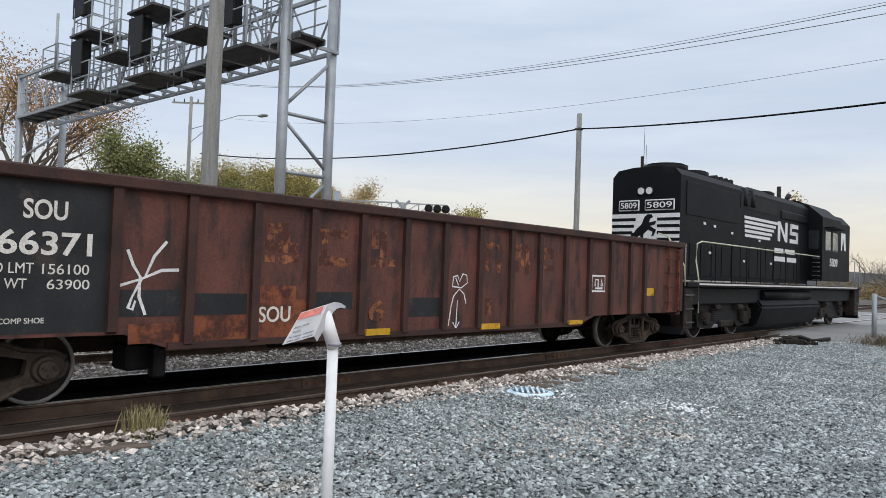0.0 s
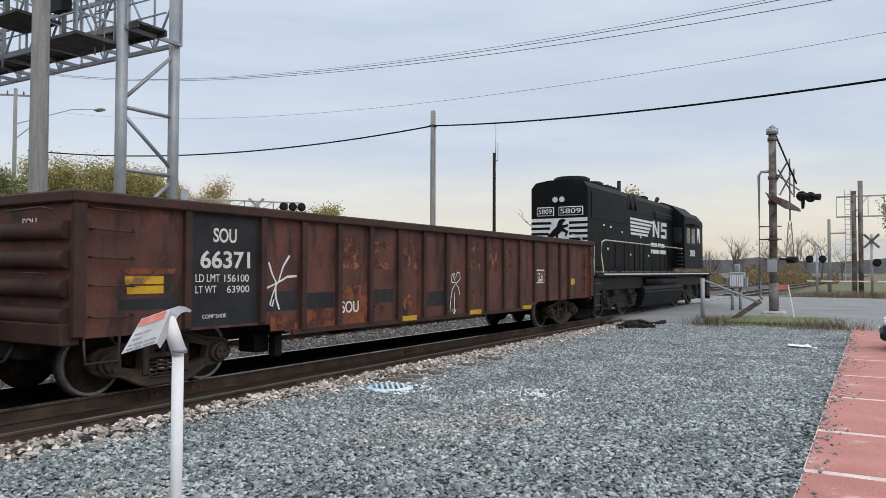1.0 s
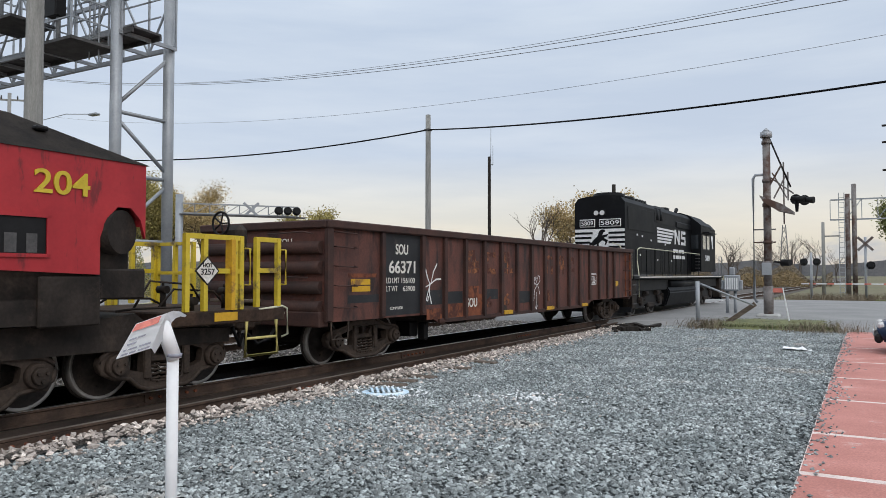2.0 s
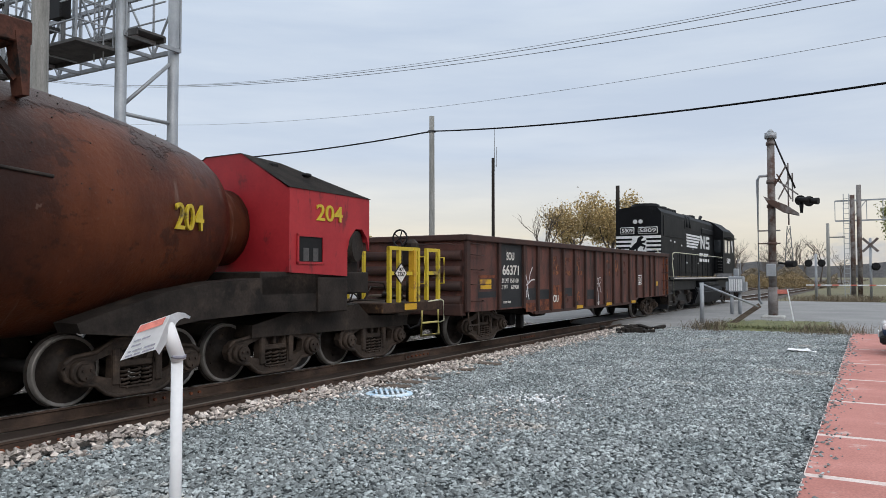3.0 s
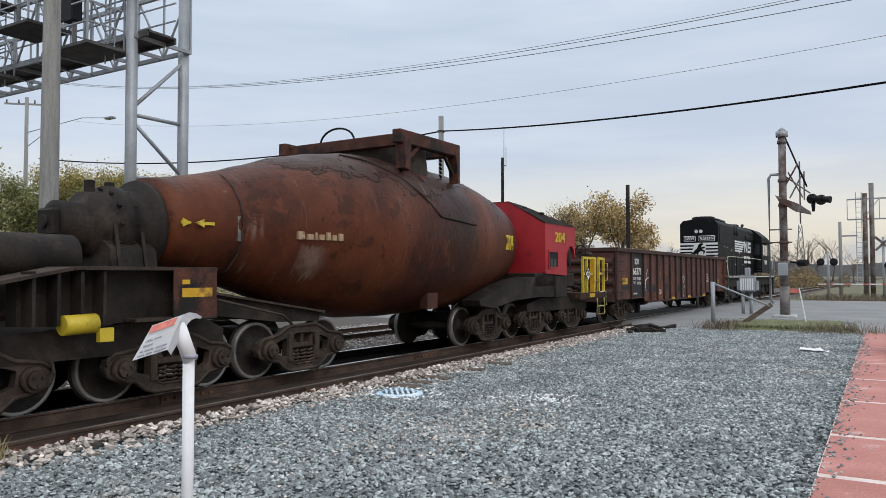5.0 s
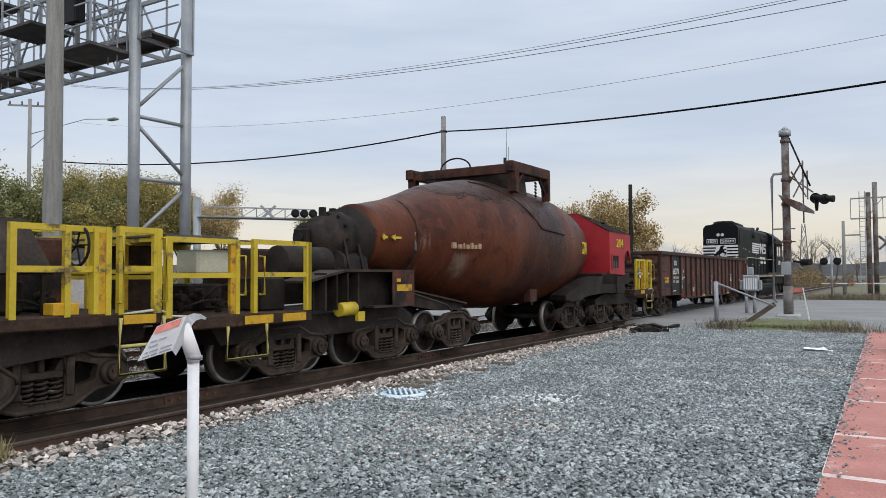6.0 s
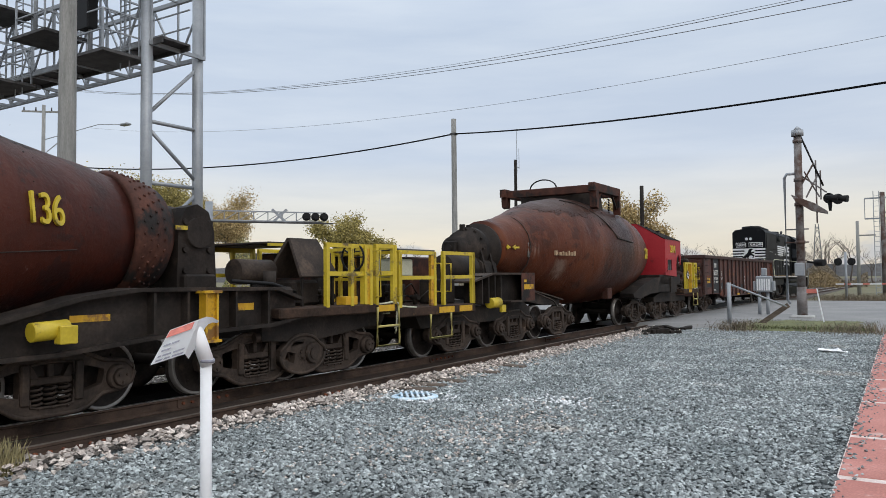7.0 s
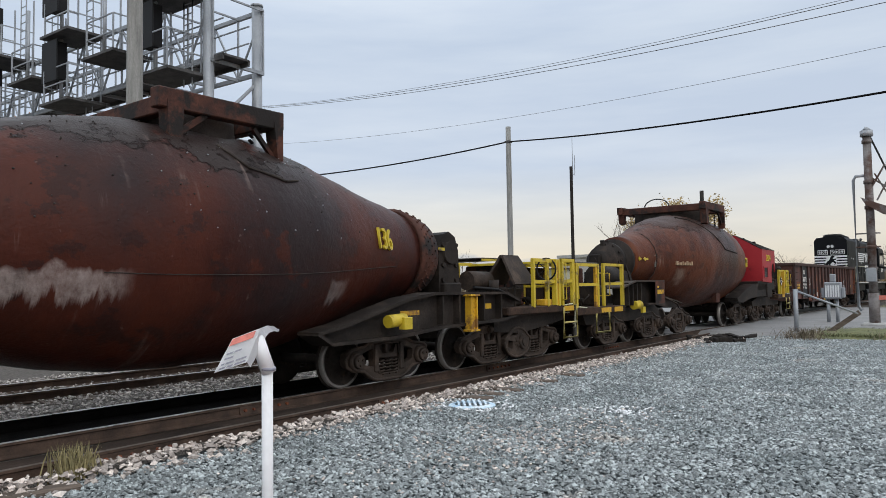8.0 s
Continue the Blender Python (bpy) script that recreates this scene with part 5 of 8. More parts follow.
def wheel_set(car, y, r):
    if r not in WHEELS:
        axle = tube(bmesh.new(), (-1.1, 0, 0), (1.1, 0, 0), 0.085, seg=14)
        disc = lathe_x(bmesh.new(), [(0.665, r * 0.3), (0.67, r - 0.07), (0.675, r + 0.025), (0.70, r + 0.02), (0.715, r), (0.80, r - 0.004), (0.80, r - 0.05), (0.765, r - 0.075), (0.735, r * 0.55), (0.775, r * 0.3), (0.83, r * 0.26), (0.83, 0.1)])
        for k in range(6):
            a = 2 * math.pi * k / 6
            tube(disc, (0.745, r * 0.62 * math.cos(a), r * 0.62 * math.sin(a)), (0.76, r * 0.62 * math.cos(a), r * 0.62 * math.sin(a)), 0.02, seg=6)
        rim = lathe_x(bmesh.new(), [(0.712, r + 0.001), (0.803, r - 0.002), (0.805, r - 0.012), (0.803, r - 0.045), (0.79, r - 0.052)], caps=False)
        WHEELS[r] = mesh_of(axle, "dark_steel"), mesh_of(disc, "wheel_face"), mesh_of(rim, "wheel_rim")
    axle_me, disc_me, rim_me = WHEELS[r]
    ws = new("wheel_set", axle_me)
    ws.parent = car.ob
    ws.matrix_basis = pose(0, y - car.yc, r)
    tagged(ws, "turning axle with two rusty flanged wheels")
    for turn in (0, 180):
        w = new("wheel", disc_me)
        w.parent = ws
        w.matrix_basis = pose(0, 0, 0, 0, 0, turn)
        w2 = new("wheel_rim", rim_me)
        w2.parent = ws
        w2.matrix_basis = pose(0, 0, 0, 0, 0, turn)
        tagged(w2, "bright worn wheel rim")
    ROLLING.append((ws, car, y, r))


def pierced(outer, holes, x0, x1):
    """A thick plate across x with a (y, z) outline and openings through it."""
    bm = bmesh.new()
    for loop in [outer] + holes:
        vs = [bm.verts.new((x0, y, z)) for y, z in loop]
        for i in range(len(vs)):
            bm.edges.new((vs[i - 1], vs[i]))
    bmesh.ops.triangle_fill(bm, edges=bm.edges[:], use_beauty=True)
    made = bmesh.ops.extrude_face_region(bm, geom=bm.faces[:])["geom"]
    bmesh.ops.translate(bm, verts=[g for g in made if isinstance(g, bmesh.types.BMVert)], vec=(x1 - x0, 0, 0))
    bmesh.ops.recalc_face_normals(bm, faces=bm.faces[:])
    return bm


def rounded_hole(pts):
    """Cuts the corners of a polygon, for cast openings."""
    out = []
    for i, p in enumerate(pts):
        q, n = Vector(pts[i - 1]), Vector(pts[(i + 1) % len(pts)])
        p = Vector(p)
        out += [tuple(p.lerp(q, 0.22)), tuple(p.lerp(q, 0.06) * 0.5 + p.lerp(n, 0.06) * 0.5), tuple(p.lerp(n, 0.22))]
    return out


def side_frame(car, yt, wb, r, s, mat="truck_brown"):
    """A cast truck side: a bowed plate pierced by a spring window and two openings, with a thick rim, springs and bearing caps."""
    a = wb / 2
    k = r / 0.42
    x0, x1 = sorted((0.97 * s, 1.09 * s))
    xo = 1.09 * s
    half = [(0.30, 0.77), (0.42, 0.72), (a * 0.75, 0.635), (a + 0.10, 0.60), (a + 0.20, 0.54), (a + 0.23, 0.45), (a + 0.19, 0.35), (a + 0.04, 0.28), (a - 0.20, 0.25), (0.43, 0.13), (0.30, 0.09)]
    outer = [(yt + y, z * k) for y, z in half] + [(yt - y, z * k) for y, z in half[::-1]]
    holes = [rounded_hole([(yt - 0.26, 0.18 * k), (yt + 0.26, 0.18 * k), (yt + 0.26, 0.66 * k), (yt - 0.26, 0.66 * k)])]
    for d in (-1, 1):
        holes.append(rounded_hole([(yt + d * 0.37, 0.30 * k), (yt + d * (a - 0.20), 0.36 * k), (yt + d * (a - 0.17), 0.53 * k), (yt + d * 0.37, 0.60 * k)]))
    sf = car.add("side_frame", pierced(outer, holes, x0, x1), mat)
    car.add("frame_rim", strand(bmesh.new(), [(xo, y, z) for y, z in outer + outer[:1]], 0.030, 6), mat, sf)
    for hole in holes[:1]:
        car.add("window_rim", strand(bmesh.new(), [(xo, y, z) for y, z in hole + hole[:1]], 0.018, 5), mat, sf)
    for d in (-1, 1):
        bm = tube(bmesh.new(), (xo - 0.02 * s, yt + d * a, r), (xo + 0.08 * s, yt + d * a, r), 0.15 * k, 0.135 * k, 18)
        tube(bm, (xo + 0.08 * s, yt + d * a, r), (xo + 0.13 * s, yt + d * a, r), 0.105 * k, 0.095 * k, 14)
        for i in range(3):
            q = 2.1 * i + 0.5
            tube(bm, (xo + 0.13 * s, yt + d * a + 0.06 * math.cos(q), r + 0.06 * math.sin(q)), (xo + 0.155 * s, yt + d * a + 0.06 * math.cos(q), r + 0.06 * math.sin(q)), 0.02, seg=6)
        car.add("bearing_cap", bm, "truck_brown", sf, "round axle bearing cap")
        car.add("column", new_box(*sorted((1.07 * s, 1.125 * s)), yt + d * 0.315 - 0.05, yt + d * 0.315 + 0.05, 0.22 * k, 0.66 * k, bevel=0.015), mat, sf)
    for d in (-0.165, 0, 0.165):
        pts = [(1.045 * s + 0.06 * math.cos(0.9 * i), yt + d + 0.066 * math.sin(0.9 * i), (0.17 + 0.0075 * i) * k) for i in range(33)]
        car.add("coil_spring", strand(bmesh.new(), pts, 0.017, 5), "truck_brown", sf)
    car.add("bolster_end", box(bmesh.new(), *sorted((0.8 * s, 1.075 * s)), yt - 0.25, yt + 0.25, 0.42 * k, 0.50 * k, bevel=0.015), mat, sf)
    car.add("bolster_end", box(bmesh.new(), *sorted((0.8 * s, 1.06 * s)), yt - 0.035, yt + 0.035, 0.50 * k, 0.66 * k, bevel=0.01), mat, sf)
    for d in (-0.2, 0.2):
        car.add("friction_wedge", prism_x(bmesh.new(), [(yt + d - 0.055, 0.50 * k), (yt + d + 0.055, 0.50 * k), (yt + d * 1.15 + 0.02, 0.62 * k), (yt + d * 1.15 - 0.02, 0.62 * k)], *sorted((0.9 * s, 1.065 * s))), mat, sf)


def truck(car, yt, wb, r, mat="truck_brown"):
    for s in (1, -1):
        side_frame(car, yt, wb, r, s, mat)
    car.add("bolster", new_box(-0.98, 0.98, yt - 0.22, yt + 0.22, 0.5, 0.72, bevel=0.03), "dark_steel")
    bm = bmesh.new()
    for d in (-1, 1):
        beam(bm, (-0.8, yt + d * (wb / 2 - r - 0.08), 0.40), (0.8, yt + d * (wb / 2 - r - 0.08), 0.40), 0.09, 0.12)
    car.add("brake_beam", bm, "dark_steel")
    for d in (-1, 1):
        wheel_set(car, yt + d * wb / 2, r)


def coupler(car, y0, y1):
    bm = new_box(-0.09, 0.09, min(y0, y1), max(y0, y1), 0.72, 0.95, bevel=0.02)
    ye = y1
    box(bm, -0.19, 0.19, ye - 0.14, ye + 0.14, 0.66, 1.0, bevel=0.05)
    car.add("coupler", bm, "truck_brown")
    bm = pipe(bmesh.new(), [(0.35, y0, 0.75), (0.33, (y0 * 2 + y1) / 3, 0.5), (0.2, (y0 + 2 * y1) / 3, 0.42), (0.12, y1, 0.6)], 0.03)
    car.add("brake_hose", bm, "black")


# ---- open gondola wagon ----
gon = Car("gondola_wagon", 7.33, 24.41, "rust-red open gondola wagon with ribbed sides and graffiti", "freight wagon")
low = [(7.40, 0.80), (10.45, 0.79), (10.95, 0.62), (19.75, 0.62), (20.35, 0.79), (24.34, 0.80)]
for s in (1, -1):
    bm = prism_x(bmesh.new(), low + [(24.34, 2.44), (7.40, 2.44)], *sorted((1.42 * s, 1.455 * s)))
    side = gon.add("side_wall", bm, "gon")
    ribs = [7.40, 8.93] + [10.30 + 0.8835 * k for k in range(13)] + [21.75, 22.42, 24.30]
    for y in ribs:
        zb = 0.63 if 10.9 < y < 20 else 0.80
        w = 0.075 if y in (7.40, 24.30) else 0.055
        gon.add("rib", prism_y(bmesh.new(), [(1.455 * s, zb), (1.525 * s, zb + 0.03), (1.525 * s, 2.38), (1.455 * s, 2.40)], y - w, y + w), "gon_rib", side)
    bm = box(bmesh.new(), *sorted((1.40 * s, 1.56 * s)), 7.30, 24.44, 2.38, 2.52, bevel=0.02)
    gon.add("top_chord", bm, "gon_rib", side)
    gon.add("side_sill", box(bmesh.new(), *sorted((1.44 * s, 1.50 * s)), 10.95, 19.75, 0.60, 0.68), "gon_rib", side)
for y, d in ((7.36, -1), (24.38, 1)):
    bm = new_box(-1.42, 1.42, min(y, y - d * 0.05), max(y, y - d * 0.05), 0.9, 2.42)
    endw = gon.add("end_wall", bm, "gon")
    for z in (1.05, 1.38, 1.72, 2.06):
        bm = bmesh.new()
        tube(bm, (-1.38, y + d * 0.02, z), (1.38, y + d * 0.02, z), 0.11, seg=14)
        gon.add("corrugation", bm, "gon_rib", endw)
    gon.add("end_chord", new_box(-1.5, 1.5, y - 0.08, y + 0.08, 2.38, 2.52, bevel=0.02), "gon_rib", endw)
    gon.add("end_sill", new_box(-1.42, 1.42, y - 0.12, y + 0.12, 0.72, 0.98, bevel=0.02), "gon_rib", endw)
    coupler(gon, y, y + d * 0.45)
gon.add("floor", new_box(-1.42, 1.42, 7.4, 24.3, 0.86, 0.93), "gon_rib")
gon.add("centre_sill", new_box(-0.3, 0.3, 7.4, 24.3, 0.48, 0.86, bevel=0.02), "dark_steel")
bm = bmesh.new()
bmesh.ops.create_grid(bm, x_segments=14, y_segments=70, size=0.5)
for v in bm.verts:
    x, y = v.co.x, v.co.y
    h = 2.26 + 0.26 * noise.noise(Vector((x * 5, y * 22, 0))) + 0.18 * noise.noise(Vector((x * 16, y * 70, 3)))
    v.co = (x * 2.82, 15.87 + y * 16.8, min(h, 2.56 if abs(x) < 0.4 else 2.44))
gon.add("scrap_load", bm, "roof_dirt", label="dark rough load level with the rim")
side = [c for c in gon.ob.children if c.name.startswith("side_wall")][0]
gon.add("stencil_panel", new_box(1.45, 1.4585, 8.985, 10.245, 0.83, 2.375), "gon_black", side, "black stencil panel")
gon.text("reporting_mark", "SOU", 9.60, 2.085, 0.20, "letter", 0.42, x=1.460, bold=0.018)
gon.text("wagon_number", "66371", 9.62, 1.745, 0.245, "letter", 0.90, x=1.460, bold=0.018)
gon.text("load_limit", "LD LMT", 9.30, 1.49, 0.105, "letter", 0.42, x=1.460)
gon.text("load_limit", "156100", 9.82, 1.485, 0.105, "letter", 0.46, x=1.460)
gon.text("light_weight", "LT WT", 9.27, 1.335, 0.10, "letter", 0.36, x=1.460)
gon.text("light_weight", "63900", 9.85, 1.33, 0.10, "letter", 0.42, x=1.460)
gon.text("brake_stencil", "COMP SHOE", 9.42, 0.965, 0.055, "letter", 0.42, x=1.460)
# old blue-black and bare orange patches under the lettering
for y0, y1, z0, z1, k in ((10.36, 11.10, 0.98, 1.28, "gon_black"), (11.22, 11.98, 0.98, 1.24, "gon_black"), (11.22, 11.99, 0.66, 0.98, "gon_orange"), (12.11, 12.90, 0.66, 1.16, "gon_orange"),
                          (12.11, 12.72, 1.16, 1.34, "gon_orange"), (13.02, 13.70, 1.02, 1.26, "gon_black"), (14.80, 15.55, 0.88, 1.18, "gon_black"), (7.95, 8.85, 1.10, 1.24, "gon_black"), (7.95, 8.80, 1.55, 1.62, "gon_orange"), (10.5, 11.1, 0.68, 0.90, "gon_orange")):
    gon.add("paint_patch", new_box(1.4555, 1.458, y0, y1, z0, z1), k, side, "faded paint patch")
ghosts = random.Random(77)


def ghost(y0, y1, z0, z1):
    """Remains of one old letter: a few patches of bare rust in a loose block."""
    bm = bmesh.new()
    for i in range(3):
        for k in range(4):
            if ghosts.random() < (0.9 if i == 0 or k in (0, 3) else 0.45):
                w, h = (y1 - y0) / 3, (z1 - z0) / 4
                a, c = y0 + i * w, z0 + k * h
                box(bm, 1.4555, 1.4582 + 0.0002 * (i + 3 * k), a + ghosts.uniform(0, 0.04), a + w + ghosts.uniform(-0.03, 0.03), c + ghosts.uniform(0, 0.03), c + h + ghosts.uniform(-0.02, 0.03))
    return bm


for y0, y1, z0, z1 in ((12.2, 12.74, 1.62, 2.14), (13.08, 13.56, 1.60, 2.14), (14.0, 14.5, 1.62, 2.15), (16.62, 17.1, 1.60, 2.12), (17.5, 17.95, 1.60, 2.12), (18.4, 18.75, 1.66, 2.1)):
    gon.add("ghost_letter", ghost(y0, y1, z0, z1), "ghost", side, "worn orange ghost of old lettering")
gon.text("old_mark", "SOU", 12.40, 0.975, 0.20, "letter", 0.48, x=1.461, bold=0.01)
gon.text("old_number", "6", 13.25, 0.96, 0.26, "ghost", 0.30, x=1.461, bold=0.012)
gon.text("old_number", "6", 14.18, 0.99, 0.30, "ghost", 0.34, x=1.461, bold=0.012)
gon.text("old_number", "1", 16.78, 1.02, 0.30, "ghost", 0.13, x=1.461, bold=0.012)
for y0, y1, z0, z1 in ((13.93, 14.40, 0.64, 0.73), (16.53, 17.04, 0.64, 0.73), (19.26, 19.75, 0.64, 0.72), (22.48, 22.95, 1.20, 1.38), (8.02, 8.58, 1.42, 1.52), (8.05, 8.58, 1.30, 1.40)):
    gon.add("yellow_mark", new_box(1.46, 1.5265 if z0 < 1 else 1.464, y0, y1, z0, z1), "yellow_mark", side, "yellow reflective mark")


def scrawl(name, strokes, label, r=0.016):
    """Each sprayed stroke is a ribbon mitred at its bends; strokes lie a hair above one another."""
    bm = bmesh.new()
    for j, st in enumerate(strokes):
        x = 1.4595 + 0.0012 * j
        rows = []
        for i, (y, z) in enumerate(st):
            (ya, za), (yb, zb) = st[max(0, i - 1)], st[min(len(st) - 1, i + 1)]
            k = r * (0.75 + 0.5 * math.sin(2.1 * i + j) ** 2) / max(1e-6, math.hypot(yb - ya, zb - za))
            oy, oz = -(zb - za) * k, (yb - ya) * k
            rows.append([bm.verts.new(q) for q in ((x, y + oy, z + oz), (x, y - oy, z - oz))])
        for p, q in zip(rows, rows[1:]):
            f = bm.faces.new((p[0], p[1], q[1], q[0]))
            f.normal_update()
            if f.normal.x < 0:
                f.normal_flip()
    gon.add(name, bm, "spray", side, label)


scrawl("graffiti", [[(10.66, 1.42), (10.76, 1.66), (10.90, 1.83)], [(10.33, 1.31), (10.62, 1.40), (10.85, 1.50), (11.06, 1.51)], [(10.45, 1.72), (10.52, 1.55), (10.62, 1.40)], [(10.60, 1.44), (10.60, 1.2), (10.68, 1.00)], [(10.62, 1.40), (10.52, 1.2), (10.48, 1.08), (10.53, 1.06), (10.56, 1.16)]], "white sprayed star scribble")
scrawl("graffiti", [[(15.83, 1.36), (15.85, 1.52), (15.95, 1.54), (16.0, 1.44), (16.08, 1.57), (16.18, 1.55), (16.2, 1.42), (16.05, 1.34), (15.83, 1.36)], [(15.9, 1.5), (15.98, 1.38)], [(15.8, 1.0), (15.86, 1.2), (16.0, 1.32), (16.12, 1.24), (16.18, 1.08)], [(15.96, 1.14), (15.94, 0.68)], [(15.86, 0.78), (15.94, 0.67), (16.02, 0.78)], [(15.8, 1.0), (15.75, 0.72)]], "white sprayed raised-fist doodle", 0.011)
scrawl("graffiti", [[(20.18, 1.30), (20.18, 1.62), (20.70, 1.62), (20.70, 1.30), (20.18, 1.30)], [(20.3, 1.40), (20.3, 1.54), (20.42, 1.54), (20.42, 1.38)], [(20.54, 1.40), (20.54, 1.54), (20.62, 1.40)], [(20.3, 1.36), (20.6, 1.36)]], "white boxed tag", 0.02)
for y0, y1 in ((7.55, 8.12), (23.55, 24.15)):
    for z in (1.05, 1.42, 1.75, 2.08, 2.33):
        gon.add("grab_iron", pipe(bmesh.new(), [(1.46, y0, z), (1.55, y0 + 0.03, z - 0.01), (1.55, y1 - 0.03, z - 0.02), (1.46, y1, z)], 0.012), "gon_rib", side)
for y in (23.58, 24.12):
    gon.add("ladder_stile", beam(bmesh.new(), (1.53, y, 0.85), (1.53, y, 2.35), 0.04, 0.05), "gon_orange", side)
gon.add("step", pipe(bmesh.new(), [(1.45, 7.5, 0.8), (1.45, 7.52, 0.5), (1.45, 7.95, 0.5), (1.45, 7.97, 0.8)], 0.018), "truck_brown", side)
gon.text("end_mark", "SOU", 0.0, 2.16, 0.12, "letter", 0.30, x=0.55, m=BACK).matrix_basis = pose(0, 7.352, 0)
gon.text("end_number", "66371", 0.0, 1.76, 0.12, "letter", 0.50, x=0.55, m=BACK).matrix_basis = pose(0, 7.352, 0)
for pts in ([(0.3, 7.2, 2.3), (1.1, 7.18, 2.32), (1.3, 7.2, 2.28)], [(0.7, 7.2, 1.56), (1.2, 7.19, 1.55)]):
    gon.add("end_grab", pipe(bmesh.new(), pts, 0.014), "gon_rib")
gon.add("end_step", new_box(-0.9, 0.1, 6.95, 7.25, 1.12, 1.17, bevel=0.01), "tie", label="grey end step board")
bm = bmesh.new()
box(bm, 0.5, 0.9, 10.75, 11.05, 0.30, 0.62, bevel=0.03)
box(bm, 0.9, 1.1, 11.0, 11.15, 0.22, 0.6, bevel=0.03)
gon.add("brake_rigging", bm, "black")
gon.add("brake_cylinder", tube(bmesh.new(), (0.5, 13, 0.58), (0.5, 13.7, 0.58), 0.16, seg=14), "dark_steel")
for yt in (8.92, 22.82):
    truck(gon, yt, 1.75, 0.42)

# ---- locomotive ----
loc = Car("locomotive", 25.0, 43.2, "black four-axle diesel locomotive with white stripes on its end", "locomotive", ahead=-0.87)
HZ, HW = 4.60, 1.0
hood = [(-HW, 1.6), (HW, 1.6), (HW, HZ - 0.22), (HW - 0.16, HZ - 0.03), (0.35, HZ + 0.04), (-0.35, HZ + 0.04), (-HW + 0.16, HZ - 0.03), (-HW, HZ - 0.22)]
hd = loc.add("long_hood", prism_y(bmesh.new(), hood, 26.15, 37.1), "loco")
sh = loc.add("short_hood", prism_y(bmesh.new(), [(-1.3, 1.75), (1.3, 1.75), (1.3, 4.05), (1.0, 4.40), (-1.0, 4.40), (-1.3, 4.05)], 39.6, 41.7), "loco")
cab = [(-1.5, 1.75), (1.5, 1.75), (1.5, 4.1), (0.95, 4.58), (0.5, 4.75), (-0.5, 4.75), (-0.95, 4.58), (-1.5, 4.1)]
cb = loc.add("cab", prism_y(bmesh.new(), cab, 37.1, 39.6), "loco")
for y0, y1, z0, z1 in ((37.4, 38.15, 2.85, 3.65), (38.35, 39.1, 2.85, 3.65)):
    wd = loc.add("cab_window", new_box(1.49, 1.515, y0, y1, z0, z1, bevel=0.01), "galv_dark", cb)
    loc.add("pane", new_box(1.515, 1.52, y0 + 0.06, y1 - 0.06, z0 + 0.06, z1 - 0.06), "pane", wd)
for x in (-1.2, 1.2):
    loc.add("rear_window", new_box(x - 0.17, x + 0.17, 37.085, 37.11, 2.9, 3.6), "glass", cb)
loc.add("sunshade", new_box(1.5, 1.85, 37.4, 39.2, 3.70, 3.74), "loco", cb)
frame_z = 1.55
loc.add("running_board", new_box(-1.5, 1.5, 25.6, 42.75, 1.42, frame_z, bevel=0.02), "loco")
loc.add("sill_stripe", new_box(1.5, 1.506, 26.3, 42.2, 1.48, 1.525), "letter", label="white sill stripe")
loc.add("frame", new_box(-1.25, 1.25, 25.9, 42.5, 0.95, 1.42, bevel=0.03), "black")
# rear end stripes, emblem, number boards, headlights
ye = 26.135
loc.add("stripe_panel", new_box(-HW + 0.01, HW - 0.01, ye, 26.16, 2.5, 3.36), "loco_white", hd, "white end panel with black stripes")
for i, z in enumerate((2.62, 2.80, 2.98, 3.16)):
    for s in (-1, 1):
        xa, xb = (0.36, HW - 0.005) if s > 0 else (-HW + 0.005, -0.42 + 0.05 * i)
        loc.add("black_stripe", new_box(xa, xb, ye - 0.005, ye, z, z + 0.085), "loco", hd)
bm = bmesh.new()
emblem = [(-0.36, 2.56), (-0.27, 2.56), (-0.24, 2.70), (-0.12, 2.78), (-0.10, 2.60), (-0.02, 2.60), (-0.03, 2.80), (0.10, 2.92), (0.24, 2.86), (0.20, 2.74), (0.27, 2.76), (0.34, 2.92), (0.16, 3.02), (0.30, 3.06), (0.34, 3.16), (0.24, 3.14), (0.12, 3.12), (0.16, 3.22), (0.24, 3.26), (0.20, 3.34), (0.08, 3.34), (-0.02, 3.26), (-0.08, 3.08), (-0.22, 2.96), (-0.32, 2.84), (-0.42, 2.86), (-0.40, 2.74), (-0.30, 2.74)]
prism_y(bm, emblem, ye - 0.007, ye)
loc.add("emblem", bm, "loco", hd, "black abstract emblem")
for x, w in ((-0.48, 0.62), (0.42, 0.86)):
    nb = loc.add("number_board", new_box(x - w / 2, x + w / 2, ye - 0.02, 26.16, 3.44, 3.74, bevel=0.02), "loco_white", hd, "white-edged number board")
    loc.add("board_field", new_box(x - w / 2 + 0.03, x + w / 2 - 0.03, ye - 0.024, ye - 0.018, 3.47, 3.71), "black", nb)
    lettering("board_number", "5809", Matrix.Translation((x, ye - 0.028 - loc.yc, 3.59)) @ BACK, 0.16, "loco_white", nb, w - 0.14, bold=0.003)
for x in (-0.12, 0.12):
    loc.add("headlight", tube(bmesh.new(), (x, 26.16, 3.98), (x, 26.10, 3.98), 0.095, seg=16), "lamp_glass", hd)
loc.add("headlight_box", new_box(-0.26, 0.26, 26.11, 26.16, 3.86, 4.10, bevel=0.02), "loco", hd)
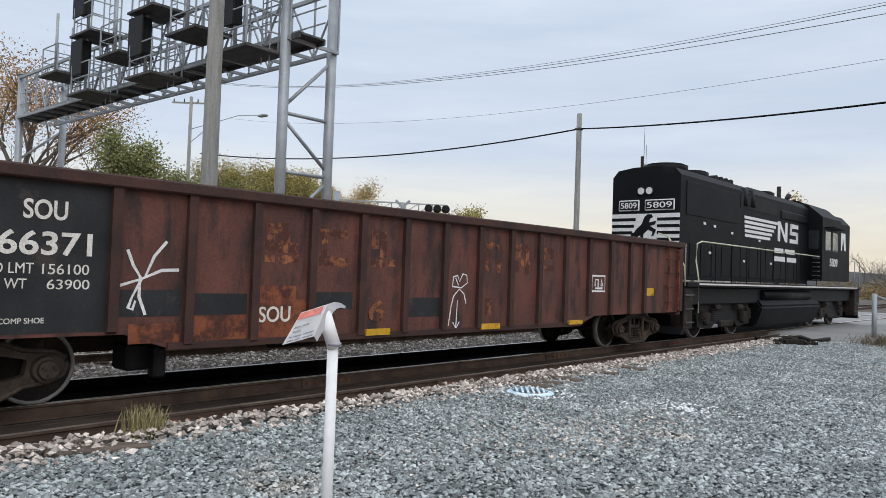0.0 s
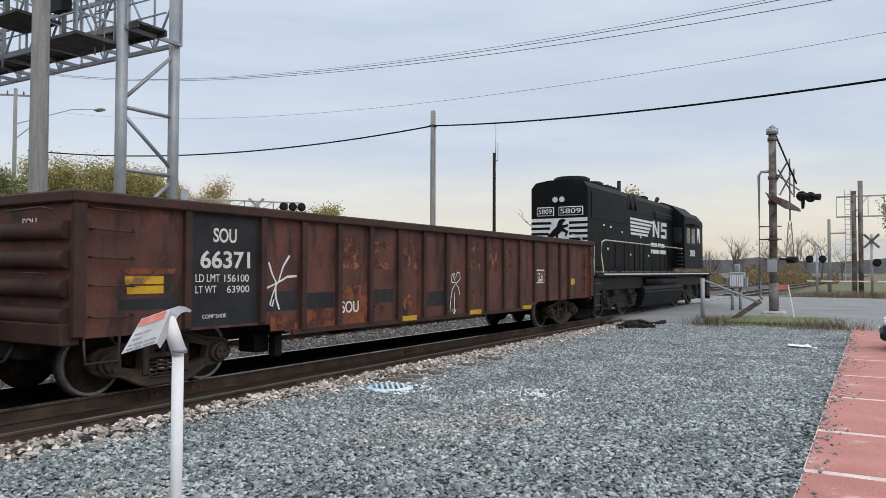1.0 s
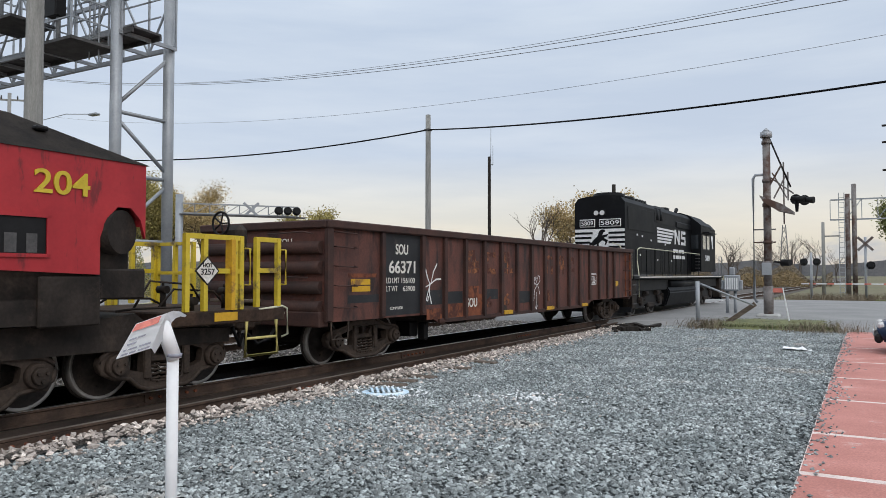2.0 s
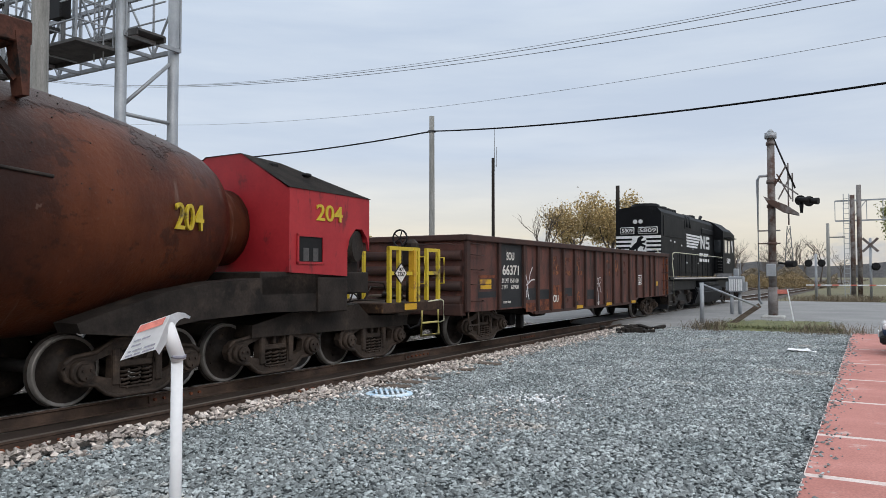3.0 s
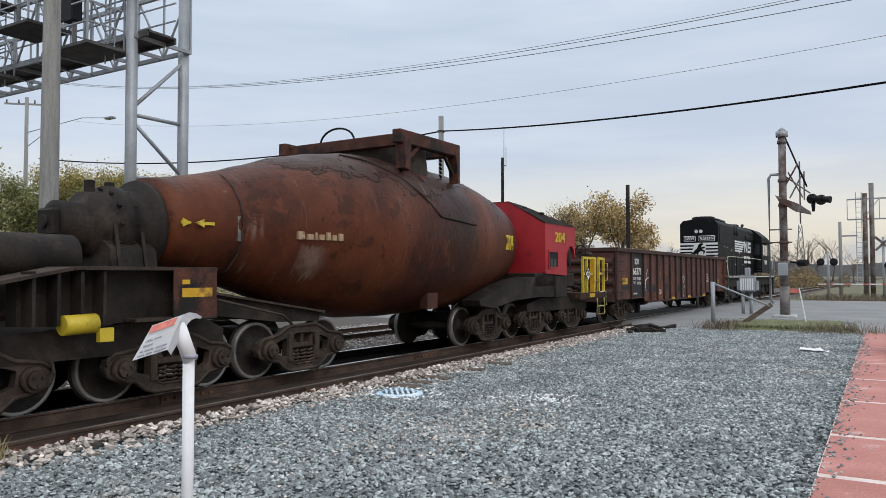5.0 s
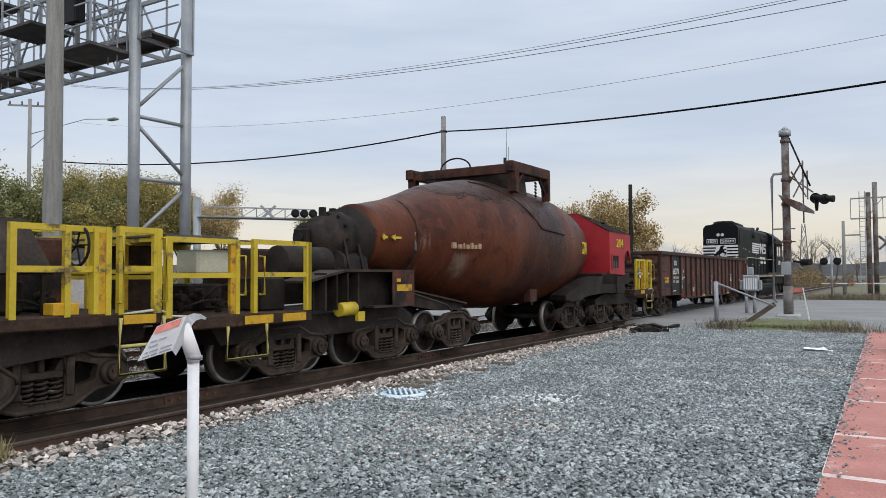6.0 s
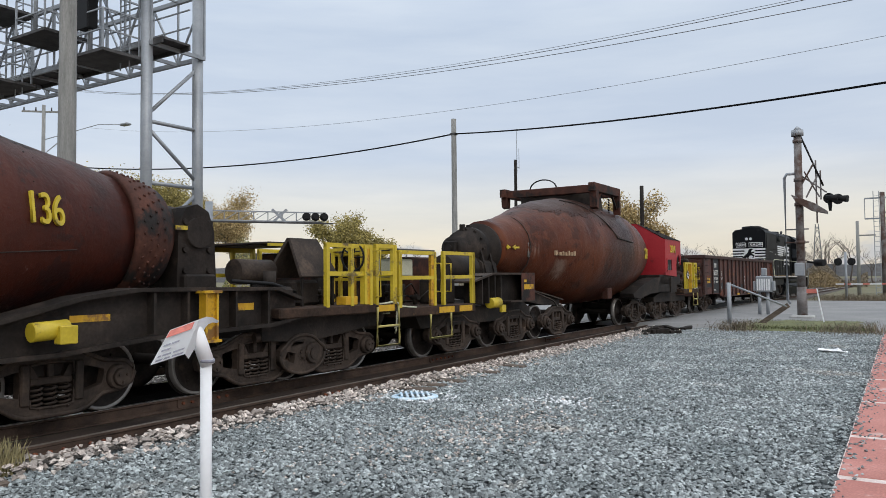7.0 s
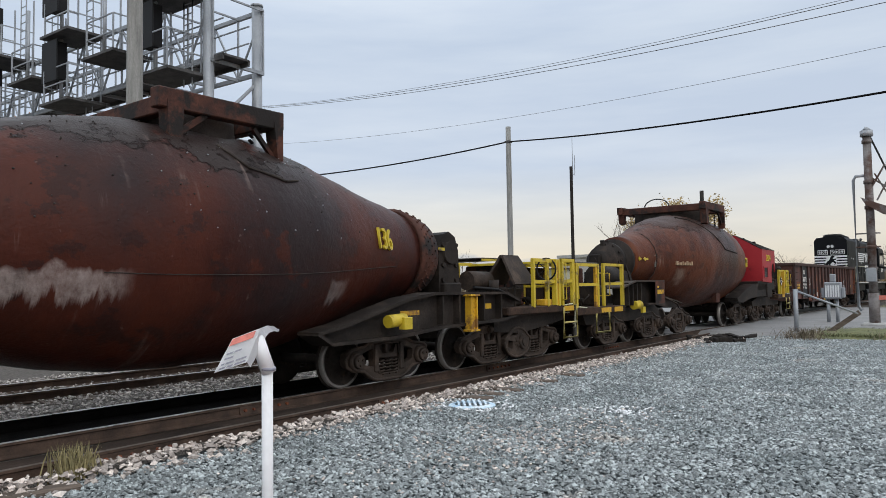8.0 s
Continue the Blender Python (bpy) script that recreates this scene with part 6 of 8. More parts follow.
# hood sides: doors, grilles, striping, roof gear
for k in range(14):
    y = 26.75 + 0.73 * k
    loc.add("hood_door", new_box(HW, HW + 0.018, y, y + 0.67, 1.72, 2.75 if k > 3 else 2.6, bevel=0.006), "loco", hd)
loc.add("radiator_panel", new_box(HW, HW + 0.02, 26.5, 30.2, 3.35, 4.25, bevel=0.006), "loco", hd)
for i in range(5):
    z = 3.0 + 0.14 * i
    loc.add("side_stripe", new_box(HW + 0.002, HW + 0.012, 30.75 - 0.02 * i, 33.0 + 0.18 * i, z, z + 0.09), "loco_white", hd, "white stripe")
for y0, y1, z0, z1 in ((33.75, 33.98, 3.02, 3.7), (34.5, 34.73, 3.02, 3.7), (35.0, 35.9, 3.55, 3.7), (35.0, 35.9, 3.3, 3.43), (35.0, 35.9, 3.02, 3.16), (35.0, 35.2, 3.3, 3.7), (35.7, 35.9, 3.02, 3.43)):
    loc.add("monogram_bar", new_box(HW + 0.002, HW + 0.012, y0, y1, z0, z1), "loco_white", hd, "white monogram stroke")
loc.add("monogram_bar", prism_x(bmesh.new(), [(33.75, 3.7), (33.98, 3.7), (34.73, 3.02), (34.5, 3.02)], HW + 0.002, HW + 0.011), "loco_white", hd, "white monogram stroke")
for y0, y1, z in ((33.4, 34.3, 2.62), (34.45, 35.5, 2.62), (33.4, 34.6, 2.34), (34.7, 35.7, 2.34)):
    loc.add("name_bar", new_box(HW + 0.019, HW + 0.024, y0, y1, z, z + 0.16), "loco_white", hd, "white lettering bar")
loc.text("cab_number", "5809", 38.6, 2.45, 0.30, "loco_white", 1.05, x=1.505, parent=cb, bold=0.012)
loc.add("cab_emblem", prism_x(bmesh.new(), [(40.3, 3.0), (40.5, 3.0), (40.7, 3.5), (40.9, 3.0), (41.1, 3.0), (41.0, 3.7), (40.4, 3.7)], 1.3, 1.308), "loco_white", sh, "white emblem shape")
for y, r in ((27.3, 0.62), (28.9, 0.55), (34.8, 0.5)):
    bm = tube(bmesh.new(), (0, y, HZ), (0, y, HZ + 0.20), r, seg=24)
    tube(bm, (0, y, HZ + 0.20), (0, y, HZ + 0.24), r * 0.85, seg=24)
    loc.add("roof_fan", bm, "loco", hd)
loc.add("exhaust_stack", tube(bmesh.new(), (0.0, 31.6, HZ), (0.0, 31.6, HZ + 0.22), 0.14, 0.15, 14), "loco", hd)
bm = bmesh.new()
for k in range(4):
    loc.add("roof_cylinder", tube(bmesh.new(), (-0.35, 30.1 + 0.4 * k, HZ + 0.12), (0.35, 30.1 + 0.4 * k, HZ + 0.12), 0.15, seg=10), "loco", hd)
loc.add("roof_hatch", box(bm, -0.5, 0.5, 32.4, 34.0, HZ - 0.02, HZ + 0.14, bevel=0.04), "loco", hd)
for y in (30.75, 31.35):
    loc.add("intake_bulge", tube(bmesh.new(), (0.72, y, 3.95), (0.72, y, 4.48), 0.36, 0.30, 18), "loco", hd)
# flat black panel on the hood side paints the shade of an intake recess
loc.add("intake_shade_panel", new_box(HW, HW + 0.012, 30.35, 33.6, 3.86, 4.30), "black", hd)
for k in range(6):
    loc.add("cab_step", new_box(1.30, 1.47, 36.62, 36.95, 1.75 + 0.16 * k, 1.78 + 0.16 * k), "galv_dark", cb)
for y, z in ((27.6, 3.15), (28.3, 3.12), (29.6, 3.0), (31.9, 2.9), (33.0, 2.2), (28.0, 2.35), (30.6, 2.2)):
    loc.add("data_plate", new_box(HW + 0.018, HW + 0.024, y, y + 0.16, z, z + 0.07), "loco_white", hd, "small white data plate")
loc.add("air_filter_bulge", box(bmesh.new(), -1.05, 1.05, 33.9, 36.9, 3.72, 4.18, bevel=0.12), "loco", hd)
loc.add("horn", tube(bmesh.new(), (0.35, 36.5, HZ + 0.05), (0.35, 36.9, HZ + 0.3), 0.06, 0.1, 10), "loco", hd)
# handrails, steps, pilots
for s in (1, -1):
    hr = loc.add("handrail", pipe(bmesh.new(), [(1.46 * s, 26.35, 0.75), (1.46 * s, 26.35, 1.6), (1.46 * s, 26.15, 2.1), (1.46 * s, 26.2, 2.55), (1.46 * s, 26.5, 2.62), (1.46 * s, 36.9, 2.62)], 0.02), "tank_white", label="dark handrail")
    for k in range(9):
        loc.add("stanchion", tube(bmesh.new(), (1.46 * s, 27.4 + 1.15 * k, 1.55), (1.46 * s, 27.4 + 1.15 * k, 2.62), 0.013, seg=6), "loco", hr)
    loc.add("stair_rail", pipe(bmesh.new(), [(0.72 * s, 25.5, 2.78), (0.98 * s, 25.5, 2.70), (1.42 * s, 25.55, 1.95), (1.42 * s, 25.6, 1.45)], 0.022), "tank_white")
    loc.add("front_rail", pipe(bmesh.new(), [(1.45 * s, 41.9, 1.55), (1.45 * s, 41.95, 2.6), (1.45 * s, 42.7, 2.6), (1.45 * s, 42.7, 0.8)], 0.022), "galv")
    for y in (25.85, 42.4):
        st = loc.add("stairs", new_box(*sorted((1.05 * s, 1.42 * s)), y - 0.25, y + 0.25, 0.35, 1.42, bevel=0.02), "dark_steel")
        for z in (0.5, 0.85, 1.2):
            loc.add("tread", new_box(*sorted((1.1 * s, 1.46 * s)), y - 0.24, y + 0.24, z, z + 0.035), "galv_dark", st)
for y, d in ((25.6, -1), (42.8, 1)):
    loc.add("pilot", prism_x(bmesh.new(), [(y, 1.42), (y, 0.4), (y + d * 0.18, 0.22), (y - d * 0.08, 0.22), (y - d * 0.08, 1.42)], -1.4, 1.4), "loco")
    coupler(loc, y, y + d * 0.5)
loc.add("end_rail", pipe(bmesh.new(), [(-1.4, 25.65, 1.5), (-1.4, 25.65, 2.5), (1.4, 25.65, 2.5), (1.4, 25.65, 1.5)], 0.02), "tank_white")
bm = prism_y(bmesh.new(), [(-1.42, 0.85), (-1.2, 0.22), (1.2, 0.22), (1.42, 0.85), (1.25, 1.10), (-1.25, 1.10)], 31.2, 37.3)
bmesh.ops.bevel(bm, geom=bm.edges[:], offset=0.06, segments=2, affect="EDGES")
loc.add("fuel_tank", bm, "loco")
for s in (1, -1):
    loc.add("air_reservoir", tube(bmesh.new(), (1.22 * s, 31.5, 1.2), (1.22 * s, 36.3, 1.2), 0.17, seg=16), "loco")
for yt in (29.0, 39.6):
    for s in (1, -1):
        bm = prism_x(bmesh.new(), [(yt - 1.98, 0.66), (yt - 1.8, 1.0), (yt + 1.8, 1.0), (yt + 1.98, 0.66), (yt + 1.9, 0.34), (yt + 1.0, 0.26), (yt + 0.7, 0.42), (yt - 0.7, 0.42), (yt - 1.0, 0.26), (yt - 1.9, 0.34)], *sorted((0.98 * s, 1.12 * s)))
        sf = loc.add("truck_frame", bm, "black")
        for d in (-1.37, 1.37):
            loc.add("journal_box", new_box(*sorted((1.1 * s, 1.22 * s)), yt + d - 0.16, yt + d + 0.16, 0.38, 0.72, bevel=0.03), "dark_steel", sf)
            for q in (-0.32, 0.32):
                bm = bmesh.new()
                for i in range(6):
                    tube(bm, (1.16 * s, yt + d + q, 0.5 + 0.055 * i), (1.16 * s, yt + d + q, 0.53 + 0.055 * i), 0.09, seg=10)
                loc.add("coil_spring", bm, "dark_steel", sf)
            loc.add("brake_cylinder", tube(bmesh.new(), (1.18 * s, yt + d * 0.45, 0.85), (1.18 * s, yt + d * 0.75, 0.85), 0.1, seg=10), "dark_steel", sf)
        loc.add("swing_hanger", new_box(*sorted((1.1 * s, 1.2 * s)), yt - 0.5, yt + 0.5, 0.28, 0.48, bevel=0.04), "dark_steel", sf)
    for d in (-1.37, 1.37):
        wheel_set(loc, yt + d, 0.508)


# ---- hot-metal ladle wagons ----
def railing(car, ys, zb, zt, x, mat="yellow", mid=True, w=0.07):
    top = car.add("safety_railing", beam(bmesh.new(), (x, ys[0] - w / 2, zt - w / 2), (x, ys[-1] + w / 2, zt - w / 2), w * 0.8, w), mat, label="worn yellow safety railing")
    for y in ys:
        car.add("railing_post", beam(bmesh.new(), (x, y, zb), (x, y, zt - w * 0.2), w, w), mat, top)
    if mid:
        z = zb + (zt - zb) * 0.52
        car.add("middle_rail", beam(bmesh.new(), (x, ys[0], z), (x, ys[-1], z), w * 0.7, w), mat, top)
    return top


def end_railing(car, y, x0, x1, zb, zt, mat="yellow", w=0.07):
    top = car.add("safety_railing", beam(bmesh.new(), (x0, y, zt - w / 2), (x1, y, zt - w / 2), w, w * 0.8), mat)
    for x in (x0, (x0 + x1) / 2, x1):
        car.add("railing_post", beam(bmesh.new(), (x, y, zb), (x, y, zt - w * 0.2), w * 0.9, w * 0.9), mat, top)
    z = zb + (zt - zb) * 0.5
    car.add("middle_rail", beam(bmesh.new(), (x0, y, z), (x1, y, z), w * 0.8, w * 0.8), mat, top)


def handle(car, y, z0, z1, x, mat="yellow"):
    car.add("grab_handle", pipe(bmesh.new(), [(x, y, z1), (x + 0.1, y, z1), (x + 0.1, y, z0), (x, y, z0)], 0.017), mat)


def steps(car, y0, y1, zt, zb, x, mid=True):
    pts = [(x, y0, zt), (x, y0 - 0.03, zb), (x, y1 + 0.03, zb), (x, y1, zt)]
    st = car.add("boarding_step", pipe(bmesh.new(), pts, 0.026), "step_yellow", label="thin pale yellow boarding step")
    if mid:
        car.add("rung", pipe(bmesh.new(), [(x, y0, (zt + zb) / 2), (x, y1, (zt + zb) / 2)], 0.022), "step_yellow", st)


def brake_wheel(car, x, y, z, r):
    bm = bmesh.new()
    k = 20
    for i in range(k):
        a, b = 2 * math.pi * i / k, 2 * math.pi * (i + 1) / k
        tube(bm, (x + r * math.cos(a), y, z + r * math.sin(a)), (x + r * math.cos(b), y, z + r * math.sin(b)), 0.018, seg=6)
    for i in range(5):
        a = 2 * math.pi * i / 5
        tube(bm, (x, y, z), (x + r * math.cos(a), y, z + r * math.sin(a)), 0.012, seg=6)
    car.add("brake_wheel", bm, "black")


def vessel(car, profile, mat, cz, seed, seg=72):
    """The turned ladle with a slightly dented, crusted skin."""
    dense = []
    for (ya, ra), (yb, rb) in zip(profile, profile[1:]):
        k = max(1, int(abs(yb - ya) / 0.14))
        for i in range(k):
            dense.append((ya + (yb - ya) * i / k, ra + (rb - ra) * i / k))
    dense.append(profile[-1])
    bm = lathe(bmesh.new(), dense, 0, cz, seg)
    off = Vector((seed, 0, 0))
    for v in bm.verts:
        d = Vector((v.co.x, 0, v.co.z - cz))
        if d.length > 0.05:
            up = max(0, d.normalized().z - 0.15)
            v.co += d.normalized() * (0.014 * noise.noise(v.co * 1.3 + off) + 0.035 * up * max(0, noise.noise(v.co * 2.6 + off)) + 0.006 * noise.noise(v.co * 7))
    bmesh.ops.recalc_face_normals(bm, faces=bm.faces[:])
    return car.add("ladle_vessel", bm, mat, smooth=True, label="scorched rusty steel vessel")


def radius(profile, y):
    for (ya, ra), (yb, rb) in zip(profile, profile[1:]):
        if ya <= y <= yb:
            return ra + (rb - ra) * (y - ya) / (yb - ya)
    return 0


def skin(profile, cz, y, deg, out=0.0):
    """A point on the vessel's near side; deg counts up from level."""
    r = radius(profile, y) + out
    return (r * math.cos(radians(deg)), y, cz + r * math.sin(radians(deg)))


def seam(car, ves, profile, cz, pts, r=0.018, mat="roof_dirt"):
    bm = bmesh.new()
    for (ya, da), (yb, db) in zip(pts, pts[1:]):
        k = 8
        q = [skin(profile, cz, ya + (yb - ya) * i / k, da + (db - da) * i / k, 0.012) for i in range(k + 1)]
        pipe(bm, q, r, 5)
    return car.add("weld_seam", bm, mat, ves)


def mouth(car, ves, y0, y1, x0, x1, zt, cz, rtop):
    """The filling mouth: a collar on the vessel's top inside a heavy beam frame with hanging brackets."""
    ym = (y0 + y1) / 2
    xm, rx, ry = (x0 + x1) / 2, (x1 - x0) / 2 - 0.14, (y1 - y0) / 2 + 0.02
    bm = bmesh.new()
    k = 32
    rings = []
    for z, r in ((cz + rtop * 0.50, 1.06), (cz + rtop * 0.90, 1.0), (zt - 0.22, 0.97), (zt - 0.04, 0.96), (zt - 0.04, 0.8), (zt - 0.4, 0.75)):
        rings.append([bm.verts.new((xm + r * rx * math.cos(6.2832 * i / k), ym + r * ry * math.sin(6.2832 * i / k), z)) for i in range(k)])
    for a, b in zip(rings, rings[1:]):
        for i in range(k):
            bm.faces.new((a[i], a[(i + 1) % k], b[(i + 1) % k], b[i]))
    bm.faces.new(rings[-1])
    car.add("mouth_collar", bm, "roof_dirt", ves, "dark rusted filling collar", True)
    h = 0.24
    for name, b in (("mouth_beam", (x0, x1, y0 - 0.1, y0 + 0.1, zt - h, zt)), ("mouth_beam", (x0, x1, y1 - 0.1, y1 + 0.1, zt - h, zt)), ("mouth_beam", (x1 - 0.1, x1 + 0.1, y0 - 0.25, y1 + 0.25, zt - h * 0.9, zt + 0.05)), ("mouth_beam", (x0 - 0.1, x0 + 0.1, y0 - 0.25, y1 + 0.25, zt - h * 0.9, zt + 0.05))):
        car.add(name, new_box(*b, bevel=0.015), "rust_frame", ves, "flaking rusty frame beam")
    for x, y, d in ((x1, y0, 0.62), (x1, y1 + 0.1, 0.80), (x0, y0, 0.45), (x0, y1 + 0.1, 0.6)):
        bm = prism_x(bmesh.new(), [(y - 0.13, zt - 0.1), (y + 0.12, zt - 0.1), (y + 0.08, zt - d - 0.12), (y - 0.09, zt - d - 0.08)] if y == y0 else [(y - 0.05, zt - 0.1), (y + 0.12, zt - 0.1), (y + 0.12, zt - d), (y + 0.04, zt - d)], x - 0.11, x + 0.11)
        car.add("frame_bracket", bm, "rust_frame", ves)
    car.add("frame_strut", beam(bmesh.new(), (x1, y0 + 0.1, zt - 0.5), (x1, y0 + 0.5, zt - 0.2), 0.08, 0.08), "rust_frame", ves)
    car.add("frame_strut", beam(bmesh.new(), (x1, y1 - 0.25, zt - 0.25), (x1, y1 + 0.1, zt - 0.62), 0.06, 0.06), "rust_frame", ves)
    bm = bmesh.new()
    for i in range(8):
        z = zt - 0.3 - 0.085 * i
        beam(bm, (x1 - 0.15, y1 - 0.2, z), (x1 - 0.15, y1 - 0.14, z - 0.05), 0.05, 0.025)
    car.add("chain", bm, "black", ves)


# first ladle wagon, with a red machinery house
lad = Car("ladle_wagon", -14.65, 6.45, "rusty brown torpedo ladle wagon with a red machinery house", "ladle wagon", ahead=-0.05)
PA = [(-9.15, 0.66), (-8.75, 0.71), (-8.05, 0.85), (-7.4, 1.04), (-6.6, 1.29), (-5.8, 1.47), (-4.9, 1.60), (-4.0, 1.63), (-3.0, 1.62), (-2.2, 1.60), (-1.4, 1.56), (-0.6, 1.45), (0.3, 1.27), (0.86, 1.12), (1.04, 1.03), (1.10, 0.92), (1.12, 0.66), (1.86, 0.62)]
CZ = 2.40
ves = ves_a = vessel(lad, PA, "vessel_a", CZ, 3.0)
mouth(lad, ves, -4.08, -2.30, -1.95, 1.10, 4.43, CZ, 1.62)
seam(lad, ves, PA, CZ, [(-5.3, 72), (-4.4, 45), (-3.45, 14), (-2.0, 11)], 0.022)
seam(lad, ves, PA, CZ, [(-8.02, -70), (-8.02, 80)], 0.016)
lad.add("patch_plate", prism_x(bmesh.new(), [(-3.35, 0.93), (-2.97, 0.93), (-2.97, 1.25), (-3.35, 1.25)], 1.0, 1.185), "rust_frame", ves, "square patch plate")
lad.add("hoop_handle", pipe(bmesh.new(), [(-0.62 - 0.46 * math.cos(math.pi * k / 12), -4.06, 4.41 + 0.30 * math.sin(math.pi * k / 12)) for k in range(13)], 0.022), "black", ves)


def vessel_text(car, ves, name, body, prof, cz, y, deg, h, w, mat, label, out=0.02):
    p = skin(prof, cz, y, deg, out)
    slope = math.atan2(radius(prof, y + 0.2) - radius(prof, y - 0.2), 0.4)
    n = Vector((math.cos(slope) * math.cos(radians(deg)), -math.sin(slope), math.cos(slope) * math.sin(radians(deg)))).normalized()
    t = Vector((math.sin(slope) * math.cos(radians(deg)), math.cos(slope), math.sin(slope) * math.sin(radians(deg)))).normalized()
    u = n.cross(t)
    m = Matrix((t, u, n)).transposed().to_4x4()
    m.translation = Vector((p[0], p[1] - car.yc, p[2]))
    return lettering(name, body, m, h, mat, ves, w, 0.02, label, 0.003)


vessel_text(lad, ves, "vessel_number", "204", PA, CZ, 0.05, 0, 0.36, 0.56, "yellow", "welded yellow number")
bm = bmesh.new()
for k, (y0, y1, h) in enumerate(((-7.40, -7.25, 0.13), (-7.22, -7.10, 0.09), (-7.08, -7.04, 0.12), (-7.01, -6.90, 0.09), (-6.87, -6.79, 0.13), (-6.76, -6.66, 0.09), (-6.63, -6.53, 0.12))):
    y0, y1, z = y0 + 0.28, y1 + 0.28, 2.20
    r0 = math.sqrt(max(0, radius(PA, (y0 + y1) / 2) ** 2 - (z + h / 2 - CZ) ** 2))
    box(bm, r0 - 0.02, r0 + 0.03, y0, y1, z, z + h)
lad.add("name_bar", bm, "ghost_name", ves, "tan welded name, reduced to bars")
bm = bmesh.new()
for y0, y1 in ((-9.04, -8.90), (-8.80, -8.50)):
    r0 = radius(PA, (y0 + y1) / 2)
    beam(bm, (r0 * 0.995 + 0.03, y0, 2.38), (r0 * 0.995 + 0.05, y1, 2.38), 0.045, 0.025, up=(1, 0, 0))
    tip = y1 if y0 < -9 else y0
    d = -0.12 if y0 < -9 else 0.12
    prism_x(bm, [(tip + d * 0.3 * -1, 2.38), (tip + d, 2.44), (tip + d, 2.32)], r0 + 0.02, r0 + 0.045)
lad.add("alignment_arrow", bm, "yellow", ves, "yellow alignment arrows")
lad.add("index_plate", prism_x(bmesh.new(), [(-8.1, 2.14), (-8.03, 2.14), (-8.03, 2.52), (-8.1, 2.52)], 0.74, 0.84), "wheel_rim", ves)

# red machinery house at the forward end
hx = 1.48
hs = lad.add("machine_house", prism_x(bmesh.new(), [(1.84, 1.66), (3.27, 1.60), (3.27, 2.05), (3.36, 2.28), (3.5, 2.42), (3.68, 2.42), (3.82, 2.28), (3.89, 2.05), (3.89, 2.97), (1.84, 2.99)], hx - 0.05, hx), "red", label="red painted machinery house")
lad.add("house_wall", prism_x(bmesh.new(), [(1.84, 1.66), (3.27, 1.60), (3.27, 2.05), (3.36, 2.28), (3.5, 2.42), (3.68, 2.42), (3.82, 2.28), (3.89, 2.05), (3.89, 2.97), (1.84, 2.99)], -hx, -hx + 0.05), "red", hs)
bm = prism_y(bmesh.new(), [(-hx + 0.05, 1.66), (hx - 0.05, 1.66), (hx - 0.05, 2.99), (0.42, 3.60), (-0.42, 3.60), (-hx + 0.05, 2.99)], 1.84, 1.89)
lad.add("house_end", bm, "red", hs)
bm = prism_y(bmesh.new(), [(-hx + 0.05, 2.2), (hx - 0.05, 2.2), (hx - 0.05, 2.97), (-hx + 0.05, 2.97)], 3.84, 3.89)
lad.add("house_end", bm, "red", hs)
bm = bmesh.new()
rv = [bm.verts.new(p) for p in ((hx + 0.02, 1.82, 2.99), (hx + 0.02, 3.93, 2.97), (-hx - 0.02, 3.93, 2.97), (-hx - 0.02, 1.82, 2.99), (0.42, 1.82, 3.61), (0.42, 2.75, 3.56), (-0.42, 2.75, 3.56), (-0.42, 1.82, 3.61))]
for q in ((0, 1, 5, 4), (1, 2, 6, 5), (2, 3, 7, 6), (4, 5, 6, 7)):
    bm.faces.new([rv[i] for i in q])
bmesh.ops.solidify(bm, geom=bm.faces[:], thickness=0.03)
lad.add("house_roof", bm, "roof_dirt", hs, "sooty hipped roof")
for x, y in ((0.62, 2.35), (0.92, 2.85)):
    lad.add("roof_lug", new_box(x - 0.06, x + 0.06, y - 0.08, y + 0.08, 3.30, 3.50 if x < 0.7 else 3.36, bevel=0.02), "black", hs)
# no hole is cut: a black panel gives the shade inside the window
lad.add("window_shade_panel", new_box(hx - 0.06, hx + 0.004, 2.03, 2.62, 1.82, 2.24), "black", hs, "black panel for the shade in an open window")
for y, w in ((2.22, 0.13), (2.45, 0.12)):
    lad.add("inner_panel", new_box(hx + 0.004, hx + 0.008, y - w / 2, y + w / 2, 1.84, 2.05), "galv_dark", hs)
bm = bmesh.new()
for y0, y1, z0, z1 in ((2.0, 2.65, 1.79, 1.83), (2.0, 2.65, 2.23, 2.27), (2.0, 2.04, 1.79, 2.27), (2.61, 2.65, 1.79, 2.27)):
    box(bm, hx, hx + 0.025, y0, y1, z0, z1)
lad.add("window_frame", bm, "red", hs)
lad.text("house_number", "204", 2.79, 2.64, 0.27, "yellow", 0.66, x=hx + 0.008, parent=hs, bold=0.012, depth=0.012)
bm = bmesh.new()
tube(bm, (0.75, 3.35, 2.12), (hx - 0.02, 3.58, 2.12), 0.27, seg=20)
box(bm, 0.8, 1.3, 3.35, 3.8, 1.5, 2.1, bevel=0.03)
lad.add("gear_case", bm, "dark_steel", hs)
# frames under the vessel's ends
bm = prism_x(bmesh.new(), [(-1.6, 1.05), (-0.4, 1.38), (0.5, 1.52), (1.8, 1.60), (3.3, 1.60), (3.3, 1.02), (1.5, 1.05), (0.2, 1.0), (-0.9, 0.86), (-1.55, 0.93)], 0.95, 1.42)
sp = lad.add("span_beam", bm, "dark_steel", label="soot-black bridge beam over the trucks")
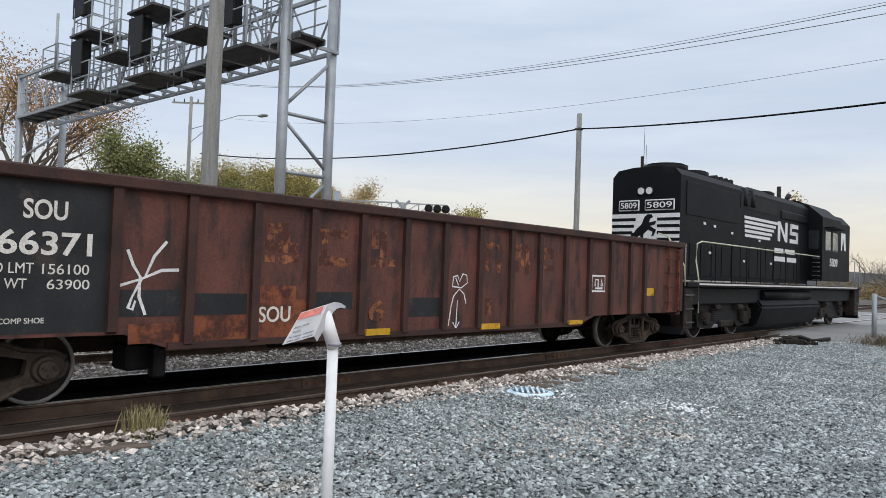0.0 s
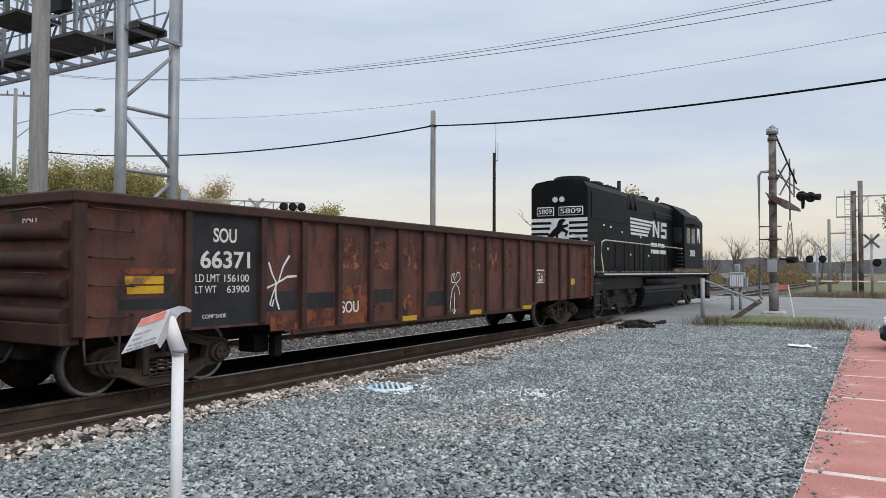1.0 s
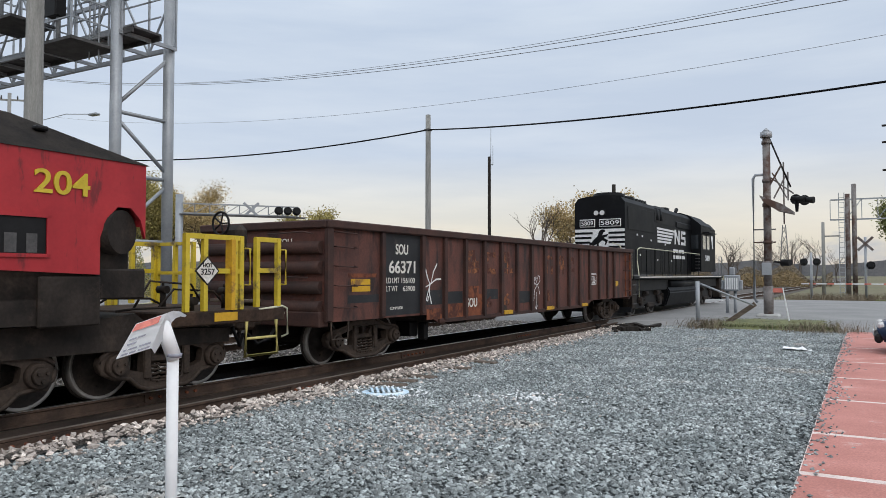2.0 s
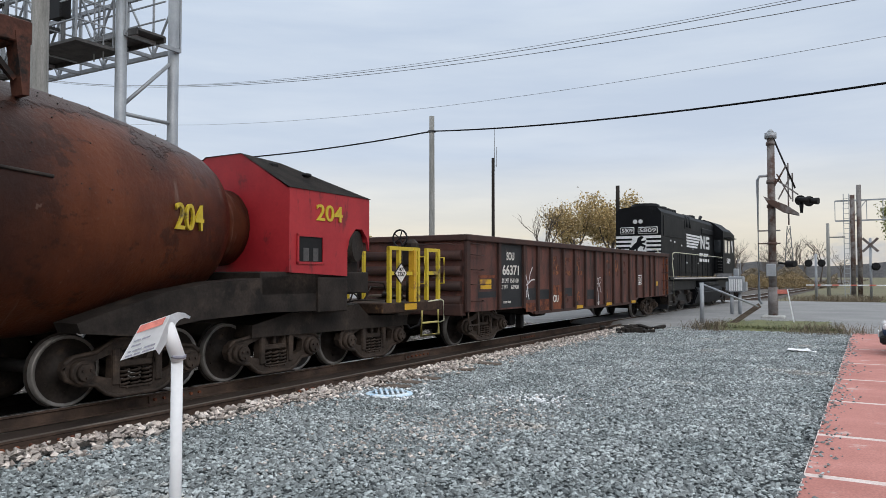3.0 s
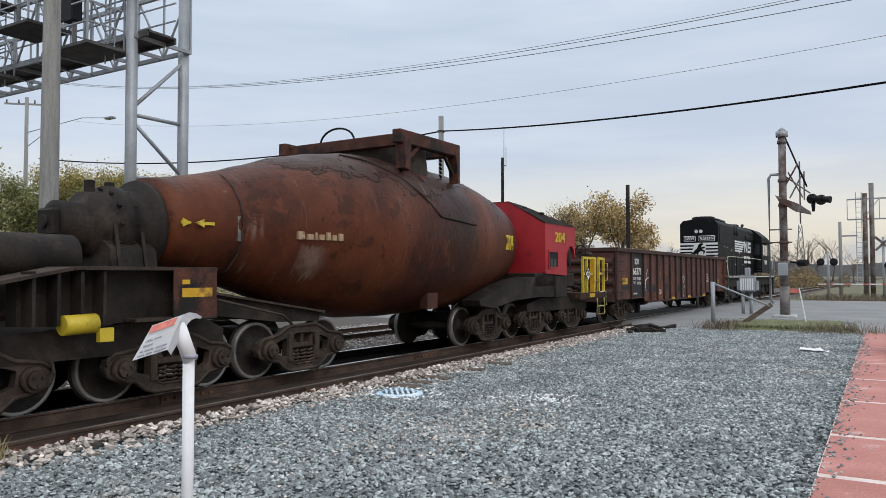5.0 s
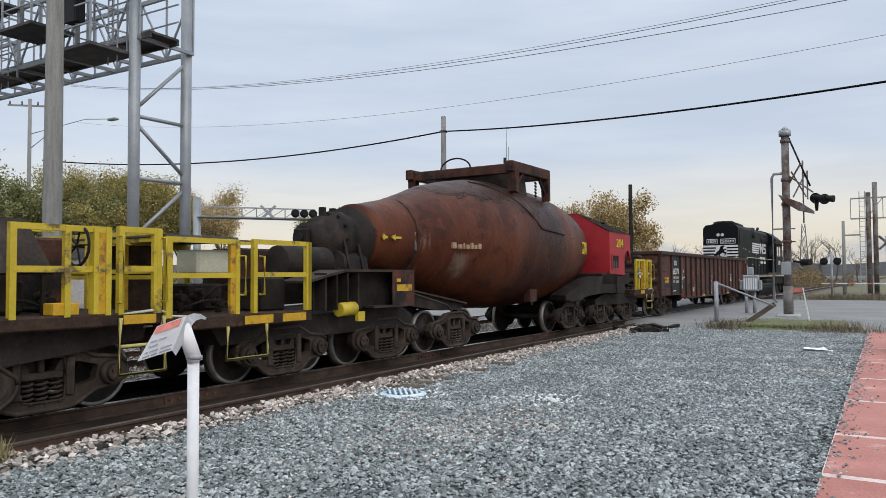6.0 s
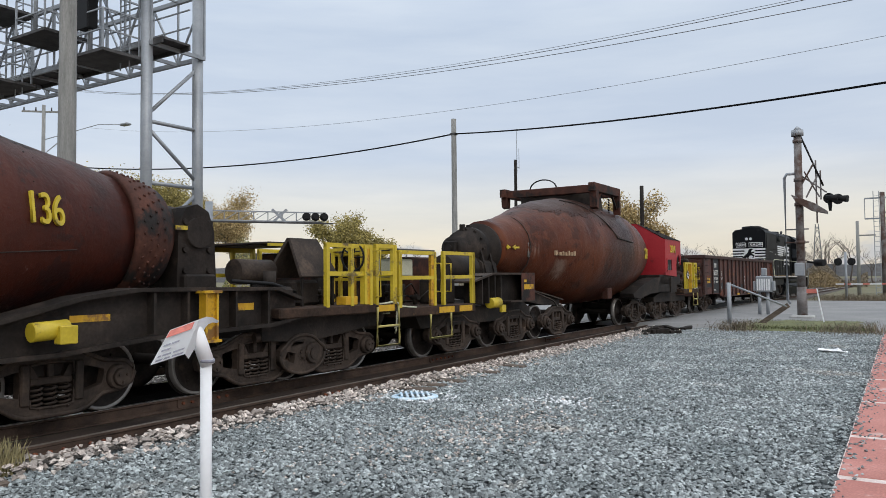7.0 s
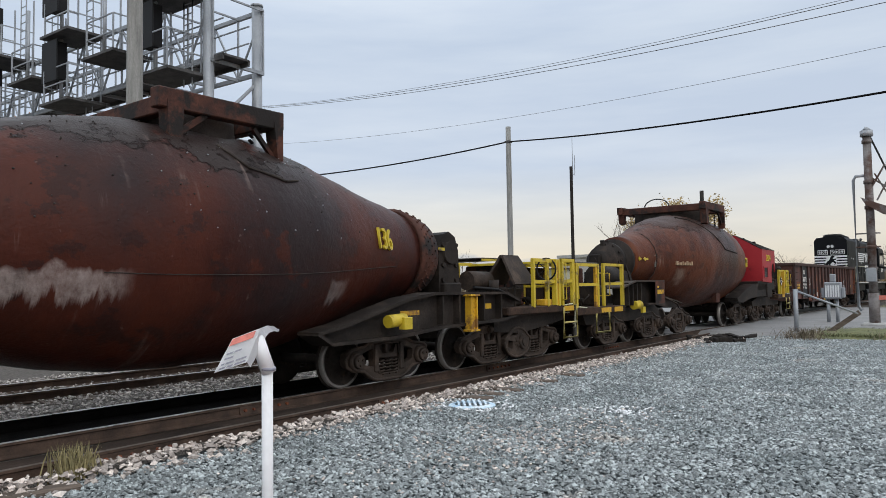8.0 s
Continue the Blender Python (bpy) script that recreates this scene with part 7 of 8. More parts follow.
lad.add("span_beam", prism_x(bmesh.new(), [(-1.6, 1.05), (-0.4, 1.38), (0.5, 1.52), (1.8, 1.60), (3.3, 1.60), (3.3, 1.02), (1.5, 1.05), (0.2, 1.0), (-0.9, 0.86), (-1.55, 0.93)], -1.42, -0.95), "dark_steel")
lad.add("beam_end", new_box(1.3, 1.47, 2.55, 3.30, 1.0, 1.58, bevel=0.02), "dark_steel")
lad.add("bed_plate", new_box(-1.4, 1.42, 1.3, 3.95, 1.30, 1.67, bevel=0.02), "dark_steel")
lad.add("front_span", prism_x(bmesh.new(), [(2.2, 1.0), (3.2, 1.02), (4.0, 1.1), (4.3, 0.88), (5.6, 0.82), (5.6, 0.62), (1.4, 0.66), (1.4, 0.85)], -1.15, 1.15), "dark_steel")
# leading platform
lad.add("platform", new_box(-1.48, 1.48, 4.30, 6.42, 0.90, 1.10, bevel=0.02), "deck_brown", label="rust-brown end platform")
for x in (hx - 0.03, -hx + 0.03):
    railing(lad, (4.55, 4.86, 5.40, 5.52), 1.10, 2.16, x)
    railing(lad, (5.84, 6.28), 1.12, 2.16, x)
end_railing(lad, 6.32, -1.4, -0.5, 1.1, 2.16)
lad.add("end_post", beam(bmesh.new(), (hx - 0.03, 5.33, 1.1), (hx - 0.03, 5.33, 2.1), 0.07, 0.13), "yellow_mark")
handle(lad, 5.60, 1.45, 1.98, hx - 0.02)
handle(lad, 6.34, 1.45, 1.98, hx - 0.02)
steps(lad, 5.60, 6.20, 0.92, 0.42, hx + 0.02)
lad.add("edge_mark", new_box(1.48, 1.486, 5.02, 5.44, 0.95, 1.07), "yellow_mark", label="yellow edge mark")
brake_wheel(lad, 1.0, 5.55, 2.36, 0.17)
bm = box(bmesh.new(), 0.95, 1.3, 5.62, 5.86, 1.75, 2.34, bevel=0.08)
tube(bm, (1.1, 5.7, 1.1), (1.1, 5.7, 1.8), 0.05, seg=10)
lad.add("brake_gear", bm, "dark_steel")
dm = lad.add("hazard_placard", prism_x(bmesh.new(), [(4.88, 1.45), (5.09, 1.65), (4.88, 1.85), (4.67, 1.65)], 1.475, 1.49), "black", label="diamond hazard placard with black rim")
lad.add("placard_face", prism_x(bmesh.new(), [(4.88, 1.475), (5.063, 1.65), (4.88, 1.825), (4.697, 1.65)], 1.49, 1.495), "letter", dm)
lad.text("placard_text", "HOT", 4.88, 1.73, 0.06, "black", 0.16, x=1.498, parent=dm, bold=0.008)
lad.text("placard_number", "3257", 4.88, 1.64, 0.085, "black", 0.24, x=1.498, parent=dm, bold=0.008)
lad.add("coupler_box", new_box(-0.3, 0.3, 5.6, 6.5, 0.62, 0.95, bevel=0.03), "dark_steel")
coupler(lad, 6.4, 6.85)
for yt in (-0.55, 1.98, 4.55):
    truck(lad, yt, 1.56, 0.44)

# trailing end: trunnion, drive, platform
bm = lathe(bmesh.new(), [(-9.2, 0.55), (-9.21, 0.66), (-9.33, 0.67), (-9.36, 0.52), (-9.62, 0.50), (-9.64, 0.55), (-9.80, 0.55), (-9.83, 0.46), (-10.12, 0.44), (-10.15, 0.30), (-10.50, 0.29), (-10.52, 0.20)][::-1], 0, 2.32, 40)
tr = lad.add("trunnion", bm, "dark_steel", label="black trunnion bearing with gear cover")
bm = bmesh.new()
for k in range(12):
    a = 2 * math.pi * k / 12
    tube(bm, (0.50 * math.cos(a), -9.86, 2.32 + 0.50 * math.sin(a)), (0.50 * math.cos(a), -9.58, 2.32 + 0.50 * math.sin(a)), 0.03, seg=6)
lad.add("cover_bolt", bm, "dark_steel", tr)
lad.add("pedestal", prism_y(bmesh.new(), [(-0.62, 1.68), (0.62, 1.68), (0.56, 1.98), (0.30, 2.15), (-0.30, 2.15), (-0.56, 1.98)], -10.05, -9.35), "dark_steel", tr)
bm = new_box(-0.18, 0.18, -10.62, -10.50, 2.14, 2.50, bevel=0.03)
tube(bm, (0, -10.66, 2.32), (0, -10.60, 2.32), 0.09, seg=12)
for y in (-9.7, -10.0):
    box(bm, -0.06, 0.06, y - 0.05, y + 0.05, 2.70, 2.93, bevel=0.01)
lad.add("hub_cover", bm, "dark_steel", tr)
for y in (-9.55, -9.95):
    lad.add("stay", beam(bmesh.new(), (0.62, y, 1.72), (0.42, y + 0.05, 2.30), 0.05, 0.10), "dark_steel", tr)
lad.add("span_beam", prism_x(bmesh.new(), [(-11.6, 1.62), (-11.0, 1.70), (-9.06, 1.70), (-9.06, 1.07), (-10.2, 1.05), (-10.6, 1.0), (-11.6, 1.05)], 1.0, 1.22), "dark_steel")
lad.add("top_flange", new_box(0.9, 1.475, -11.1, -9.04, 1.68, 1.725), "truck_brown")
lad.add("top_flange", beam(bmesh.new(), (1.19, -12.0, 1.52), (1.19, -11.08, 1.70), 0.57, 0.04), "truck_brown")
lad.add("bottom_flange", new_box(0.9, 1.475, -10.3, -9.04, 1.04, 1.08), "truck_brown")
for k in range(4):
    lad.add("stiffener", new_box(1.2, 1.44, -11.55 + 0.28 * k, -11.51 + 0.28 * k, 1.05, 1.66), "dark_steel")
lad.add("span_beam", prism_x(bmesh.new(), [(-11.6, 1.62), (-11.0, 1.70), (-9.06, 1.70), (-9.06, 1.07), (-10.2, 1.05), (-10.6, 1.0), (-11.6, 1.05)], -1.47, -1.0), "dark_steel")
lad.add("beam_end_plate", new_box(1.0, 1.475, -9.10, -9.04, 1.06, 1.70, bevel=0.01), "rust_frame")
lad.add("beam_cap", new_box(1.46, 1.476, -9.75, -9.05, 1.06, 1.71), "rust_frame", label="brown side plate")
for y0, y1, z0, z1 in ((-9.62, -9.13, 1.33, 1.45), (-9.62, -9.5, 1.5, 1.56)):
    lad.add("edge_mark", new_box(1.476, 1.481, y0, y1, z0, z1), "yellow_mark", label="yellow edge mark")
bm = prism_x(bmesh.new(), [(-9.2, 1.42), (-6.3, 0.98), (-6.3, 0.84), (-7.2, 0.86), (-9.2, 1.10)], 0.45, 0.88)
lad.add("span_beam", bm, "dark_steel")
lad.add("span_beam", prism_x(bmesh.new(), [(-9.2, 1.42), (-6.3, 0.98), (-6.3, 0.84), (-7.2, 0.86), (-9.2, 1.10)], -0.88, -0.45), "dark_steel")
lad.add("beam_flange", beam(bmesh.new(), (0.68, -9.2, 1.44), (0.68, -6.25, 0.99), 0.6, 0.035), "truck_brown")
lad.add("handhold", pipe(bmesh.new(), [(1.3, -9.0, 1.3), (1.3, -7.6, 1.0), (1.3, -7.4, 0.85)], 0.02), "truck_brown")
lad.add("platform", new_box(-1.48, 1.48, -14.62, -11.9, 0.90, 1.08, bevel=0.02), "deck_brown", label="rust-brown end platform")
lad.add("rear_span", prism_x(bmesh.new(), [(-13.6, 0.9), (-9.0, 1.05), (-8.6, 0.85), (-8.6, 0.62), (-13.4, 0.62)], -1.1, 1.1), "dark_steel")
for x in (hx - 0.03, -hx + 0.03):
    railing(lad, (-14.58, -13.43), 1.08, 2.13, x)
    railing(lad, (-13.10, -11.96), 1.08, 2.15, x)
    railing(lad, (-12.0, -11.96), 1.08, 2.15, x, mid=False)
end_railing(lad, -14.55, -1.4, 1.45, 1.08, 2.13)
lad.add("catwalk", new_box(-0.6, 1.45, -14.6, -13.4, 2.13, 2.16), "galv_dark", label="dark grating roof strip")
for y in (-13.38, -13.02):
    handle(lad, y, 1.35, 1.9, hx)
for y0, y1 in ((-13.3, -12.75), (-12.55, -12.05)):
    lad.add("edge_mark", new_box(1.48, 1.487, y0, y1, 0.93, 1.05), "yellow_mark", label="yellow edge mark")
steps(lad, -13.62, -12.9, 0.92, 0.46, hx + 0.02, mid=False)
lad.add("oil_drum", tube(bmesh.new(), (0.55, -11.75, 1.85), (0.55, -10.6, 1.85), 0.28, seg=24), "dark_steel", label="dark horizontal drum")
lad.add("switch_cabinet", new_box(-0.9, 0.1, -13.2, -12.5, 1.08, 1.5, bevel=0.03), "dark_steel")
lad.add("fluid_tank", new_box(-0.50, 0.05, -12.95, -12.15, 1.64, 2.04, bevel=0.04), "tank_white", label="dull cream fluid tank")
lad.add("switch_cabinet", new_box(0.5, 1.1, -12.6, -12.1, 1.08, 1.6, bevel=0.03), "dark_steel")
lad.add("equipment_box", new_box(-0.9, -0.2, -11.9, -10.9, 1.08, 2.1, bevel=0.03), "rust_frame")
bm = tube(bmesh.new(), (1.42, -11.20, 1.05), (1.42, -10.80, 1.06), 0.115, seg=18)
box(bm, 1.45, 1.52, -10.80, -10.62, 0.84, 1.00)
lad.add("grease_tank", bm, "yellow", label="small yellow cylinder tank")
lad.add("coupler_box", new_box(-0.3, 0.3, -14.75, -13.6, 0.62, 0.95, bevel=0.03), "dark_steel")
coupler(lad, -14.6, -14.9)
for yt in (-12.12, -9.44, -6.91):
    truck(lad, yt, 1.56, 0.44)

def spatter(car, ves, prof, cz, n, y0, y1, mat, seed):
    """Crumbs of hardened slag on the upper skin round the mouth."""
    rng = random.Random(seed)
    bm = bmesh.new()
    for _ in range(n):
        y, deg = rng.gauss((y0 + y1) / 2, (y1 - y0) / 3.2), rng.uniform(5, 75)
        if not prof[0][0] < y < prof[-1][0]:
            continue
        r = rng.uniform(0.004, 0.013)
        p = Vector(skin(prof, cz, y, deg, 0.01))
        vs = bmesh.ops.create_icosphere(bm, subdivisions=1, radius=r)["verts"]
        for v in vs:
            v.co = p + Vector((v.co.x, v.co.y * rng.uniform(0.8, 1.6), v.co.z))
    tagged(car.add("slag_crust", bm, mat, ves, "hardened slag crumbs"), kind="stuff")


spatter(lad, ves_a, PA, CZ, 150, -6.5, 0.5, "roof_dirt", 5)

# second ladle wagon
big = Car("ladle_wagon", -34.0, -14.75, "dark red-brown torpedo ladle wagon with riveted neck", "ladle wagon", ahead=0.04)
PM = -24.35
half = [(0.0, 1.69), (0.9, 1.67), (1.7, 1.56), (2.6, 1.34), (3.5, 1.11), (4.2, 0.95), (4.75, 0.82)]
PB = [(PM - d, r) for d, r in half[:0:-1]] + [(PM + d, r) for d, r in half]
CB = 2.24
ves = vessel(big, PB, "vessel_b", CB, 9.0)
mouth(big, ves, -24.76, -23.2, -1.5, 0.86, 4.2, CB, 1.62)
seam(big, ves, PB, CB, [(-24.2, 52), (-23.9, 38), (-23.3, 33), (-23.0, 36)], 0.02)
seam(big, ves, PB, CB, [(-26.0, -15), (-20.5, -14)], 0.006)
vessel_text(big, ves, "vessel_number", "136", PB, CB, -20.92, 10, 0.37, 0.44, "yellow", "welded yellow number")
spatter(big, ves, PB, CB, 130, -27.0, -21.0, "roof_dirt", 6)
spatter(big, ves, PB, CB, 36, -26.0, -21.5, "galv", 7)
for s in (1, -1):
    y = lambda d: PM + s * d
    bm = lathe(bmesh.new(), [(y(4.75), 0.86), (y(4.8), 0.90), (y(5.15), 0.82), (y(5.4), 0.74), (y(5.45), 0.60), (y(5.6), 0.52), (y(6.1), 0.45)][::s], 0, CB, 48)
    nk = big.add("neck_ring", bm, "rust_frame", ves, "riveted neck ring")
    bm = bmesh.new()
    for row, (d, r) in enumerate(((4.86, 0.885), (4.98, 0.86), (5.10, 0.833), (5.24, 0.79))):
        for k in range(34):
            a = 2 * math.pi * (k + 0.5 * (row % 2)) / 34
            tube(bm, (r * math.cos(a), y(d), CB + r * math.sin(a)), ((r + 0.022) * math.cos(a), y(d), CB + (r + 0.022) * math.sin(a)), 0.024, 0.016, 6)
    tagged(big.add("rivets", bm, "rust_frame", ves), kind="stuff")
    bm = bmesh.new()
    prism_x(bm, [(y(5.55), 1.45), (y(6.25), 1.45), (y(6.2), 2.35), (y(6.1), 2.62), (y(5.9), 2.72), (y(5.7), 2.66), (y(5.58), 2.4)], 0.25, 0.62)
    prism_x(bm, [(y(5.55), 1.45), (y(6.25), 1.45), (y(6.2), 2.35), (y(6.1), 2.62), (y(5.9), 2.72), (y(5.7), 2.66), (y(5.58), 2.4)], -0.62, -0.25)
    tube(bm, (-0.62, y(5.9), 2.3), (0.68, y(5.9), 2.3), 0.22, seg=16)
    box(bm, -0.7, 0.75, min(y(5.6), y(6.15)), max(y(5.6), y(6.15)), 1.42, 1.7, bevel=0.03)
    big.add("trunnion_stand", bm, "dark_steel", label="black trunnion bearing stand")
    bm = bmesh.new()
    for z in (1.75, 2.05, 2.45):
        for d in (5.68, 6.1):
            tube(bm, (0.62, y(d), z), (0.67, y(d), z), 0.045, seg=8)
    big.add("stand_bolt", bm, "dark_steel")
    big.add("alignment_arrow", beam(bmesh.new(), (0.66, y(5.5), 2.36), (0.66, y(5.85), 2.36), 0.06, 0.03, up=(1, 0, 0)), "yellow", label="yellow alignment arrow")
    st = 1.6 if s > 0 else 3.0
    out = [(y(st), 0.95), (y(st + 0.6), 1.05), (y(3.7), 1.42), (y(4.4), 1.50), (y(6.7), 1.48), (y(7.2), 1.32), (y(7.2), 1.05), (y(6.6), 0.95), (y(4.6), 0.90), (y(3.4), 0.80), (y(st + 0.3), 0.78)]
    for x0, x1 in ((1.0, 1.30), (-1.30, -1.0)):
        big.add("span_beam", prism_x(bmesh.new(), out, x0, x1), "dark_steel", label="soot-black bridge beam over the trucks")
    for t in (1, -1):
        for run in (out[:6], out[6:] + out[:1]):
            for (ya, za), (yb, zb) in zip(run, run[1:]):
                big.add("flange", beam(bmesh.new(), (1.23 * t, ya, za), (1.23 * t, yb, zb), 0.46, 0.05), "dark_steel")
    for d in (4.6, 5.1, 5.9, 6.5):
        big.add("stiffener", new_box(1.30, 1.44, *sorted((y(d), y(d + 0.04))), 0.95, 1.46), "dark_steel")
    bm = new_box(1.44, 1.53, *sorted((y(5.31), y(5.47))), 0.82, 1.44, bevel=0.01)
    for d in (5.28, 5.46):
        box(bm, 1.44, 1.58, *sorted((y(d), y(d + 0.03))), 0.82, 1.44)
    for z in (0.79, 1.44):
        box(bm, 1.42, 1.60, *sorted((y(5.24), y(5.53))), z, z + 0.035)
    big.add("yellow_stake", bm, "yellow_mark", label="upright yellow stake plate")
    for d0, d1, z0, z1 in ((3.6, 4.1, 1.14, 1.22), (6.0, 6.35, 1.18, 1.28)):
        big.add("edge_mark", new_box(1.301, 1.307, *sorted((y(d0), y(d1))), z0, z1), "yellow_mark", label="dull yellow edge mark")
    bm = tube(bmesh.new(), (1.5, y(3.06), 1.07), (1.5, y(3.46), 1.09), 0.105, seg=18)
    big.add("grease_tank", bm, "yellow", label="small yellow cylinder tank")
    big.add("tank_bracket", new_box(1.52, 1.66, *sorted((y(3.30), y(3.50))), 0.93, 1.13, bevel=0.01), "yellow")
    # platform
    big.add("platform", new_box(-1.48, 1.48, *sorted((y(6.7), y(9.6))), 1.02, 1.18, bevel=0.02), "deck_brown", label="rust-brown end platform")
    big.add("platform_frame", prism_x(bmesh.new(), [(y(6.6), 1.02), (y(9.6), 1.02), (y(9.5), 0.82), (y(8.4), 0.7), (y(7.6), 0.62), (y(6.6), 0.7)], -1.2, 1.2), "dark_steel")
    ys = sorted((y(7.75), y(8.35), y(8.85)))
    for x in (hx - 0.03, -hx + 0.03):
        railing(big, ys, 1.16, 2.20, x)
        railing(big, sorted((y(9.02), y(9.55))), 1.16, 2.22, x)
    end_railing(big, y(9.5), -1.4, 1.45, 1.16, 2.2)
    big.add("catwalk", new_box(-1.45, -0.3, *sorted((y(7.9), y(8.95))), 2.22, 2.25), "galv_dark", label="dark grating roof strip")
    big.add("end_post", beam(bmesh.new(), (hx - 0.03, y(8.68), 1.18), (hx - 0.03, y(8.68), 2.18), 0.06, 0.11), "yellow")
    brake_wheel(big, 1.32, y(8.55), 1.98, 0.24)
    handle(big, y(8.98), 1.3, 2.1, hx)
    handle(big, y(9.58), 1.3, 2.1, hx)
    steps(big, *sorted((y(9.0), y(9.6))), 1.12, 0.44, hx + 0.02)
    big.add("edge_mark", new_box(1.48, 1.488, *sorted((y(9.05), y(9.5))), 1.04, 1.15), "yellow_mark", label="yellow edge mark")
    big.add("tool_box", new_box(1.25, 1.47, *sorted((y(8.2), y(8.5))), 1.18, 1.32, bevel=0.01), "yellow_mark")
    bm = bmesh.new()
    for t in (1, -1):
        outer = [(0.75 + 0.04 * t, y(7.6), 2.29), (0.75 + 0.04 * t, y(8.24), 2.29), (0.75 + 0.42 * t, y(8.38), 1.66), (0.75 + 0.42 * t, y(7.48), 1.66)]
        a = [bm.verts.new(p) for p in outer]
        b = [bm.verts.new((x - 0.05 * t, v, z - 0.02)) for x, v, z in outer]
        for q in (a, b[::-1], *[(a[i], b[i], b[(i + 1) % 4], a[(i + 1) % 4]) for i in range(4)]):
            bm.faces.new(q)
    box(bm, 0.71, 0.79, *sorted((y(7.6), y(8.24))), 2.272, 2.295)
    bmesh.ops.recalc_face_normals(bm, faces=bm.faces[:])
    big.add("motor_cover", bm, "truck_brown", label="brown tent-shaped motor cover")
    for d in (7.56, 8.28):
        for x in (0.4, 1.1):
            big.add("cover_leg", beam(bmesh.new(), (x, y(d), 1.18), (x, y(d), 1.68), 0.04, 0.04), "dark_steel")
    big.add("hoist_motor", tube(bmesh.new(), (0.45, y(6.72), 1.74), (0.45, y(7.46), 1.74), 0.2, seg=20), "truck_brown", label="rusty cylindrical motor")
    big.add("gearbox", new_box(-0.2, 0.9, *sorted((y(7.6), y(8.2))), 1.18, 1.6, bevel=0.05), "dark_steel")
    big.add("cabinet", new_box(-0.9, 0.5, *sorted((y(8.55), y(8.95))), 1.18, 2.1, bevel=0.03), "rust_frame")
    big.add("pump_set", tube(new_box(0.7, 1.2, *sorted((y(6.75), y(7.3))), 1.2, 1.5, bevel=0.05), (0.95, y(7.0), 1.45), (0.95, y(7.0), 1.75), 0.1, seg=12), "dark_steel")
    bm = pipe(bmesh.new(), [(1.0, y(6.2), 1.6), (1.1, y(6.9), 1.55), (1.1, y(7.4), 1.42)], 0.03)
    big.add("hose", bm, "black")
    coupler(big, y(9.5), y(9.75))
    # six-wheel truck beside a four-wheel one
    truck(big, y(3.53 if s > 0 else 4.5), 1.62, 0.44)
    yc3 = y(7.46)
    for t in (1, -1):
        x0, x1 = sorted((0.98 * t, 1.12 * t))
        for d in (-0.85, 0.85):
            side_frame(big, yc3 + d, 1.68, 0.44, t)
        ring = [(yc3 + 0.50 * math.cos(q) * (1.0 if math.sin(q) < 0.3 else 0.86), 0.44 + 0.30 * math.sin(q)) for q in (2 * math.pi * i / 22 for i in range(22))]
        slots = [rounded_hole([(yc3 - 0.40, 0.38), (yc3 - 0.20, 0.30), (yc3 - 0.16, 0.46), (yc3 - 0.34, 0.50)]), rounded_hole([(yc3 - 0.26, 0.56), (yc3 + 0.02, 0.60), (yc3 + 0.04, 0.67), (yc3 - 0.20, 0.65)])]
        lobe = big.add("equaliser", pierced(ring, slots, *sorted((1.09 * t, 1.21 * t))), "truck_brown")
        big.add("equaliser_rim", strand(bmesh.new(), [(1.21 * t, y_, z_) for y_, z_ in ring + ring[:1]], 0.028, 6), "truck_brown", lobe)
        big.add("equaliser_arm", strand(bmesh.new(), [(1.12 * t, yc3 + d_, z_) for d_, z_ in ((-0.95, 0.74), (-0.55, 0.80), (-0.1, 0.74), (0.35, 0.80), (0.9, 0.74))], 0.075, 8), "truck_brown", lobe)
        big.add("equaliser_boss", tube(tube(bmesh.new(), (1.19 * t, yc3 + 0.2, 0.44), (1.27 * t, yc3 + 0.2, 0.44), 0.17, 0.155, 18), (1.27 * t, yc3 + 0.2, 0.44), (1.285 * t, yc3 + 0.2, 0.44), 0.10, seg=14), "truck_brown", lobe)
    for d in (-1.68, 0.0, 1.68):
        wheel_set(big, yc3 + d, 0.44)
    big.add("bolster", new_box(-0.98, 0.98, yc3 - 0.9, yc3 + 0.9, 0.5, 0.72, bevel=0.03), "dark_steel")


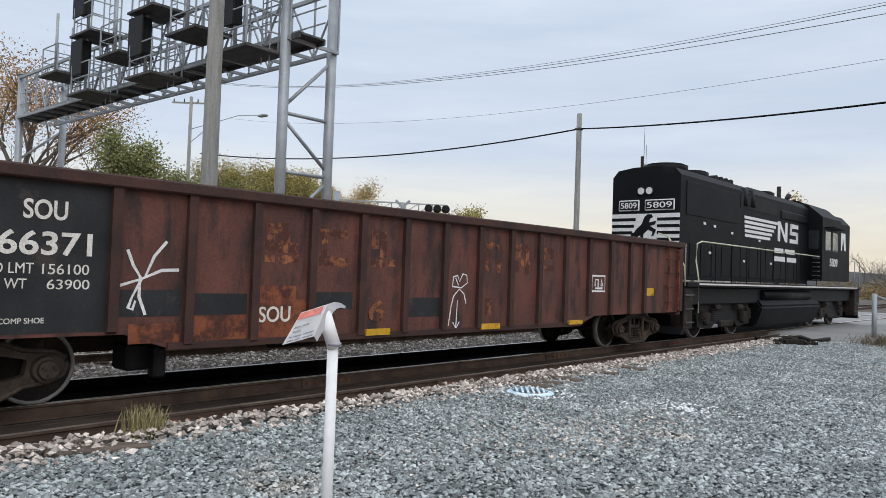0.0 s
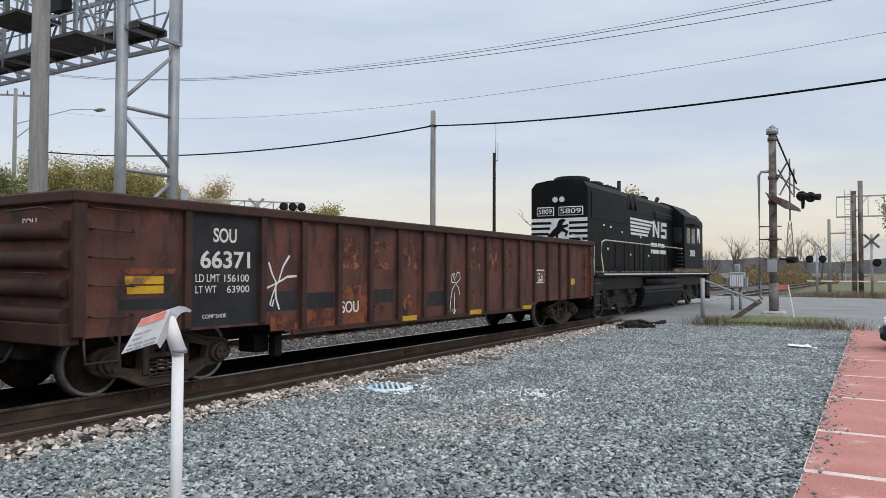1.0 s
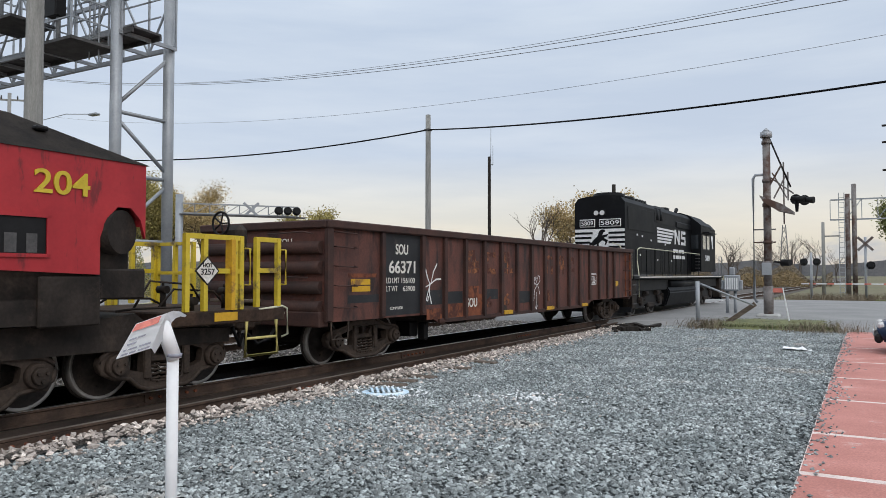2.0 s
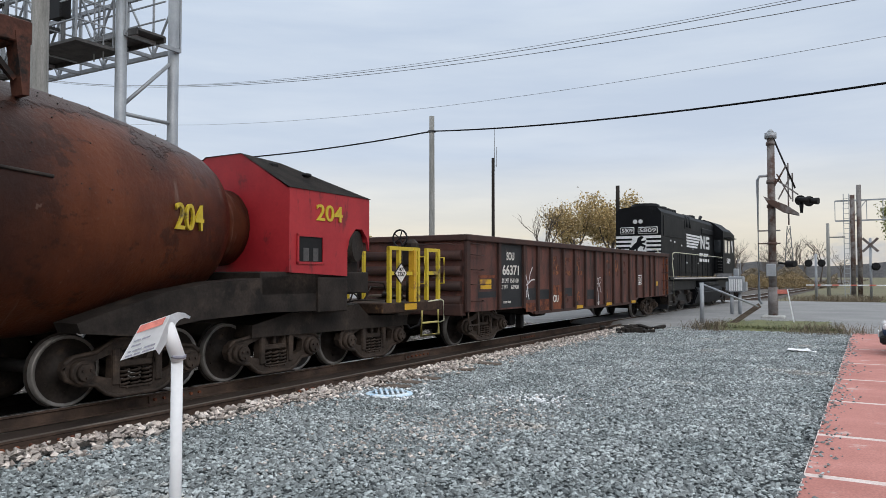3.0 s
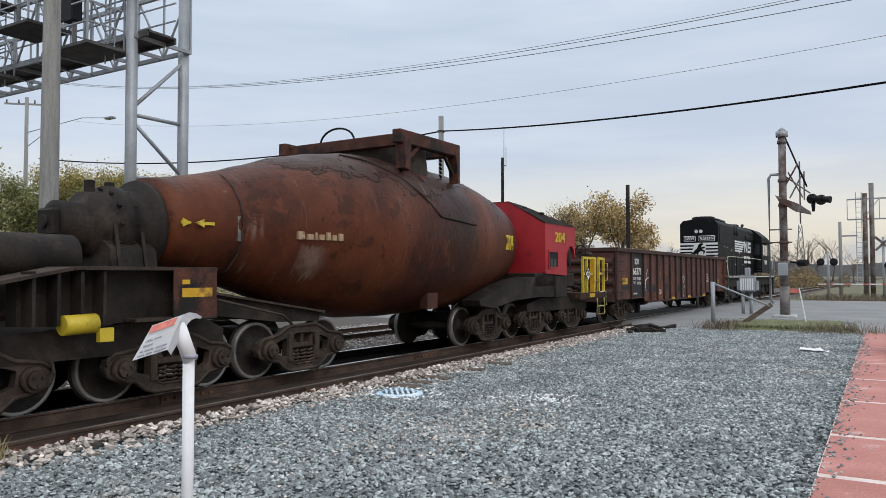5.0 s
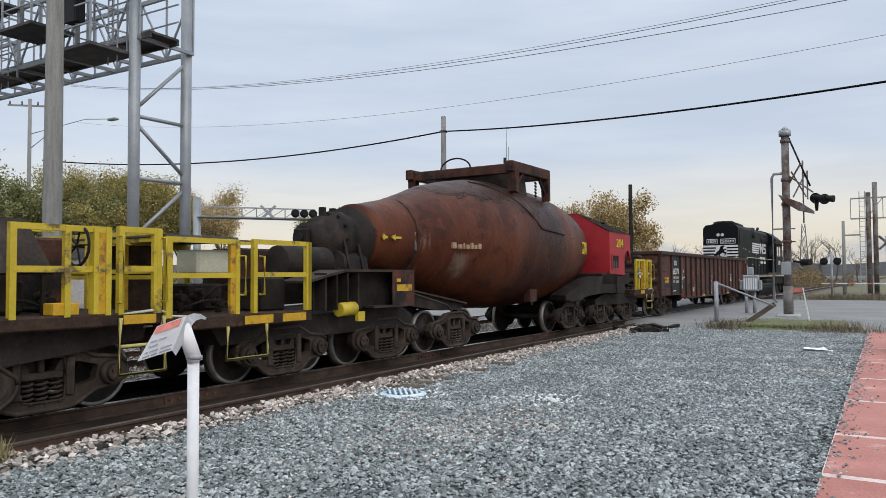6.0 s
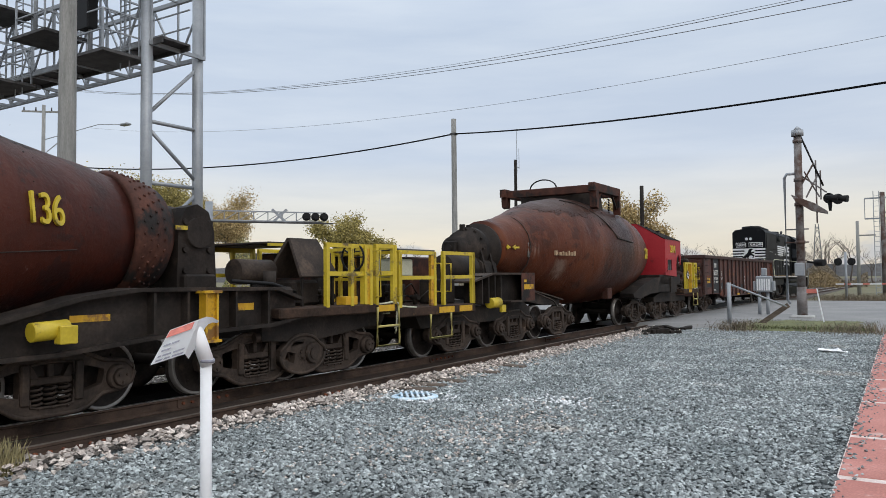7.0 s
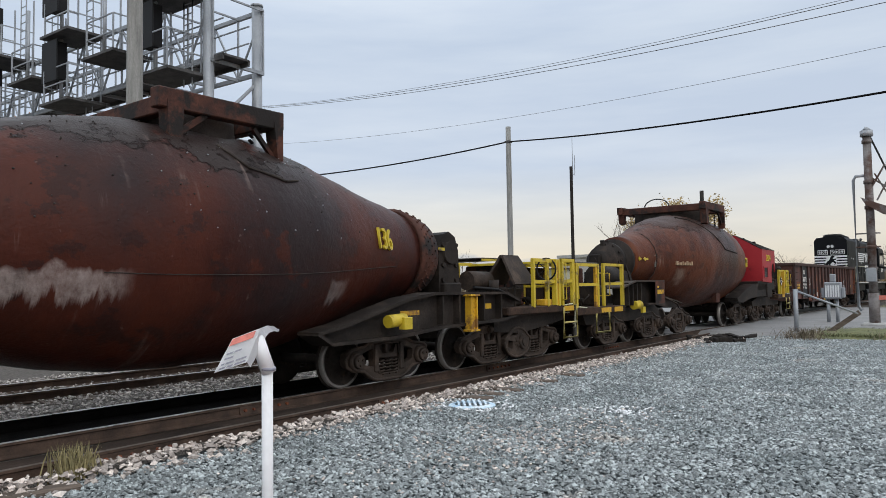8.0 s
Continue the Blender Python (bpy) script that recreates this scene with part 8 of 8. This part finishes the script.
def end_clutter(car, ye, d, zt, seed):
    """Bent uncoupling rods, hose loops and small valves round the end of a platform; d points outwards."""
    rng = random.Random(seed)
    for x in (1.46, -1.46):
        car.add("uncoupling_rod", strand(bmesh.new(), [(x, ye - d * 0.55, zt - 0.02), (x, ye - d * 0.05, zt + 0.02), (x, ye + d * 0.06, zt - 0.02), (x, ye + d * 0.08, zt - 0.42), (x * 0.95, ye + d * 0.02, zt - 0.46)], 0.018, 6), "tank_white", label="pale bent uncoupling rod")
        car.add("uncoupling_rod", strand(bmesh.new(), [(x * 0.92, ye + d * 0.12, zt - 0.10), (0.4 * x, ye + d * 0.16, zt - 0.16), (0.1, ye + d * 0.2, zt - 0.1)], 0.015, 6), "tank_white", label="pale bent uncoupling rod")
    for k in range(4):
        x, y = rng.uniform(0.3, 1.2), ye - d * rng.uniform(0.3, 1.6)
        h = rng.uniform(0.12, 0.34)
        bm = tube(bmesh.new(), (x, y, zt), (x, y, zt + h), 0.045, seg=10)
        tube(bm, (x - 0.09, y, zt + h), (x + 0.09, y, zt + h), 0.06, seg=10)
        tube(bm, (x, y, zt + h), (x, y, zt + h + 0.10), 0.02, seg=6)
        car.add("valve", bm, "dark_steel", label="small dark pipe valve")
        car.add("air_pipe", strand(bmesh.new(), [(x, y, zt + 0.05), (x + 0.1, y - d * 0.3, zt + 0.06 + 0.1 * k), (x - 0.15, y - d * 0.8, zt + 0.05 + 0.12 * k), (x - 0.1, y - d * 1.1, zt + 0.03)], 0.017, 6), "dark_steel")


end_clutter(lad, -14.6, -1, 1.09, 1)
end_clutter(lad, 6.42, 1, 1.10, 2)
end_clutter(big, PM + 9.6, 1, 1.18, 3)
# canopy strips and a panelled cabinet over the platforms
for car, y0, y1, z in ((lad, -14.6, -13.45, 2.14), (lad, -13.12, -11.95, 2.16), (big, PM + 7.7, PM + 8.92, 2.21)):
    for x in (-1.5, 0.2):
        car.add("canopy_edge", beam(bmesh.new(), (x, y0, z), (x, y1, z), 0.07, 0.05), "yellow", label="yellow canopy edge")
    car.add("canopy", new_box(-1.5, 0.2, y0, y1, z + 0.026, z + 0.05), "roof_dirt", label="sooty sheet canopy")
for y0, y1 in ((-14.30, -13.75),):
    cabn = lad.add("locker", new_box(-0.75, 0.15, y0, y1, 1.09, 2.06, bevel=0.02), "deck_brown", label="brown steel locker with yellow edging")
    for y in (y0, y1):
        lad.add("locker_edge", new_box(0.14, 0.19, y - 0.035, y + 0.035, 1.09, 2.07), "yellow_mark", cabn)
lad.add("wide_post", new_box(1.40, 1.47, -13.55, -13.40, 1.08, 2.12, bevel=0.008), "yellow_mark", label="broad orange-yellow post plate")
big.add("wide_post", new_box(1.40, 1.47, PM + 8.72, PM + 8.88, 1.17, 2.18, bevel=0.008), "yellow_mark", label="broad orange-yellow post plate")


def rolled(t):
    """How far along the track the train stands at t seconds: about 4.6 metres a second, gathering slightly."""
    return (((-0.0000997 * t + 0.0007416) * t + 0.020688) * t + 4.46128) * t - 6.64


def motions():
    for car in (gon, loc, lad, big):
        walk(car.ob, [(0.5 * k, on_track(car.yc + car.ahead + rolled(0.5 * k))) for k in range(17)])
    for ws, car, y, r in ROLLING:
        rows = []
        for k in range(81):
            t = 0.1 * k
            rows.append((t, pose(0, y - car.yc, r, -math.degrees((rolled(t) - rolled(0)) / r))))
        walk(ws, rows)


motions()
